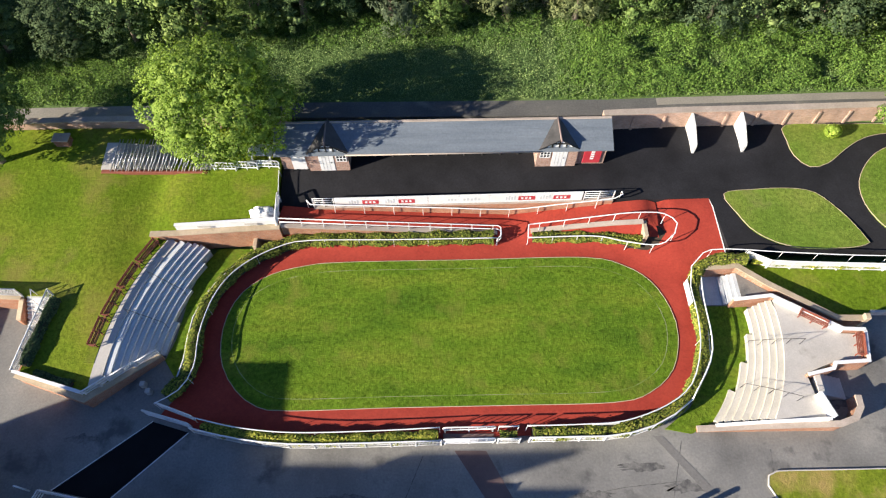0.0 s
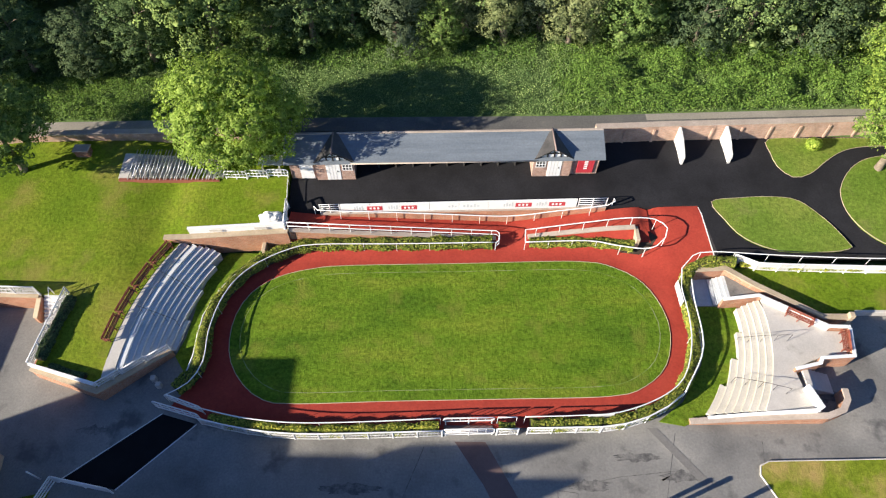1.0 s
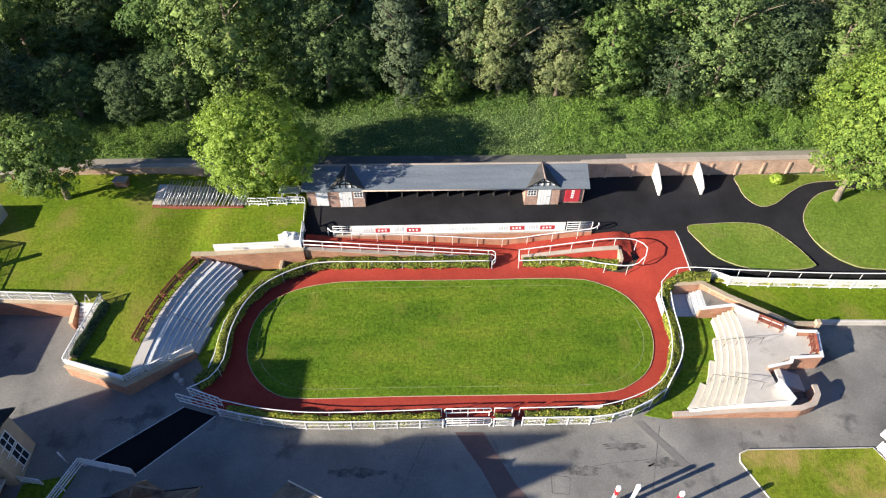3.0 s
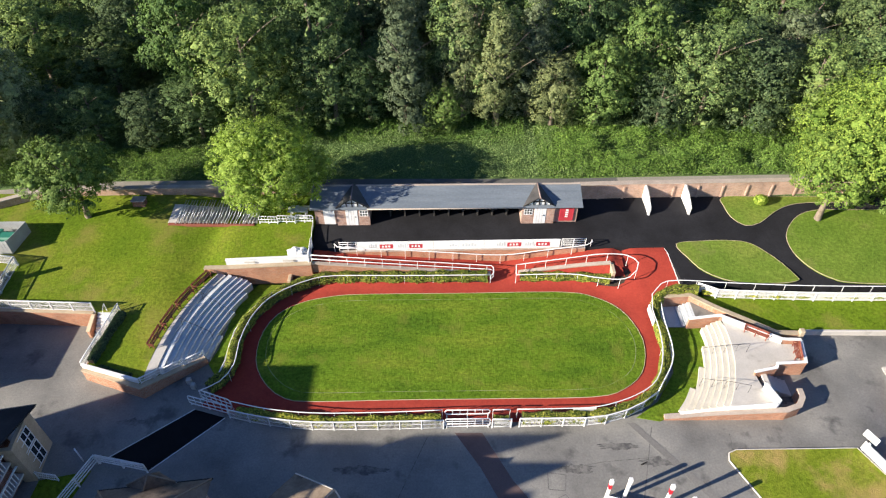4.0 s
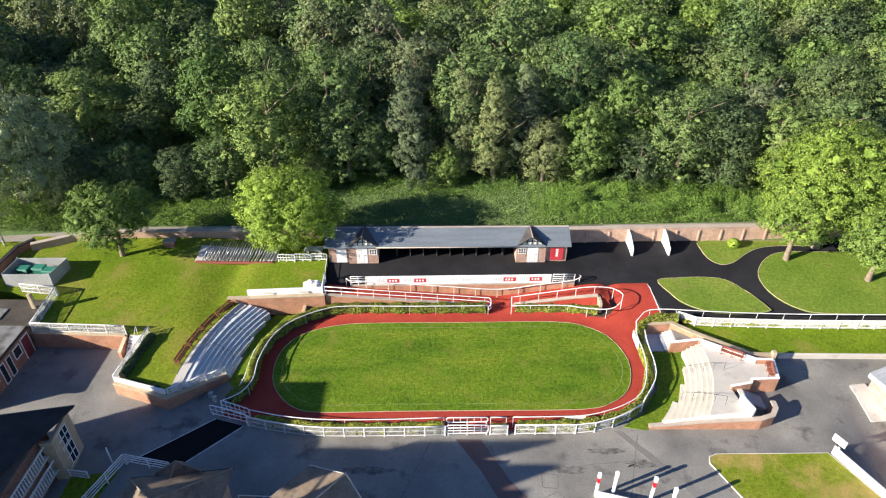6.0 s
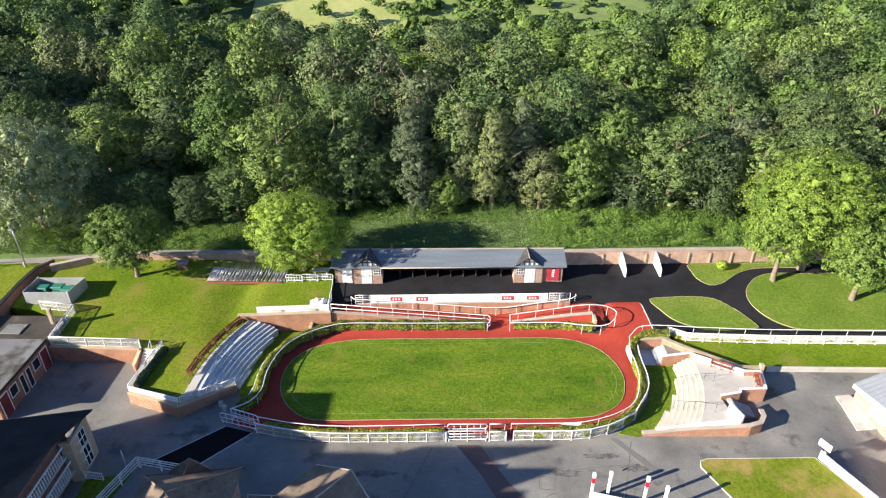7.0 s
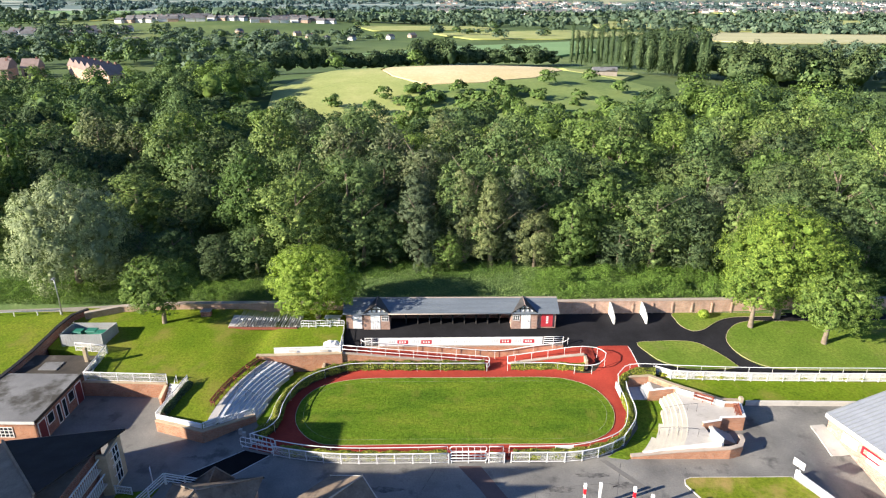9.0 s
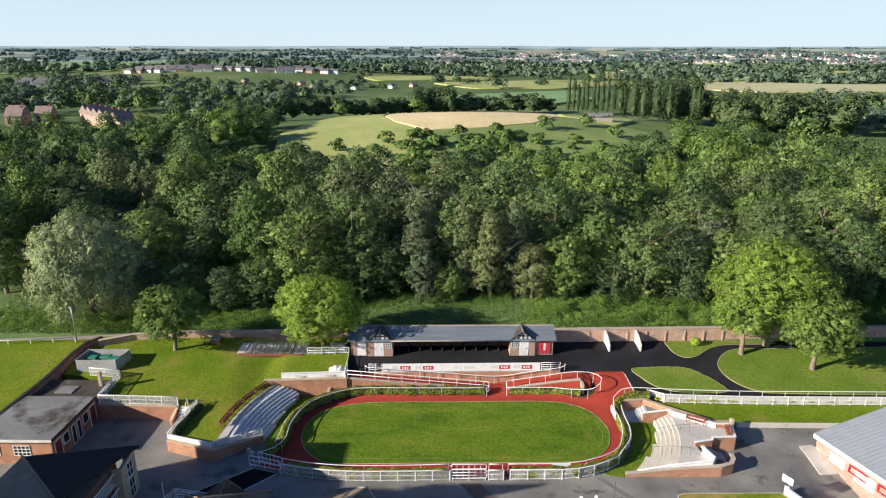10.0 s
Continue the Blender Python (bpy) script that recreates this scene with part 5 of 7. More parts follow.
# brick wall and rails round the lawn's corner
pw = thing("corner_wall", "brick retaining wall folding round the lawn corner", "wall", kind="structure")
PW = [(-26.6, 13.55), (-21.85, 11.98), (-18.1, 15.1)]
b, c = wall_run(PW, -0.1, [1.15, 1.2, 0.65], 0.13, 0.1, 0.06)
part("masonry", b, brick_orange, pw)
part("coping", c, stone_buff, pw)
b, c = wall_run([(-26.6, 13.85), (-25.75, 18.7)], -0.1, [1.0, 1.5], 0.13)
part("masonry", b, brick_orange, pw)
b, c = wall_run([(-26.55, 13.62), (-21.95, 12.28)], 1.3, 1.68, 0.05, 0.04, 0.05)
pan = thing("white_panel", "white panel fence on the corner wall", "fence")
part("boarding", b, white_paint, pan)
part("cap_rail", c, white_paint, pan)
for (x0, y0, z0), (x1, y1, z1) in (((-21.8, 12.3, 1.25), (-20.65, 13.2, 0.95)), ((-20.55, 13.28, 1.05), (-19.4, 14.18, 0.75)), ((-19.3, 14.25, 0.87), (-18.15, 15.1, 0.55))):
    mesh_fence("step_fence", "white stepped fence panel on the sloping wall", [(x0, y0, z0 - 0.02), (x1, y1, z0 - 0.02)], 0.62, 1.5, "stepped fence panels", 22)
mesh_fence("lawn_fence", "white barred fence beside the planted border", [(-26.6, 13.7, 1.05), (-26.2, 16.2, 1.3), (-25.7, 18.9, 1.6)], 0.8, 1.4, "lawn fences")
hedge("border_hedge", [(-26.15, 14.1, 1.05), (-25.95, 15.3, 1.2), (-25.75, 16.6, 1.3), (-25.45, 17.8, 1.45), (-25.3, 18.5, 1.5)], 0.6, 0.62, "low dark green planting behind the white fence", 420, 15, leaf_dark, 0.07, "border planting")
hedge("border_hedge", [(-25.4, 13.6, 1.05), (-24.2, 13.25, 1.02), (-22.9, 12.9, 1.0)], 0.5, 0.4, "low dark green planting behind the white panel", 360, 16, leaf_dark, 0.07, "border planting")
# right-hand terrace
tr = thing("terrace_steps", "cream curved terrace steps with a wide concrete floor", "terrace", kind="structure")
RX, RY = 9.4, 17.5
for k in range(7):
    r_in, r_out = 9.75 + k * 0.4, 9.75 + (k + 1) * 0.4
    z1 = 0.28 + k * 0.112
    hi = radians((-28, -16, -5, 4.5, 5.2, 5.8, 6.0)[k])
    lo = math.asin((10.85 - RY) / (r_in + 0.2))
    row = part("step", arc_row(RX, RY, r_in, r_out + 0.02, lo, hi, -0.05, z1), concrete_cream, tr)
    part("nosing", arc_row(RX, RY, r_in - 0.008, r_in + 0.03, lo, hi, z1 - 0.06, z1 + 0.005), concrete_lip, row, "pale worn step edge")
floor_pts = [(RX + 12.56 * math.cos(a), RY + 12.56 * math.sin(a)) for a in [radians(-32 + 38 * i / 10) for i in range(11)]]
FLOOR = floor_pts + [(21.8, 18.75), (25.75, 16.4), (27.0, 16.35), (26.55, 14.5), (24.5, 14.4), (22.7, 13.7), (22.9, 12.2), (23.3, 10.85)]
sheet("terrace_floor", FLOOR, 1.06, concrete, "wide pale concrete terrace floor", "floor", 2.0, 1.25)
tw = thing("terrace_wall", "brick and white rendered wall round the concrete terrace", "wall", kind="structure")
b, c = wall_run([(15.5, 10.45), (19.5, 10.5), (23.9, 10.55), (24.9, 10.9), (25.4, 11.6), (25.45, 12.3)], -0.1, [0.22, 0.7, 1.0, 1.02, 1.05, 1.05], 0.14, 0.09, 0.05)
part("masonry", b, brick_orange, tw)
part("coping", c, coping_mat, tw)
b, c = wall_run([(16.6, 10.62), (19.5, 10.68), (23.2, 10.75)], [0.1, 0.6, 1.0], [0.4, 0.95, 1.45], 0.05, 0.05, 0.05)
part("white_band", b, white_paint, tw)
part("white_band", c, white_paint, tw)
b, c = wall_run([(19.3, 18.75), (21.75, 18.95), (25.75, 16.55), (27.15, 16.5)], -0.1, [1.2, 1.42, 1.45, 1.45], 0.09, 0.06, 0.03)
part("masonry", b, brick_orange, tw)
part("coping", c, white_paint, tw)
b, c = wall_run([(21.9, 18.72), (25.68, 16.42)], 1.05, 1.42, 0.02)
part("white_lining", b, white_worn, tw)
b, c = wall_run([(27.1, 16.4), (26.65, 14.4), (24.5, 14.25), (24.3, 13.9), (22.6, 13.5)], -0.1, [1.45, 1.45, 1.45, 1.42, 1.42], 0.08, 0.06, 0.03)
part("masonry", b, brick_orange, tw)
part("coping", c, white_paint, tw)
b, c = wall_run([(22.85, 12.3), (23.35, 10.8)], 1.0, 1.8, 0.07, 0.06, 0.04)
part("white_panel", b, white_paint, tw)
for k in range(6):
    part("exit_step", boxes((23.2 + k * 0.34, 12.35, -0.05, 23.56 + k * 0.34, 13.7, 1.2 - (k + 1) * 0.175)), concrete, tw)
b, c = wall_run([(17.5, 21.15), (20.0, 21.3), (21.8, 19.95), (25.8, 17.45), (27.7, 17.5)], -0.1, [1.2, 1.25, 1.2, 1.1, 1.0], 0.14, 0.1, 0.06)
rw = thing("passage_wall", "brick retaining wall with buff coping beside the passage", "wall", kind="structure")
part("masonry", b, brick_orange, rw)
part("coping", c, stone_buff, rw)
part("pier", boxes((27.5, 17.28, -0.1, 27.88, 17.7, 1.42), bevel=0.04), stone_buff, rw)
sheet("passage_floor", [(17.75, 18.9), (19.0, 18.9), (19.0, 21.15), (17.7, 21.0)], 0.06, concrete_grey, "grey paved foot of the passage steps", "floor", 2.0, 0.2)
sheet("passage_floor", [(20.1, 18.9), (21.6, 19.1), (25.6, 16.8), (27.2, 16.7), (27.6, 17.3), (25.7, 17.3), (21.7, 19.8), (20.1, 21.05)], lambda x, y: 0.72 if x < 22 else max(0.05, 0.72 - (x - 22) * 0.125), tarmac, "grey paved passage floor below the wall", "floor", 1.0, 0.8)
ps = thing("passage_stairs", "short flight of pale concrete steps in the passage", "stairs")
for k in range(4):
    part("tread", boxes((19.0 + k * 0.28, 18.9, -0.05, 20.12, 21.0, 0.2 + k * 0.165)), concrete_edge if k % 2 == 0 else concrete_grey, ps)
bench(24.0, 17.25, 1.06, -31, 1.8, "red-brown slatted bench against the white wall", "terrace benches")
bench(26.45, 15.5, 1.06, -103, 1.5, "red-brown slatted bench against the white wall", "terrace benches")
for a0 in (-9.5, -26.0):
    a = radians(a0)
    thin_rail([(RX + r * math.cos(a), RY + r * math.sin(a) + (r - 10.3) * 0.12, z) for r, z in ((10.3, 0.38), (12.0, 0.85), (13.6, 1.06))], "thin dark handrail across the cream steps")


# ---- yard and buildings to the west ----
def frame_window(parent, m, w, h, cols, rows, label="", name="window"):
    """A window in its own plane: x along the wall, z up, outside towards -y; placed by m."""
    win = part(name, boxes((0, 0.0, 0, w, 0.03, h)), glass_dark, parent, label)
    win.matrix_local = m
    me = mesh_of("glazing_bar", boxes((-0.03, -0.03, -0.03, 0.03, 0.02, h + 0.03)), white_paint)
    for k in range(cols + 1):
        o = part("glazing_bar", me, None, win)
        o.matrix_local = Matrix.Translation((w * k / cols, 0, 0))
    me = mesh_of("glazing_bar", boxes((-0.03, -0.034, -0.03, w + 0.03, 0.016, 0.03)), white_paint)
    for k in range(rows + 1):
        o = part("glazing_bar", me, None, win)
        o.matrix_local = Matrix.Translation((0, 0, h * k / rows))
    return win


EAST = Matrix.Rotation(radians(90), 4, "Z")
yw = thing("yard_wall", "orange brick retaining wall above the yard", "wall", kind="structure")
b, c = wall_run([(-36.1, 19.0), (-27.75, 18.75)], -0.1, 1.55, 0.15, 0.1, 0.05)
part("masonry", b, brick_orange, yw)
part("coping", c, stone_buff, yw)
b, c = wall_run([(-27.75, 18.75), (-28.0, 17.45)], -0.1, [1.5, 0.7], 0.12, 0.08, 0.04)
part("masonry", b, brick_orange, yw)
part("coping", c, stone_buff, yw)
mesh_fence("lawn_fence", "white barred fence on the yard wall", [(-27.7, 18.8, 1.65), (-35.9, 19.05, 1.65)], 0.95, 1.6, "lawn fences")
mesh_fence("lawn_fence", "white barred fence along the edge of the lawn", [(-35.9, 19.1, 1.65), (-35.9, 23.5, 2.02)], 0.95, 1.6, "lawn fences")
mesh_fence("lawn_fence", "white barred fence beside the bin store", [(-35.9, 23.6, 2.0), (-39.4, 24.0, 2.05)], 0.95, 1.6, "lawn fences")
st = thing("garden_stairs", "short flight of white-edged concrete steps up to lawn", "stairs")
for k in range(8):
    s = part("tread", boxes((-27.7 + k * 0.03, 17.35 + k * 0.2, -0.05, -25.95 + k * 0.03, 18.95, 0.1 + k * 0.2)), concrete_edge if k % 2 else white_worn, st)
rail_fence("stair_rail", "thin white handrail beside the steps", [(-26.85, 17.4, 0.1), (-26.75, 18.9, 1.55)], (0.9,), 0.025, 0.8, 0.02)
shed = thing("flat_roofed_shed", "long flat-roofed brick shed with maroon doors", "shed")
part("wall", boxes((-43.0, 11.3, -0.1, -36.1, 18.5, 2.55)), brick_orange, shed)
part("side_wall", boxes((-36.09, 11.32, 0.0, -36.02, 18.48, 2.5)), brick_red, shed, "dark red brick side wall")
part("wall", boxes((-43.0, 18.52, -0.1, -36.2, 22.3, 2.2)), brick_red, shed)
part("roof", boxes((-43.2, 11.05, 2.56, -35.85, 18.55, 2.74), bevel=0.03), felt_roof, shed)
part("roof", boxes((-43.1, 18.57, 2.22, -35.95, 22.5, 2.38), bevel=0.03), felt_dark, shed, "mossy dark felt roof")
part("eaves_trim", boxes((-35.86, 11.0, 2.5, -35.8, 18.6, 2.76)), timber_black, shed)
part("eaves_trim", boxes((-43.2, 10.98, 2.5, -35.8, 11.04, 2.76)), white_worn, shed)
part("chimney", boxes((-36.95, 21.2, 2.3, -36.6, 21.55, 3.95), bevel=0.03), stone_buff, shed)
part("roof_light", boxes((-40.8, 19.6, 2.39, -38.9, 21.1, 2.48), bevel=0.03), felt_roof, shed, "pale roof hatch")
for x in (-42.4, -39.6):
    frame_window(shed, Matrix.Translation((x, 11.28, 0.95)), 1.5, 1.0, 4, 3, "white-framed window")
for y, w, h, z, cols in ((12.9, 0.9, 1.0, 1.0, 1), (14.3, 0.55, 1.9, 0.1, 1), (15.2, 0.55, 1.9, 0.1, 1), (16.2, 0.9, 1.0, 1.0, 1)):
    frame_window(shed, Matrix.Translation((-36.0, y, z)) @ EAST, w, h, cols, 1)
for y in (11.6, 17.4):
    d = part("door", boxes((-36.01, y, 0.0, -35.96, y + 0.95, 2.05)), paint_maroon, shed, "maroon door in a white frame")
    part("door_frame", boxes((-36.0, y - 0.08, 0.0, -35.95, y, 2.15), (-36.0, y + 0.95, 0.0, -35.95, y + 1.03, 2.15), (-36.0, y - 0.08, 2.06, -35.95, y + 1.03, 2.16)), white_paint, d)
dw = thing("boundary_wall", "dark old brick wall between the two lawns", "wall", kind="structure")
b, c = wall_run([(-43.3, 11.0), (-43.3, 17.8), (-42.9, 20.0), (-42.9, 22.5), (-43.0, 27.4), (-42.7, 29.6), (-41.6, 31.0)], -0.1, [2.6, 2.7, 2.9, 2.9, 3.1, 3.25, 3.3], 0.18, 0.1, 0.03)
part("masonry", b, brick_red, dw)
part("coping", c, slate_dark, dw)
bin_store = thing("bin_store", "grey slatted fence enclosure round green bins", "enclosure")
for (x0, y0), (x1, y1) in (((-41.3, 24.7), (-36.9, 24.8)), ((-36.9, 24.8), (-36.5, 27.4)), ((-41.2, 27.3), (-36.5, 27.4)), ((-41.3, 24.7), (-41.2, 27.3))):
    n = 16
    for k in range(n):
        a, b2 = Vector((x0, y0, 0)).lerp(Vector((x1, y1, 0)), k / n), Vector((x0, y0, 0)).lerp(Vector((x1, y1, 0)), (k + 0.93) / n)
        bm, _ = wall_run([(a.x, a.y), (b2.x, b2.y)], 1.95, 3.55, 0.02)
        part("slat", bm, grey_mesh, bin_store)
    part("post", tube([(x0, y0, 1.9), (x0, y0, 3.65)], 0.05), grey_mesh, bin_store)
for k, (x, y) in enumerate(((-40.2, 26.2), (-38.8, 26.4), (-37.6, 26.0))):
    bn = thing("wheeled_bin", "green plastic wheeled bin with a domed lid", "bin", "green bins", at=(x, y, 2.08))
    part("body", boxes((-0.55, -0.4, 0.1, 0.55, 0.4, 1.0), bevel=0.06), green_plastic, bn)
    part("lid", boxes((-0.6, -0.45, 1.0, 0.6, 0.45, 1.18), bevel=0.08), green_plastic, bn)
    for sx in (-0.4, 0.4):
        part("wheel", tube([(sx, -0.35, 0.08), (sx, -0.27, 0.08)], 0.08, 10), timber_black, bn)

# house with balconies
hs = thing("pavilion_house", "pale stone and brick house under a dark hipped roof", "house")
part("wall", boxes((-35.0, -14.0, -0.1, -27.6, 6.6, 3.9)), brick_red, hs)
bm = bmesh.new()
NW, NE, AP, SW, SE = (-35.5, 6.9, 4.0), (-26.55, 8.65, 4.0), (-27.2, -1.6, 6.6), (-35.5, -14.0, 4.0), (-27.2, -14.0, 6.6)
# shaded north slope in the dark slate, sunlit west slope in the lighter one
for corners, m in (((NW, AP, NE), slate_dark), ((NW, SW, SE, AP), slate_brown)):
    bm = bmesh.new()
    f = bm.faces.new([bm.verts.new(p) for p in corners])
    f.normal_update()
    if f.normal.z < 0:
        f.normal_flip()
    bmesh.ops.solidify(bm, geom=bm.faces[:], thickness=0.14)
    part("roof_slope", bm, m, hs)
part("hip_tiles", tube([(NW[0], NW[1], NW[2] + 0.08), (AP[0], AP[1], AP[2] + 0.08)], 0.1, 6), slate_brown, hs)
part("gutter", tube([(NW[0], NW[1] + 0.06, 3.92), (NE[0], NE[1] + 0.06, 3.92)], 0.06, 6), slate_brown, hs)
b, _ = wall_run([(-27.9, 8.2), (-27.0, 8.15), (-26.75, 5.6), (-27.4, 5.5)], -0.1, 3.85, 0.12)
part("stone_bay", b, stone_buff, hs, "buff stone bay")
turn = Matrix.Rotation(math.atan2(-2.55, 0.25), 4, "Z") @ Matrix.Rotation(math.pi, 4, "Z")
for z in (0.35, 2.25):
    frame_window(hs, Matrix.Translation((-26.72, 6.15, z)) @ EAST, 1.2, 1.35 if z > 1 else 1.7, 3, 2, "white-framed window")
for z, x0 in ((1.35, -26.9), (2.75, -27.1)):
    deck = part("balcony", boxes((-27.7, -6.0, z - 0.15, x0 + 0.05, 5.3, z)), concrete, hs)
    for k in range(44):
        y = -5.9 + k * 0.25
        part("baluster", boxes((x0 - 0.02, y - 0.025, z, x0 + 0.02, y + 0.025, z + 0.85)), white_paint, deck)
    part("rail", boxes((x0 - 0.05, -6.0, z + 0.85, x0 + 0.05, 5.3, z + 0.94)), white_paint, deck)
mesh_fence("garden_fence", "short white fence beside the stone bay", [(-26.6, 5.7, 0.0), (-25.2, 5.5, 0.0)], 0.75, 1.4, "garden fences", 10)
sheet("garden_grass", [(-26.6, -4), (-23.9, -4), (-24.1, 3.3), (-23.4, 6.2), (-26.5, 5.5)], 0.06, grass_side, "small shaded grass plot beside the house", "lawn", 2.0, 0.1)
rail_fence("paddock_fence", "white four-rail fence along the matting", [(-24.6, 0.0, 0.0), (-24.3, 3.3, 0.0), (-23.1, 6.75, 0.0)], (0.35, 0.62, 0.88, 1.1), 0.05, 1.8, 0.05)
rail_fence("paddock_fence", "white four-rail fence across the end of the matting", [(-23.0, 6.75, 0.0), (-19.6, 6.1, 0.0)], (0.35, 0.62, 0.88, 1.1), 0.05, 1.7, 0.05)
sheet("matting", [(-17.9, 10.95), (-15.6, 10.3), (-19.6, 6.3), (-22.9, 6.9)], 0.012, matting, "black rubber matting across the road to the gate", "matting", 3.0, 0.05)
for (x0, y0), (x1, y1) in (((-17.9, 10.98), (-22.95, 6.93)), ((-15.57, 10.28), (-19.55, 6.27))):
    b, _ = wall_run([(x0, y0), (x1, y1)], 0.0, 0.02, 0.03)
    tagged(part("edge_line", b, white_worn), "thin pale line beside the black matting", "line", kind="structure")
post = thing("marker_post", "thin white post beside the fence", "post", at=(-24.2, 6.9, 0))
part("shaft", tube([(0, 0, 0), (0, 0, 1.6)], 0.05, 8), white_paint, post)


def slate_slope(corners, material, parent, name="roof_slope"):
    """One plane of a roof, with thickness."""
    bm = bmesh.new()
    f = bm.faces.new([bm.verts.new(p) for p in corners])
    f.normal_update()
    if f.normal.z < 0:
        f.normal_flip()
    bmesh.ops.solidify(bm, geom=bm.faces[:], thickness=0.12)
    return part(name, bm, material, parent)


def pyramid_roof(parent, eaves, top, material):
    """Four slopes from the eaves' corners to one point, with tiles on the hips."""
    for a, b in zip(eaves, eaves[1:] + eaves[:1]):
        slate_slope((a, b, top), material, parent)
    for a in eaves:
        part("hip_tiles", tube([Vector(a) + Vector((0, 0, 0.06)), Vector(top) + Vector((0, 0, 0.06))], 0.05, 6), slate_brown, parent)


def wall_prism(corners, lo, hi):
    bm = bmesh.new()
    a, b = [bm.verts.new((x, y, lo)) for x, y in corners], [bm.verts.new((x, y, hi)) for x, y in corners]
    bm.faces.new(b)
    for k in range(len(a)):
        bm.faces.new((a[k], a[(k + 1) % len(a)], b[(k + 1) % len(a)], b[k]))
    bmesh.ops.recalc_face_normals(bm, faces=bm.faces)
    return bm


k1 = thing("kiosk", "brick kiosk with weathered brown hipped slate roof", "kiosk", "kiosks")
pyramid_roof(k1, [(-20.6, 3.25, 3.2), (-14.05, 4.05, 3.2), (-14.2, -3.0, 3.2), (-20.75, -3.8, 3.2)], (-17.4, 0.1, 5.5), slate_kiosk)
part("wall", wall_prism([(-20.2, 2.85), (-14.45, 3.6), (-14.6, -2.65), (-20.35, -3.4)], -0.1, 3.3), brick_old, k1)
pyramid_roof(k1, [(-19.0, 3.6, 3.2), (-17.3, 4.45, 3.2), (-16.15, 3.85, 3.2), (-17.85, 3.0, 3.2)], (-17.4, 3.65, 4.45), slate_kiosk)
part("porch", wall_prism([(-18.7, 3.55), (-17.35, 4.2), (-16.5, 3.8), (-17.8, 3.1)], -0.1, 3.22), brick_old, k1)
part("gutter", tube([(-20.62, 3.3, 3.12), (-14.0, 4.12, 3.12)], 0.06, 6), timber_black, k1)
part("gutter", tube([(-17.8, 2.95, 3.16), (-16.1, 3.8, 3.16)], 0.05, 6), white_worn, k1)
k2 = thing("kiosk", "brick kiosk with weathered brown gabled slate roof", "kiosk", "kiosks")
K2 = Matrix.Translation((-6.45, 2.6, 0)) @ Matrix.Rotation(radians(-131), 4, "Z")
for o in (slate_slope(((-0.2, 0, 4.6), (5.6, 0, 4.6), (5.6, -3.3, 3.0), (0.25, -3.3, 3.0)), slate_kiosk, k2), slate_slope(((-0.2, 0, 4.6), (5.6, 0, 4.6), (5.6, 3.3, 3.0), (0.25, 3.3, 3.0)), slate_kiosk, k2),
          part("wall", boxes((0.5, -2.9, -0.1, 5.2, 2.9, 3.1)), brick_old, k2), part("ridge", tube([(-0.2, 0, 4.65), (5.6, 0, 4.65)], 0.07, 6), coping_mat, k2),
          part("bargeboard", tube([(-0.18, 0, 4.58), (0.27, -3.3, 2.98)], 0.06, 4), concrete, k2), part("bargeboard", tube([(-0.18, 0, 4.58), (0.27, 3.3, 2.98)], 0.06, 4), concrete, k2)):
    o.matrix_local = K2
bm = bmesh.new()
v = [bm.verts.new(p) for p in ((0.5, -2.9, 3.0), (0.5, 2.9, 3.0), (0.12, 0, 4.42), (0.9, 0, 4.42))]
for f in ((0, 1, 2), (0, 2, 3), (1, 3, 2), (0, 3, 1)):
    bm.faces.new([v[i] for i in f])
bmesh.ops.recalc_face_normals(bm, faces=bm.faces)
part("gable", bm, brick_old, k2).matrix_local = K2
rail_fence("kiosk_rail", "low rail between the two kiosks", [(-14.0, 3.6, 0.0), (-10.6, 3.5, 0.0)], (1.0, 0.5), 0.035, 1.7, 0.035)
# unseen building and boards, sized only to throw shade on road and lawn
gs = thing("shade_block", "unseen tall brick block added to shade road and lawn", "building")
part("wing", boxes((-47, -8.85, -0.1, -38.8, 2.5, 12.6)), brick_red, gs)
part("main_block", wall_prism([(-64, -30.2), (-43.5, -30.2), (-37.0, -17.0), (-33.8, -11.8), (-64, -11.8)], -0.1, 17.0), brick_red, gs)
# added boards, cut to give the shadow edge on the road its outline
part("shade_board", boxes((-64, -9.1, 15.9, -45.4, -8.85, 17.45)), white_worn, gs)
bm = bmesh.new()
prof = [(-45.4, 15.9), (-36.8, 15.9), (-34.5, 18.3), (-44.3, 18.15), (-45.1, 17.0)]
a, b = [bm.verts.new((x, -9.1, z)) for x, z in prof], [bm.verts.new((x, -8.85, z)) for x, z in prof]
bm.faces.new(a)
bm.faces.new(b[::-1])
for k in range(5):
    bm.faces.new((a[k], b[k], b[(k + 1) % 5], a[(k + 1) % 5]))
bmesh.ops.recalc_face_normals(bm, faces=bm.faces)
part("shade_board", bm, white_worn, gs)
part("shade_board", boxes((-43.0, -9.1, 14.9, -36.9, -8.85, 15.9)), white_worn, gs)
part("shade_board", boxes((-33.2, -9.1, 14.0, -29.3, -8.85, 16.1)), white_worn, gs)
for x in (-60, -52, -44, -38):
    part("shade_board_beam", boxes((x - 0.08, -12.5, 16.85, x + 0.08, -8.95, 17.05)), white_worn, gs)
for (x, y) in ((-18.95, 13.25), (-18.5, 12.8)):
    pb = thing("plaque_stone", "small pale square post beside the hedge", "bollard", "pale bollards", at=(x, y, 0))
    part("block", boxes((-0.16, -0.16, -0.05, 0.16, 0.16, 0.5), bevel=0.03), concrete, pb)

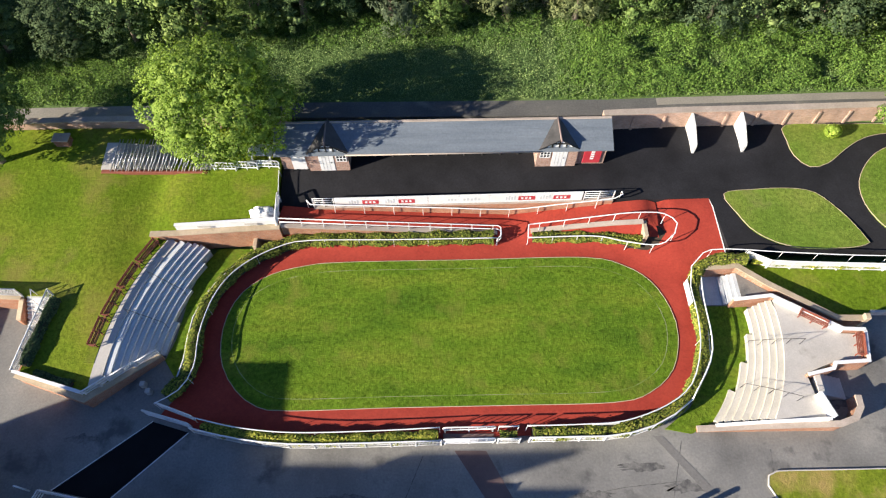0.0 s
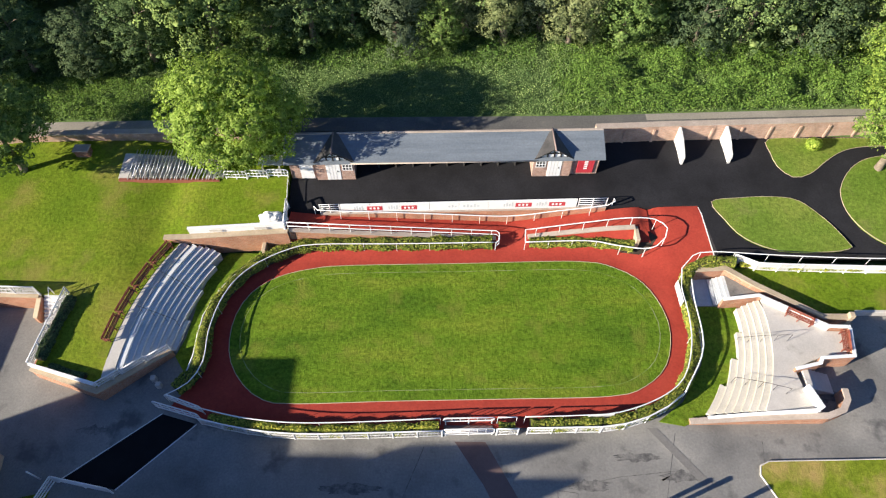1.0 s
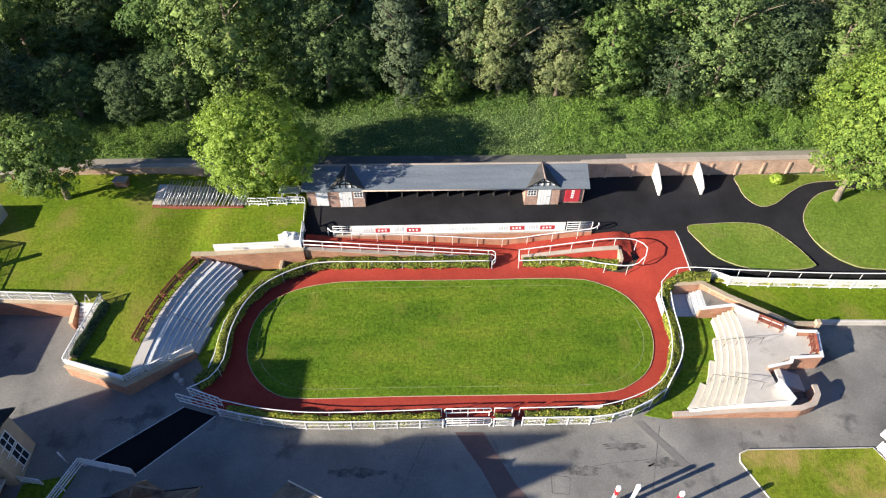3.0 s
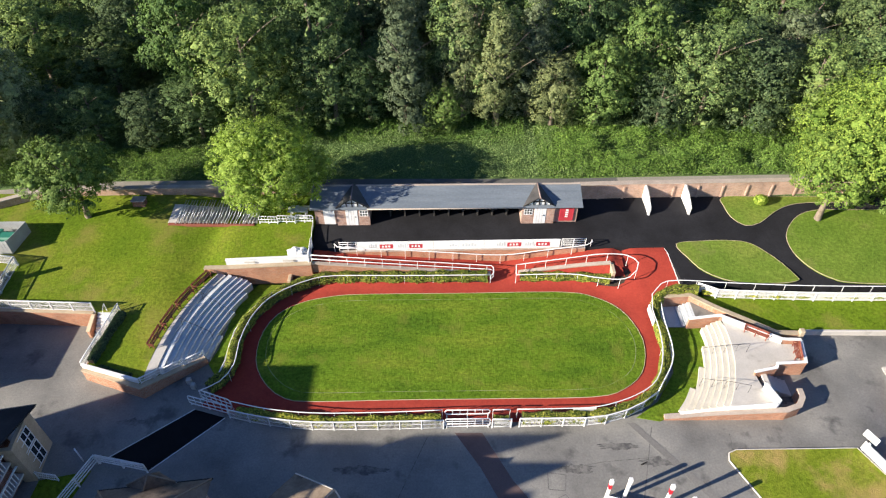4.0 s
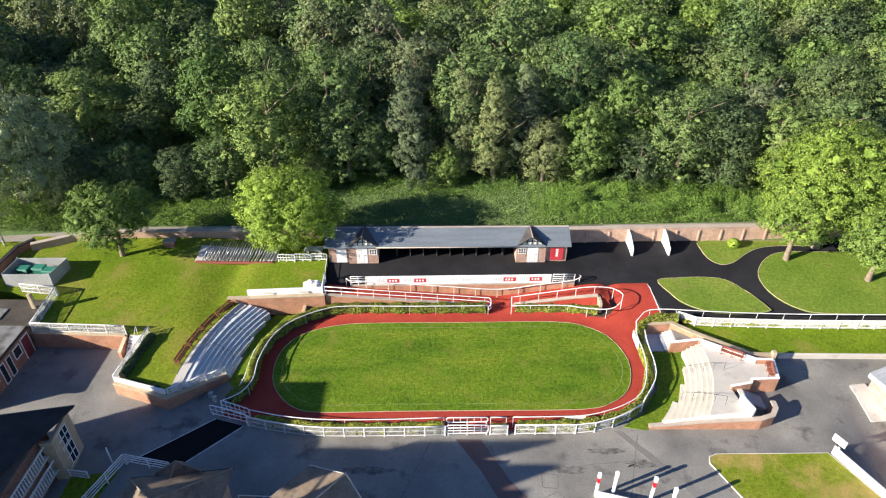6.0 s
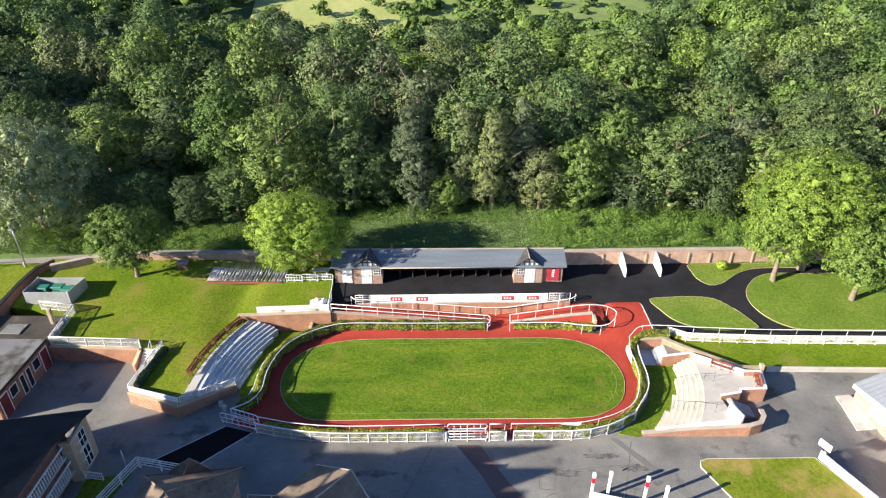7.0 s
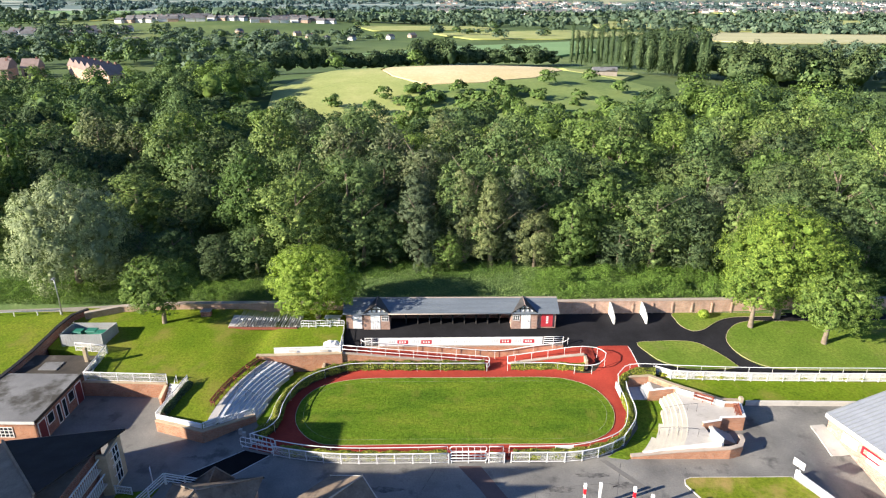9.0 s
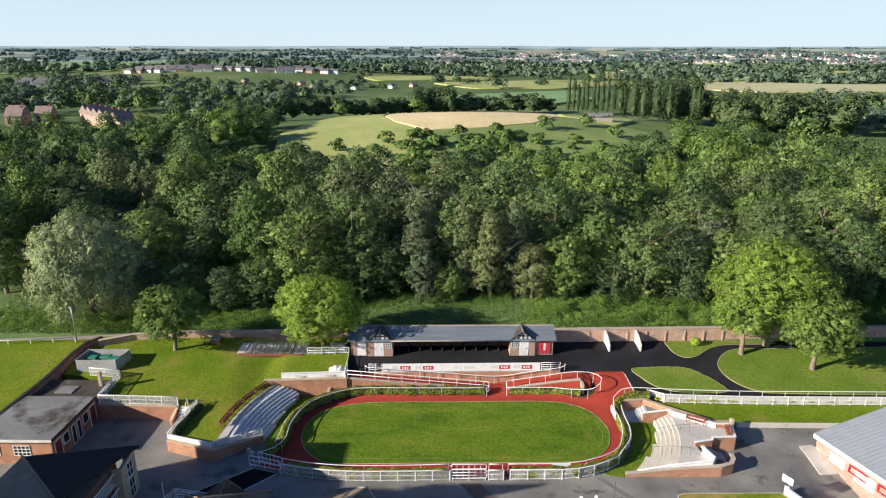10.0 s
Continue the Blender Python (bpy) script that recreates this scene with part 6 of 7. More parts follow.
# ---- under the boundary wall ----
def barrier(x, y, z, turn, lean):
    ob = thing("crowd_barrier", "galvanised crowd barrier leaning in a stack", "barrier", "stacked barriers")
    part("frame", tube([(-1.1, 0, 0), (-1.1, 0, 1.05), (1.1, 0, 1.05), (1.1, 0, 0)], 0.035, 6, True), galvanised, ob)
    bm = bmesh.new()
    for k in range(9):
        box(bm, -0.95 + k * 0.235, -0.012, 0.05, -0.92 + k * 0.235, 0.012, 1.02)
    tagged(part("bar_panel", bm, galvanised, ob), kind="stuff")
    ob.matrix_basis = Matrix.Translation((x, y, z)) @ Matrix.Rotation(radians(turn), 4, "Z") @ Matrix.Rotation(radians(lean), 4, "X")
    return ob


for k in range(26):
    barrier(-24.0 + k * 0.27, 29.45, bank_z(0, 29.4) + 0.05, 90 + 3 * math.sin(k * 2.1), 32)
plinth = part("plinth", boxes((-24.7, 28.25, 2.3, -17.0, 28.55, bank_z(0, 28.4) + 0.08), bevel=0.02), timber_red)
tagged(plinth, "low red-brown kerb before the stacked barriers", "kerb")
sheet("barrier_slab", [(-24.8, 28.56), (-16.8, 28.56), (-16.8, 30.9), (-24.8, 30.9)], lambda x, y: bank_z(x, y) + 0.03, concrete, "concrete slab under the stacked barriers", "slab", 2.0, 0.2)
for k in range(3):
    gate("stored_gate", "white gate leaning in store beside the tree", (-16.6 + k * 1.6, 28.55 + 0.1 * k), (-14.9 + k * 1.55, 28.5 + 0.1 * k), (0.2, 0.5, 0.85), bank_z(0, 28.5), "stored white gates")
tb = thing("garden_table", "white slatted garden table with benches", "table", at=(-13.2, 29.6, bank_z(0, 29.6)))
for k in range(5):
    part("top_slat", boxes((-0.9, -0.4 + k * 0.16, 0.7, 0.9, -0.27 + k * 0.16, 0.74)), white_paint, tb)
for s in (-0.75, 0.75):
    part("seat", boxes((-0.9, s - 0.13, 0.42, 0.9, s + 0.13, 0.46)), white_paint, tb)
for sx in (-0.65, 0.65):
    part("leg", boxes((sx - 0.04, -0.75, 0.36, sx + 0.04, 0.75, 0.42), (sx - 0.04, -0.3, 0.0, sx + 0.04, -0.22, 0.7), (sx - 0.04, 0.22, 0.0, sx + 0.04, 0.3, 0.7)), white_paint, tb)
pier = thing("stone_seat", "squat buff stone block against the brick wall", "block", at=(-28.0, 30.9, bank_z(0, 30.9)))
part("block", boxes((-0.55, -0.35, -0.1, 0.55, 0.35, 0.55), bevel=0.05), brick_red, pier)
part("cap", boxes((-0.62, -0.42, 0.55, 0.62, 0.42, 0.66), bevel=0.04), coping_mat, pier)
lamp = thing("lamp_post", "slender grey lamp post beside the lane", "lamp post", at=(-44.2, 30.2, 2.9))
part("shaft", tube([(0, 0, 0), (0, 0, 3.2), (0.0, 0, 4.6)], 0.06, 8), galvanised, lamp)
part("lantern", boxes((-0.15, -0.35, 4.55, 0.15, 0.1, 4.7), bevel=0.03), galvanised, lamp)
rail_fence("lane_rail", "low white rail along the lane", [(-90, 26.5, 2.5), (-70, 28.3, 2.7), (-54, 29.5, 2.85), (-44.5, 30.4, 2.95)], (0.55,), 0.06, 2.5, 0.05)

# ---- buildings and road furniture to the east ----
barn = thing("low_barn", "brick building with grey ribbed metal roof and white eaves", "building")
BM = Matrix.Translation((34.6, 14.8, 0)) @ Matrix.Rotation(math.atan2(2.1, 6.2), 4, "Z")
# own axes: x eastwards, -y along the front towards the road
LB = 16.0
for o in (part("wall", boxes((0.0, -LB, -4.0, 9.0, 0.0, 1.25)), brick_hut, barn),
          part("eaves_band", boxes((-0.28, -LB - 0.2, 1.1, -0.02, 0.25, 1.5), bevel=0.02), white_paint, barn, "white eaves board"),
          part("eaves_band", boxes((-0.02, 0.02, 1.1, 9.0, 0.27, 1.48), bevel=0.02), white_paint, barn)):
    o.matrix_local = BM
bm = bmesh.new()
n = int(LB / 0.2)
prev = None
for k in range(n + 1):
    y = 0.3 - k * (LB + 0.5) / n
    dz = 0.075 if k % 2 else 0.0
    cur = [bm.verts.new((-0.3, y, 1.52 + dz)), bm.verts.new((9.0, y, 2.75 + dz))]
    if prev:
        bm.faces.new((prev[0], cur[0], cur[1], prev[1]))
    prev = cur
for f in bm.faces:
    f.normal_update()
    if f.normal.z < 0:
        f.normal_flip()
o = part("roof", bm, metal_roof, barn)
o.matrix_local = BM
for y0, y1, z0, z1, mm, lab in ((-3.2, -1.6, -0.2, 0.75, white_worn, "white panel"), (-6.2, -4.2, -0.5, 0.6, white_paint, "white sign panel"), (-9.0, -7.2, -0.8, 0.5, white_paint, "white shutter")):
    o = part("panel", boxes((-0.06, y0, z0, -0.005, y1, z1)), mm, barn, lab)
    o.matrix_local = BM
for y0, y1 in ((-5.4, -3.6), (-8.4, -6.4)):
    o = part("sign_frame", boxes((-0.14, y0, 0.62, -0.07, y1, 0.76), (-0.14, y0, -0.02, -0.07, y1, 0.1), (-0.14, y1 - 0.14, 0.1, -0.07, y1, 0.62)), paint_red, barn, "red painted sign frame")
    o.matrix_local = BM
o = part("drainpipe", tube([(-0.1, -10.2, -3.5), (-0.1, -10.2, 1.1)], 0.06, 8), timber_black, barn)
o.matrix_local = BM
sheet("barn_slab", [(33.2, 15.0), (34.5, 15.2), (35.6, 12.2), (33.6, 11.9)], lambda x, y: road_z(x, y) + 0.1, concrete, "pale concrete slab beside the brick building", "slab", 1.0, 0.15)
sw = thing("sign_wall", "low white wall with a white sign at its end", "wall")
b, c = wall_run([(28.5, 8.1), (30.2, 4.4), (34.5, -4.5)], -0.4, 0.6, 0.1, 0.06, 0.04)
part("masonry", b, white_worn, sw)
part("coping", c, white_paint, sw)
o = part("sign_board", boxes((-0.5, -0.05, 1.1, 0.5, 0.05, 1.75), bevel=0.02), white_paint, sw)
o.matrix_local = pose(28.5, 8.2, 0, 0, 0, -62)
part("sign_post", tube([(28.5, 8.2, 0.3), (28.5, 8.2, 1.2)], 0.06, 8), timber_black, sw)
part("pier", boxes((28.38, 8.0, -0.1, 28.68, 8.3, 0.85), bevel=0.04), white_paint, sw)
for k, (x, y) in enumerate(((10.3, 4.5), (11.5, 4.6), (14.0, 4.2), (15.1, 3.4))):
    gp = thing("gate_post", "white square gate post with a red band", "post", "red and white posts", at=(x, y, 0))
    part("shaft", boxes((-0.09, -0.09, -0.1, 0.09, 0.09, 1.5), bevel=0.015), white_paint, gp)
    part("band", boxes((-0.1, -0.1, 1.502, 0.1, 0.1, 2.05), bevel=0.015), paint_red if k in (0, 2) else white_paint, gp)
    part("cap", boxes((-0.115, -0.115, 2.052, 0.115, 0.115, 2.5), bevel=0.02), white_paint, gp)
lw2 = thing("low_wall", "low white wall between the gate posts", "wall")
b, c = wall_run([(10.3, 4.3), (15.0, 3.1)], -0.1, 0.55, 0.12, 0.07, 0.05)
part("masonry", b, white_worn, lw2)
part("coping", c, white_paint, lw2)
sheet("post_bed", [(9.0, 4.3), (15.6, 3.2), (15.2, 0.5), (9.5, 0.5)], 0.05, grass_side, "small grass plot behind the gate posts", "lawn", 2.0, 0.1)
rb = thing("round_shrub", "small clipped yellow-green shrub beside the brick wall", "shrub", at=(29.2, 32.0, 2.75))
rg = np.random.default_rng(9)
d = rg.normal(0, 1, (900, 3))
d /= np.linalg.norm(d, axis=1)[:, None]
part("leaves", cards("leaves", d * np.array([0.62, 0.55, 0.5]) * (0.8 + 0.3 * rg.random(900))[:, None], d, 0.07, leaf_lime, 9), None, rb)
kb = part("kerb", boxes((28.6, 18.15, -0.05, 75, 18.35, 0.5), bevel=0.03), concrete)
tagged(kb, "pale kerb between road and roadside grass", "kerb", kind="structure")
nb = thing("ring_board", "white boards fixed to the ring rail", "board")
b, _ = wall_run([(16.55, 18.6), (16.5, 20.3)], 0.5, 1.2, 0.03)
part("panel", b, white_paint, nb)
b, _ = wall_run([(9.0, 10.5), (10.6, 10.62)], 0.75, 1.12, 0.04)
part("panel", b, white_paint, nb)
dm = surface("painted_line", [(0.3, (0.19, 0.24, 0.08)), (0.7, (0.29, 0.32, 0.16))], 1.0, 9.0, 0.5, 0.9, bump=0.0, patch=((0.12, 0.19, 0.02), 0.6, 0.45, 0.6))
cx0, cy0 = 0.45, 17.1
ln = []
for p in lawn_line:
    q = Vector((p.x - cx0, p.y - cy0, 0))
    ln.append((cx0 + q.x * 0.955, cy0 + q.y * 0.87))
bm = bmesh.new()
pr = [(bm.verts.new((x, y, 0.146)), bm.verts.new((cx0 + (x - cx0) * 0.9965, cy0 + (y - cy0) * 0.991, 0.146))) for x, y in ln]
for (a, b2), (c2, d2) in zip(pr, pr[1:] + pr[:1]):
    f = bm.faces.new((a, c2, d2, b2))
    f.normal_update()
    if f.normal.z < 0:
        f.normal_flip()
tagged(part("lawn_line", bm, dm), "faint worn white line inside the oval lawn", "line", kind="structure")


# ---- woodland behind the lane ----
WOOD = [tree_kind(8.4, 12.5, 12, 18500, 0.08, leaf_wood, 11, -0.05, clump=0.42), tree_kind(9.0, 11.0, 12, 18500, 0.08, leaf_dark, 12, -0.05, clump=0.42), tree_kind(5.6, 12.5, 13, 17000, 0.074, leaf_pine, 13, -0.08, "cone", clump=0.42),
        tree_kind(7.6, 10.5, 11, 18000, 0.08, leaf_fresh, 14, -0.05, clump=0.40), tree_kind(7.4, 12.0, 12, 18000, 0.078, leaf_pine, 15, -0.05, clump=0.42)]
MIDW = [tree_kind(9.2, 12.0, 10, 7000, 0.13, leaf_wood, 21, 0.0, clump=0.5), tree_kind(9.8, 11.0, 10, 7200, 0.13, leaf_dark, 22, 0.0, clump=0.5), tree_kind(8.2, 12.5, 9, 6600, 0.125, leaf_pine, 23, 0.0, clump=0.48), tree_kind(9.0, 11.0, 10, 7000, 0.13, leaf_fresh, 24, 0.0, clump=0.5)]
rng = random.Random(5)


def wood_tree(k, x, y, scale, tall):
    plant(k, x, y, land_z(x, y) - 0.2, "woodland_tree", "dense leafy woodland tree behind the lane", "tree", "woodland trees", rng.uniform(0, 6.28), scale, tall)


for x, y, k, s, t in ((-62, 46, 0, 0.9, 0.8), (-54, 48, 1, 0.8, 0.8), (-39.5, 42.0, 1, 0.8, 0.8), (-35, 41.5, 0, 0.8, 0.75), (-29.5, 42.0, 1, 0.75, 0.8), (-25.0, 42.6, 0, 0.75, 0.8), (-19.5, 43.6, 0, 1.25, 0.95),
                      (-15.0, 43.2, 3, 0.62, 0.85), (-11.5, 45.0, 0, 0.9, 1.0), (-8.0, 46.0, 0, 0.8, 0.9), (-4.2, 45.0, 2, 1.1, 1.0), (-0.3, 44.2, 3, 0.62, 0.9), (1.8, 46.6, 2, 1.05, 1.0), (5.2, 45.0, 2, 1.05, 1.0),
                      (8.6, 46.8, 2, 1.05, 1.05), (11.0, 45.0, 4, 0.85, 0.95), (15.6, 45.2, 3, 1.0, 1.0), (20.2, 48.5, 3, 1.15, 1.1), (21.8, 44.2, 1, 0.8, 0.85), (26.2, 45.0, 0, 1.1, 0.95), (31.0, 44.8, 1, 1.05, 0.95),
                      (36.2, 43.6, 0, 1.0, 0.95), (41.5, 42.8, 0, 1.1, 0.95), (47, 42.5, 1, 1.0, 1.0), (53, 43.5, 0, 1.05, 1.0), (60, 44, 1, 1.0, 1.0)):
    wood_tree(WOOD[k], x, y - 1.4, s, t)
yy = 49.0
far_spots = []
while yy < 235:
    step = 7.2 + (yy - 44) * 0.02
    half = min(0.78 * (yy + 40) + 6, 190)
    x = -half + rng.uniform(0, step)
    while x < half:
        px, py = x + rng.uniform(-1.6, 1.6), yy + rng.uniform(-1.7, 1.7)
        edge = 127 + 5 * math.sin(px * 0.13) + (18 if px > 40 else 0)
        open_hill = -60 < px < 68 and py > edge
        west_end = px <= -60 and py > 188 + 10 * math.sin(px * 0.07)
        east_end = px >= 68 and py > 150 + 8 * math.sin(px * 0.09)
        by_houses = -205 < px < -104 and py > 175
        if not open_hill and not west_end and not east_end and not by_houses:
            pick = rng.random()
            if px > 15 and rng.random() < 0.4:
                pick = rng.uniform(0.71, 0.84)
            s, t = rng.uniform(0.82, 1.3), rng.uniform(0.75, 1.2)
            if yy < 60:
                wood_tree(WOOD[0] if pick < 0.35 else WOOD[1] if pick < 0.65 else WOOD[3] if pick < 0.85 else WOOD[4], px, py, s, t)
            elif yy < 98:
                wood_tree(MIDW[0] if pick < 0.35 else MIDW[1] if pick < 0.7 else MIDW[3] if pick < 0.87 else MIDW[2], px, py, s, t)
            else:
                far_spots.append((px, py, s * 9.0, t * s * 10.5 * (0.8 if -66 < px < 60 and py > 104 else 1.0), pick))
        x += step * rng.uniform(0.85, 1.2)
    yy += step * 0.92


def joined_wood(name, spots, per_tree, size, material, label, seed, column=False):
    """Many far crowns in one mesh: clumps of leaves on rounded heaps."""
    rg = np.random.default_rng(seed)
    C, N, S, heart = [], [], [], []
    for x, y, w, h, _ in spots:
        z = land_z(x, y)
        heart.append((x, y, z + h * 0.5, w * 0.26, w * 0.26, h * 0.42) if column else (x, y, z + h * 0.42, w * 0.30, w * 0.30, h * 0.29))
        m = 22 if column else 15
        d = rg.normal(0, 1, (m, 3))
        d[:, 2] = np.abs(d[:, 2]) * 1.1 - 0.35
        d /= np.linalg.norm(d, axis=1)[:, None]
        centre = np.array([x, y, z + h * (0.5 if column else 0.45)])
        if column:
            d[:, 2] = rg.uniform(-1.0, 1.1, m)
        lob = centre + d * (np.array([w * 0.12, w * 0.12, h * 0.40]) if column else np.array([w * 0.36, w * 0.36, h * 0.38]))
        k = rg.integers(0, m, per_tree)
        e = rg.normal(0, 1, (per_tree, 3))
        e /= np.linalg.norm(e, axis=1)[:, None]
        e[:, 2] = np.where(e[:, 2] < -0.4, -e[:, 2], e[:, 2])
        r = np.array([w * 0.34, w * 0.34, h * 0.13]) if column else np.array([w * 0.18, w * 0.18, h * 0.13])
        C.append(lob[k] + e * r * (0.7 + 0.45 * rg.random((per_tree, 1)) ** 2))
        N.append(e * 0.6 + d[k] * 0.85)
        S.append(np.full(per_tree, size * (w / 8.0) ** 0.5))
    me = cards(name, np.concatenate(C), np.concatenate(N), np.concatenate(S), material, seed, up=0.25, inner=inner_mass(heart, 1.0, seed) if per_tree > 400 else None)
    ob = new(name, me)
    return tagged(ob, label, "woodland", kind="stuff")


joined_wood("far_wood", [s for s in far_spots if s[4] < 0.62], 1100, 0.225, leaf_wood, "dense far woodland crowns", 51)
joined_wood("far_wood", [s for s in far_spots if 0.62 <= s[4] < 0.85], 1100, 0.225, leaf_fresh, "fresh green far woodland crowns", 52)
joined_wood("far_wood", [s for s in far_spots if s[4] >= 0.85], 1100, 0.225, leaf_dark, "grey-green far woodland crowns", 53)

# ---- single trees ----
plant(tree_kind(10.2, 9.4, 16, 44000, 0.072, leaf_lime, 31, 0.02, clump=0.36), -15.1, 30.6, bank_z(0, 30.8), "lime_tree", "bright yellow-green lime tree beside the saddling boxes", turn=radians(285))
plant(tree_kind(7.6, 8.4, 14, 26000, 0.072, leaf_fresh, 32, 0.14, clump=0.40), -32.2, 29.3, bank_z(0, 29), "lawn_tree", "dark green maple tree standing on the lawn")
plant(tree_kind(13.4, 13.6, 20, 60000, 0.072, leaf_tall, 33, 0.14, clump=0.42), 37.6, 32.0, 2.3, "tall_tree", "tall broad green tree above the lawn")
plant(tree_kind(8.4, 9.6, 14, 28000, 0.074, leaf_fresh, 34, 0.16, clump=0.42), 40.6, 27.2, 1.7, "tall_tree", "green tree with a bare lower trunk on the lawn")
plant(tree_kind(7.0, 9.6, 12, 20000, 0.074, leaf_tall, 36, 0.2, clump=0.42), 33.8, 30.0, 2.2, "tall_tree", "green tree with a straight pale trunk on the lawn")
wl, wr = [], random.Random(3)
for i in range(24):
    an, up = i * 2.4, (i + 0.5) / 24
    out = 5.2 * math.sqrt(max(0.0, 1 - up ** 2.6)) * wr.uniform(0.8, 1.05)
    r = wr.uniform(1.5, 2.3)
    wl.append((math.cos(an) * out, math.sin(an) * out, 2.2 + 8.4 * up, r, r, r * 1.35))
wl.append((0, 0, 5.2, 4.6, 4.6, 4.8))
plant(tree_kind(12.5, 12.6, 18, 52000, 0.088, leaf_willow, 35, 0.03, droop=0.45, clump=0.45, lobes=wl), -46.8, 38.6, 3.0, "willow_tree", "silvery drooping willow tree behind the lane", scale=1.08)

# ---- meadow and brambles between lane and wood ----
def blades(name, x0, x1, y0, y1, per, size, material, label, seed, tall=None, thin=0.5):
    rg = np.random.default_rng(seed)
    n = int((x1 - x0) * (y1 - y0) * per)
    x, y = rg.uniform(x0, x1, n), rg.uniform(y0, y1, n)
    keep = np.ones(n, bool)
    z = np.zeros(n)
    for i in range(n):
        lane_y = steps_of(x[i], LANE) + 1.2
        if y[i] < lane_y:
            keep[i] = False
            continue
        h = tall(x[i], y[i]) if tall else 0.3 + 0.35 * noise.noise(Vector((x[i] * 0.7, y[i] * 0.9, 2.0)))
        if h <= 0:
            keep[i] = False
        z[i] = land_z(x[i], y[i]) + h * rg.random() ** 0.6
    c = np.stack([x, y, z], 1)[keep]
    d = rg.normal(0, 0.42, (len(c), 3))
    d[:, 0] -= 0.35
    d[:, 2] += thin * 2.2
    ob = new(name, cards(name, c, d, size, material, seed))
    return tagged(ob, label, "grass" if tall is None else "brambles", kind="stuff")


blades("meadow_grass", -60, 60, 33.5, 45, 130, 0.052, leaf_meadow, "tall uneven meadow grass beside the lane", 61, None, 0.22)
def lush(x, y, middle, half, high):
    n = noise.noise(Vector((x * 0.28, y * 0.4, 1.0))) + 0.6 * noise.noise(Vector((x * 0.9, y * 1.1, 4.0)))
    return high * (0.7 + 1.0 * n) * (1 - min(1.0, abs(y - middle) / half) ** 2.5)


blades("brambles", 9, 60, 34.2, 43.5, 250, 0.066, leaf_bramble, "bright tangled brambles and nettles along the wood edge", 62, lambda x, y: lush(x, y, 39.3, 4.3, 1.9 * min(1.0, (x - 9) / 6)))
blades("brambles", -60, -14, 31.0, 39.5, 230, 0.054, leaf_bramble, "bright tangled brambles and nettles beside the lane", 63, lambda x, y: lush(x, y, 36.6, 2.8, 1.2))
blades("brambles", -16, 8, 39.5, 44, 130, 0.066, leaf_bramble, "bright tangled nettles at the foot of the wood", 64, lambda x, y: lush(x, y, 42.4, 2.2, 1.0))

# ---- fields and far country ----
def far_sheet(name, pts, material, label, lift=0.9):
    sheet(name, pts, lambda x, y: land_z(x, y) + lift, material, label, "field", 60.0 if pts[0][1] > 900 else 16.0 if pts[0][1] > 260 else 5.0, 1.2)


far_sheet("ripe_field", [(-25, 205), (-20, 190), (-8, 176), (10, 178), (28, 186), (40, 205), (38, 228), (10, 236), (-22, 232)], field_pale, "pale ripe crop field on the hill")
far_sheet("hill_pasture", [(-58, 178), (-52, 146), (-36, 129), (-12, 129), (-9, 174), (-21, 190), (-26, 206), (-26, 228), (-44, 220)], field_yellow, "yellow-green pasture on the hill")
far_sheet("rough_pasture", [(-11, 129), (30, 130), (56, 148), (66, 180), (58, 189), (41, 204), (28, 185), (10, 177), (-7, 175)], field_rough, "rough green grass below the ripe field")
far_sheet("hill_pasture", [(42, 205), (58, 190), (70, 212), (74, 240), (44, 238)], field_yellow, "yellow-green pasture beside the poplars")
far_sheet("green_field", [(-125, 310), (-75, 360), (0, 470), (110, 560), (100, 420), (60, 365), (-14, 345), (-70, 300)], field_green, "blue-green crop field beyond the hill", 1.2)
far_sheet("ripe_field", [(300, 860), (560, 930), (620, 800), (430, 560), (260, 540), (230, 640)], field_straw, "pale crop fields in the plain", 1.5)
far_sheet("ripe_field", [(-20, 700), (150, 800), (260, 760), (110, 600), (20, 600)], field_yellow, "pale green fields in the plain", 1.5)
far_sheet("hill_pasture", [(175, 330), (260, 350), (340, 440), (300, 480), (190, 420)], field_yellow, "sunlit pasture among trees", 1.0)
far_sheet("hill_pasture", [(-300, 440), (-240, 470), (-230, 420), (-270, 400)], field_yellow, "sunlit pasture among trees", 1.0)
far_sheet("hill_pasture", [(-120, 800), (40, 860), (60, 780), (-90, 740)], field_yellow, "sunlit pasture among trees", 1.5)
rg = random.Random(77)
for i in range(46):
    y = 950 * (4.2 ** rg.random())
    x = rg.uniform(-0.72, 0.72) * y
    w, d = y * rg.uniform(0.05, 0.16), y * rg.uniform(0.05, 0.12)
    sk = rg.uniform(-0.3, 0.3) * w
    # fields beyond y 1500 share the haze-tinted colour
    m = plain if y > 1500 else (field_pale, field_yellow, field_green, field_yellow)[i % 4]
    far_sheet("far_field", [(x - w, y - d), (x + w + sk, y - d * 0.8), (x + w, y + d), (x - w + sk, y + d * 0.9)], m, "distant farm field in the plain", 2.0)
spots = []
for i in range(46):
    t = i / 45
    spots.append((-80 + 132 * t + rg.uniform(-2, 2), 246 + 62 * min(1, t * 1.5) + rg.uniform(-4, 4), rg.uniform(8, 12), rg.uniform(8, 12), 0))
for i in range(18):
    spots.append((rg.uniform(-20, 0), rg.uniform(290, 320), rg.uniform(8, 12), rg.uniform(11, 16), 0))
joined_wood("tree_belt", spots, 640, 0.40, leaf_dark, "belt of dark round trees beyond the hill field", 71)
spots = []
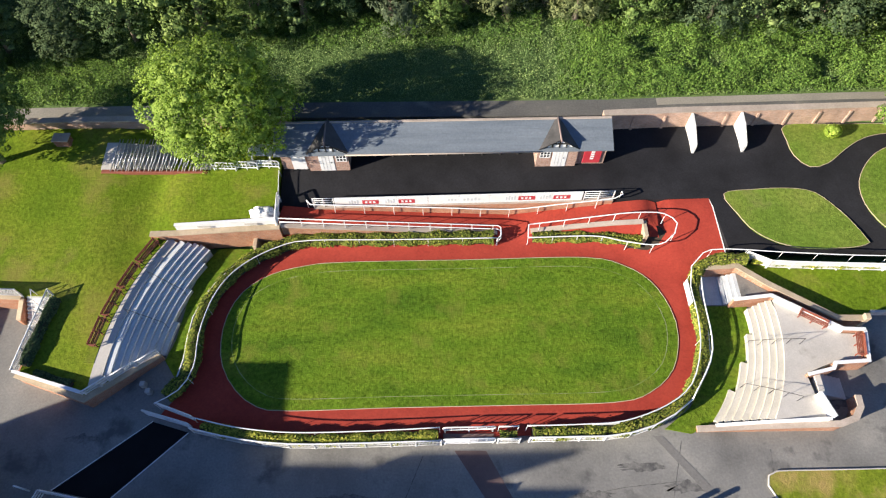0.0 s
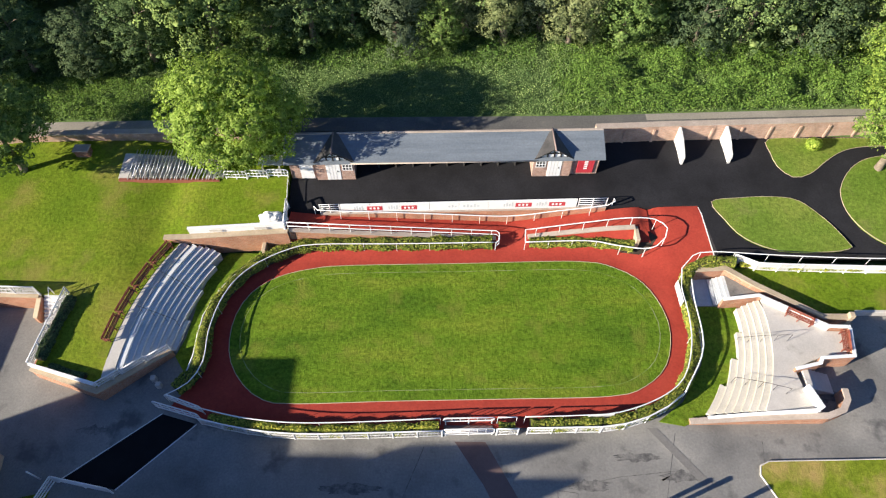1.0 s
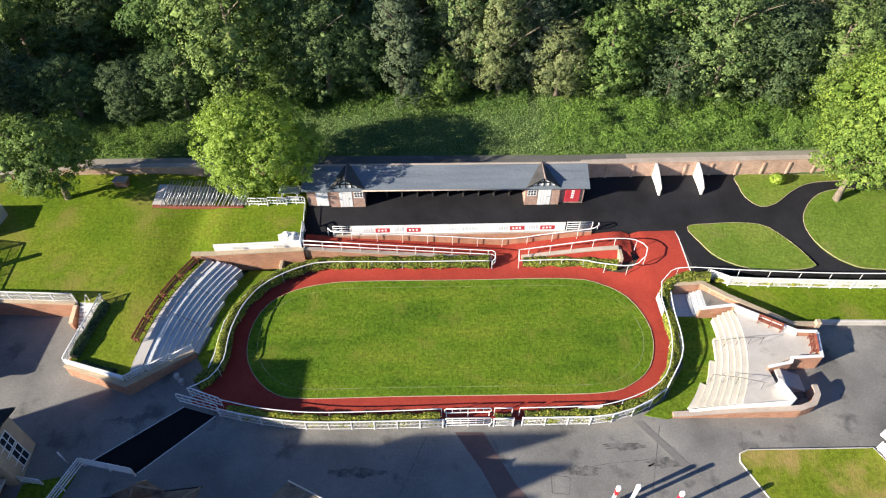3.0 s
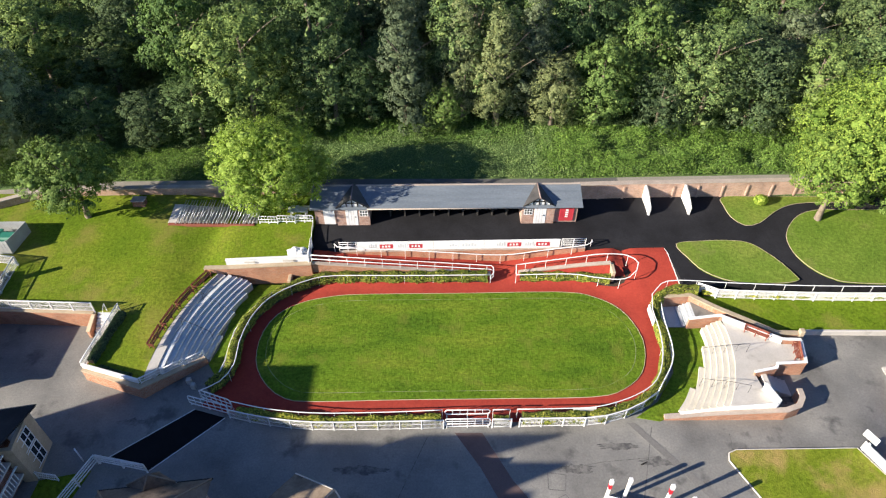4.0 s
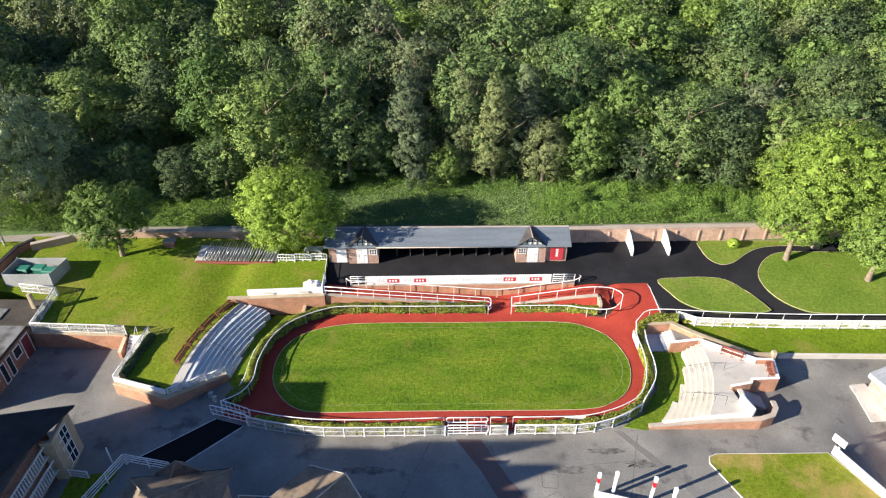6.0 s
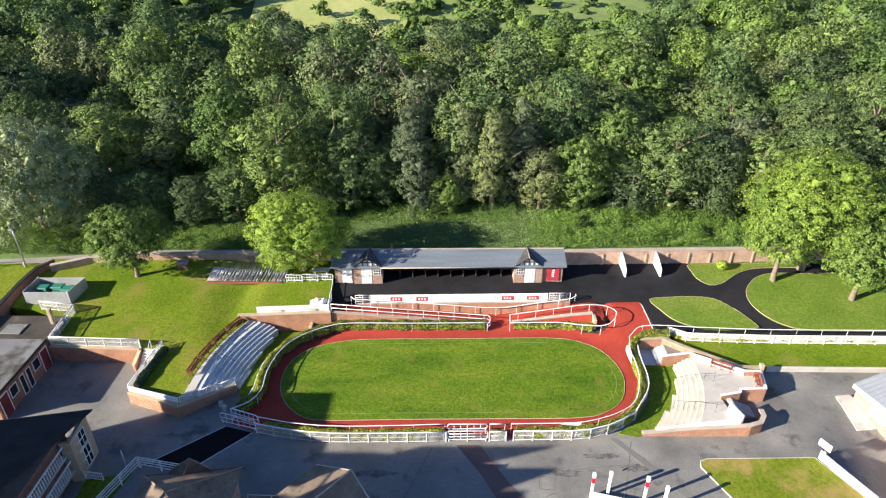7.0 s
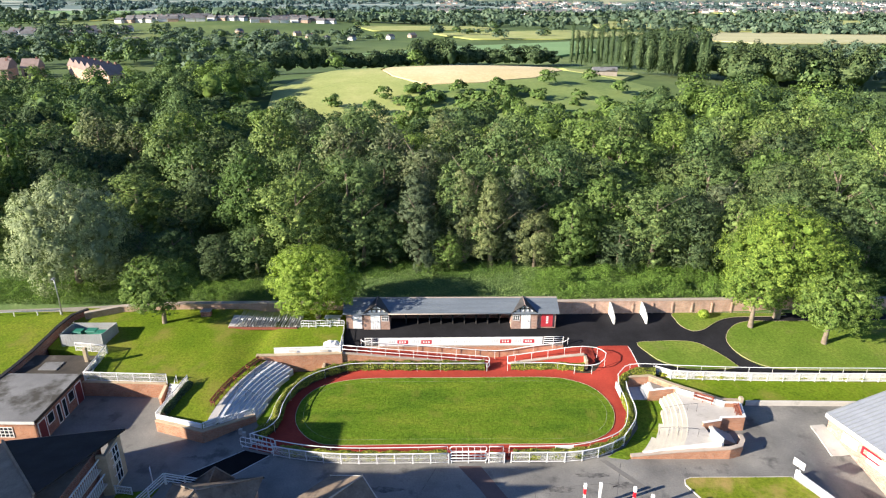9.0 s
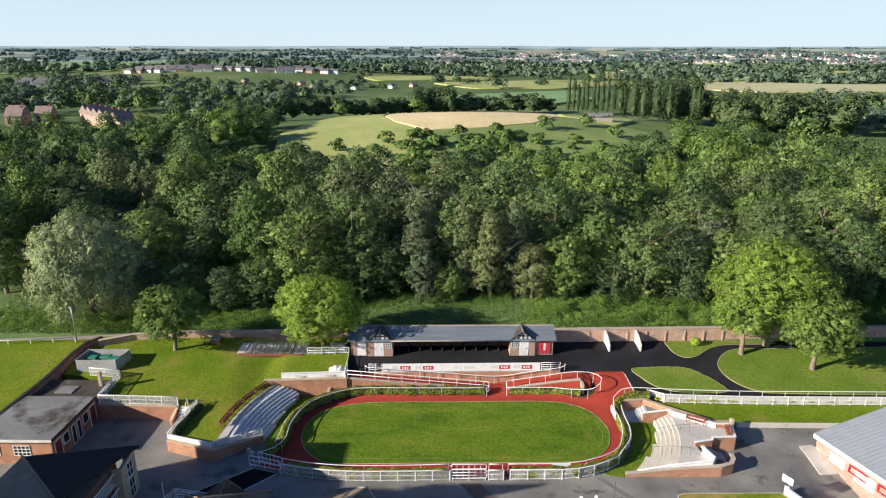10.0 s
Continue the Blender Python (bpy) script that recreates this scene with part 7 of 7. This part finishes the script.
for i in range(12):
    t = i / 11
    spots.append((60 + 26 * t + rg.uniform(-0.4, 0.4), 300 - 10 * t, 3.3, rg.uniform(17, 22), 0))
for i in range(26):
    spots.append((rg.uniform(74, 100), rg.uniform(222, 262), rg.uniform(4.5, 6.5), rg.uniform(15, 20), 0))
joined_wood("poplar_row", spots, 1100, 0.33, leaf_dark, "row of tall slender poplars", 72, True)
spots = [(rg.uniform(98, 150), rg.uniform(205, 250), rg.uniform(9, 14), rg.uniform(12, 17), 0) for _ in range(60)]
joined_wood("tree_belt", spots, 900, 0.36, leaf_dark, "mass of large dark trees behind the wood", 73)
spots = [(x, y, w, w * 0.9, 0) for x, y, w in ((-34, 150, 6), (-20, 158, 6), (-8, 164, 5), (2, 165, 6), (14, 167, 6), (31, 176, 7), (46, 183, 6), (-22, 142, 6), (52, 168, 6), (38, 160, 5), (-45, 226, 9), (-14, 232, 9))]
spots += [(rg.uniform(-14, 56), rg.uniform(133, 168), q, q * 0.75, 0) for q in [rg.uniform(3.0, 6.5) for _ in range(46)]]
joined_wood("hill_bushes", spots, 380, 0.4, leaf_fresh, "scattered green bushes on the hill", 74)
spots = []
for _ in range(620):
    y = 205 * (4.3 ** rg.random())
    x = rg.uniform(-0.82, 0.82) * y
    if -90 < x < 130 and y < 560:
        continue
    if -215 < x < -104 and y < 300:
        continue
    if -450 < x < -150 and 690 < y < 880:
        continue
    if 0.40 < x / y < 0.80 and 330 < y < 930 and rg.random() < 0.96:
        continue
    if -130 < x < 280 and 560 < y < 900 and rg.random() < 0.6:
        continue
    g = rg.uniform(8, 15)
    for k in range(3):
        spots.append((x + rg.uniform(-12, 12), y + rg.uniform(-8, 8), g * rg.uniform(0.8, 1.2), g * rg.uniform(0.7, 1.1), rg.random()))
for _ in range(70):
    g = rg.uniform(9, 15)
    spots.append((rg.uniform(-520, -110), rg.uniform(905, 990), g, g * rg.uniform(0.8, 1.2), rg.random()))
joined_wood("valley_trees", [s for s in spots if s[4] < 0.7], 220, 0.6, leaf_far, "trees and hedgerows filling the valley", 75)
joined_wood("valley_trees", [s for s in spots if s[4] >= 0.7], 220, 0.6, leaf_wood, "lighter trees filling the valley", 76)
spots = []
for _ in range(420):
    y = 850 * (4.6 ** rg.random())
    x = rg.uniform(-0.72, 0.72) * y
    for k in range(5):
        spots.append((x + (k - 2) * 16 + rg.uniform(-6, 6), y + rg.uniform(-10, 10), rg.uniform(14, 26), rg.uniform(9, 14), 0))
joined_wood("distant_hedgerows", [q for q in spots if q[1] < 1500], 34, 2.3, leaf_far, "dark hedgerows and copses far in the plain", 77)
joined_wood("distant_copses", [q for q in spots if q[1] >= 1500], 30, 2.6, leaf_blue, "copses in haze-blue colour at the edge of the plain", 78)

barn_far = thing("farm_shed", "low pale farm shed beside the ripe hill field", "shed", at=(54.0, 199.0, land_z(54, 199) + 0.9))
part("wall", boxes((-4.0, -2.0, -1.5, 4.0, 2.0, 1.6)), coping_mat, barn_far)
bm = bmesh.new()
v = [bm.verts.new(p) for p in ((-4.3, -2.3, 1.5), (4.3, -2.3, 1.5), (4.3, 0, 2.7), (-4.3, 0, 2.7), (-4.3, 2.3, 1.5), (4.3, 2.3, 1.5))]
for f in ((0, 1, 2, 3), (3, 2, 5, 4), (0, 3, 4), (1, 5, 2), (0, 4, 5, 1)):
    bm.faces.new([v[i] for i in f])
bmesh.ops.recalc_face_normals(bm, faces=bm.faces)
part("roof", bm, felt_roof, barn_far)

# houses of the town
def house_kind(w, d, h, wall_m, roof_m):
    bm = boxes((-w / 2, -d / 2, -2.0, w / 2, d / 2, h))
    wall_me = mesh_of("wall", bm, wall_m)
    bm = bmesh.new()
    o = 0.35
    v = [bm.verts.new(p) for p in ((-w / 2 - o, -d / 2 - o, h - 0.2), (w / 2 + o, -d / 2 - o, h - 0.2), (w / 2 + o, d / 2 + o, h - 0.2), (-w / 2 - o, d / 2 + o, h - 0.2), (-w / 2 - o, 0, h + d * 0.42), (w / 2 + o, 0, h + d * 0.42))]
    for f in ((0, 1, 5, 4), (2, 3, 4, 5), (0, 4, 3), (1, 2, 5), (3, 2, 1, 0)):
        bm.faces.new([v[i] for i in f])
    bmesh.ops.recalc_face_normals(bm, faces=bm.faces)
    roof_me = mesh_of("roof", bm, roof_m)
    ch = mesh_of("chimney", boxes((w * 0.3, -0.4, h + d * 0.3, w * 0.3 + 0.8, 0.4, h + d * 0.42 + 0.6)), brick_red)
    win = mesh_of("window", boxes((-0.6, -0.05, -0.7, 0.6, 0.05, 0.7)), glass_dark)
    return wall_me, roof_me, ch, win, w, d, h


def house_at(kind, x, y, turn, label, scale=1.0, windows=True, tall=1.0):
    wall_me, roof_me, ch, win, w, d, h = kind
    ob = thing("house", label, "house", "town houses")
    wl = part("wall", wall_me, None, ob)
    rf = part("roof", roof_me, None, ob)
    part("chimney", ch, None, rf)
    if windows:
        for sx in (-0.25, 0.25):
            for z in (1.6, h - 1.4):
                o = part("window", win, None, wl)
                o.matrix_local = Matrix.Translation((sx * w, -d / 2 - 0.03, z))
    ob.matrix_basis = Matrix.LocRotScale((x, y, land_z(x, y)), Euler((0, 0, radians(turn))), (scale, scale, scale * tall))


RED_H = house_kind(6.6, 8.0, 4.6, brick_old, tile_red)
WHITE_H = house_kind(9.0, 8.0, 5.0, render_white, slate_grey)
GREY_H = house_kind(9.5, 8.5, 4.6, brick_old, slate_grey)
for k in range(6):
    house_at(RED_H, -131 - k * 7.2, 218 + k * 8.6, 55, "red brick terraced house with hipped tiled roof")
for x, y in ((-192, 246), (-199, 258), (-184, 254)):
    house_at(RED_H, x, y, 10, "red brick house among trees")
for row, (x0, y0, dx, dy, n) in enumerate(((-410, 800, 12.0, 1.5, 20), (-392, 830, 12.0, 2.0, 17), (-425, 862, 12.0, 1.0, 20), (-350, 892, 12.2, 2.0, 14), (-440, 640, 14, 4, 7), (-455, 668, 13, 3, 8), (-420, 600, 15, 6, 5), (-300, 520, 16, 3, 4))):
    for k in range(n):
        house_at((WHITE_H, GREY_H, WHITE_H, WHITE_H)[(k + row) % 4], x0 + k * dx + (k // 6) * 9, y0 + k * dy + (k // 4 % 3) * 9 + rg.uniform(-2, 2), (k // 4 * 37) % 70 - 20 + row * 6, "pale terraced house on the far hillside", 1.2, False, 0.62)
for x, y in ((-215, 650), (-190, 690), (-164, 680), (-142, 640), (-120, 610), (-96, 612), (-60, 625), (-40, 650), (-232, 700)):
    house_at((WHITE_H, GREY_H, GREY_H)[int(abs(x)) % 3], x, y, rg.uniform(40, 110), "detached house among trees beyond the fields", 0.75, False, 0.8)
# the town on the plain, joined
V, F, MI = [], [], []
for i in range(900):
    y = 1500 * (1.9 ** rg.random())
    x = y * rg.uniform(-0.02, 0.66)
    if noise.noise(Vector((x / 260, y / 200, 5.0))) < -0.08:
        continue
    z = land_z(x, y)
    w, d, h = rg.uniform(8, 16), rg.uniform(8, 11), rg.uniform(4, 6)
    b0 = len(V)
    V += [(x - w / 2, y - d / 2, z - 3), (x + w / 2, y - d / 2, z - 3), (x + w / 2, y + d / 2, z - 3), (x - w / 2, y + d / 2, z - 3), (x - w / 2, y - d / 2, z + h), (x + w / 2, y - d / 2, z + h), (x + w / 2, y + d / 2, z + h), (x - w / 2, y + d / 2, z + h), (x - w / 2, y, z + h + 4), (x + w / 2, y, z + h + 4)]
    F += [(b0, b0 + 1, b0 + 5, b0 + 4), (b0 + 1, b0 + 2, b0 + 6, b0 + 9, b0 + 5), (b0 + 3, b0, b0 + 4, b0 + 8, b0 + 7), (b0 + 4, b0 + 5, b0 + 9, b0 + 8), (b0 + 6, b0 + 7, b0 + 8, b0 + 9)]
    wm = 0 if rg.random() < 0.6 else 1
    MI += [wm, wm, wm, 2, 2]
me = bpy.data.meshes.new("far_town")
me.from_pydata(V, [], F)
for m in (render_white, brick_old, slate_grey):
    me.materials.append(m)
me.polygons.foreach_set("material_index", MI)
me.update()
tagged(new("far_town", me), "red-roofed houses of a far town on the plain", "town", kind="stuff")

# hills at the edge of the plain, aerial haze put into their colours
def far_ridge(y, base, rise, seed, material, label):
    n = 160
    V, F = [], []
    for i in range(n + 1):
        x = y * 0.95 * (2 * i / n - 1)
        h = base + rise * (0.5 + 0.5 * noise.noise(Vector((x / 900, seed, 0.3))) + 0.18 * noise.noise(Vector((x / 190, seed, 2.0))))
        V += [(x, y - 60, -10.0), (x, y, h), (x, y + 120, h * 0.6 - 6)]
    for i in range(n):
        a = i * 3
        F += [(a, a + 3, a + 4, a + 1), (a + 1, a + 4, a + 5, a + 2)]
    me = bpy.data.meshes.new("backdrop")
    me.from_pydata(V, [], F)
    for f in me.polygons:
        f.use_smooth = True
    me.materials.append(material)
    tagged(new("backdrop", me), label, "hills", kind="structure")


for y, base, rise, seed, m, lab in ((2700, 8, 9, 1.0, leaf_belt, "wooded rise across the far plain"), (3500, 14, 12, 4.0, hill_mid, "low hills in haze-blue colour across the plain"), (4300, 24, 14, 7.0, hill_far, "hills in pale haze-blue colour on the horizon")):
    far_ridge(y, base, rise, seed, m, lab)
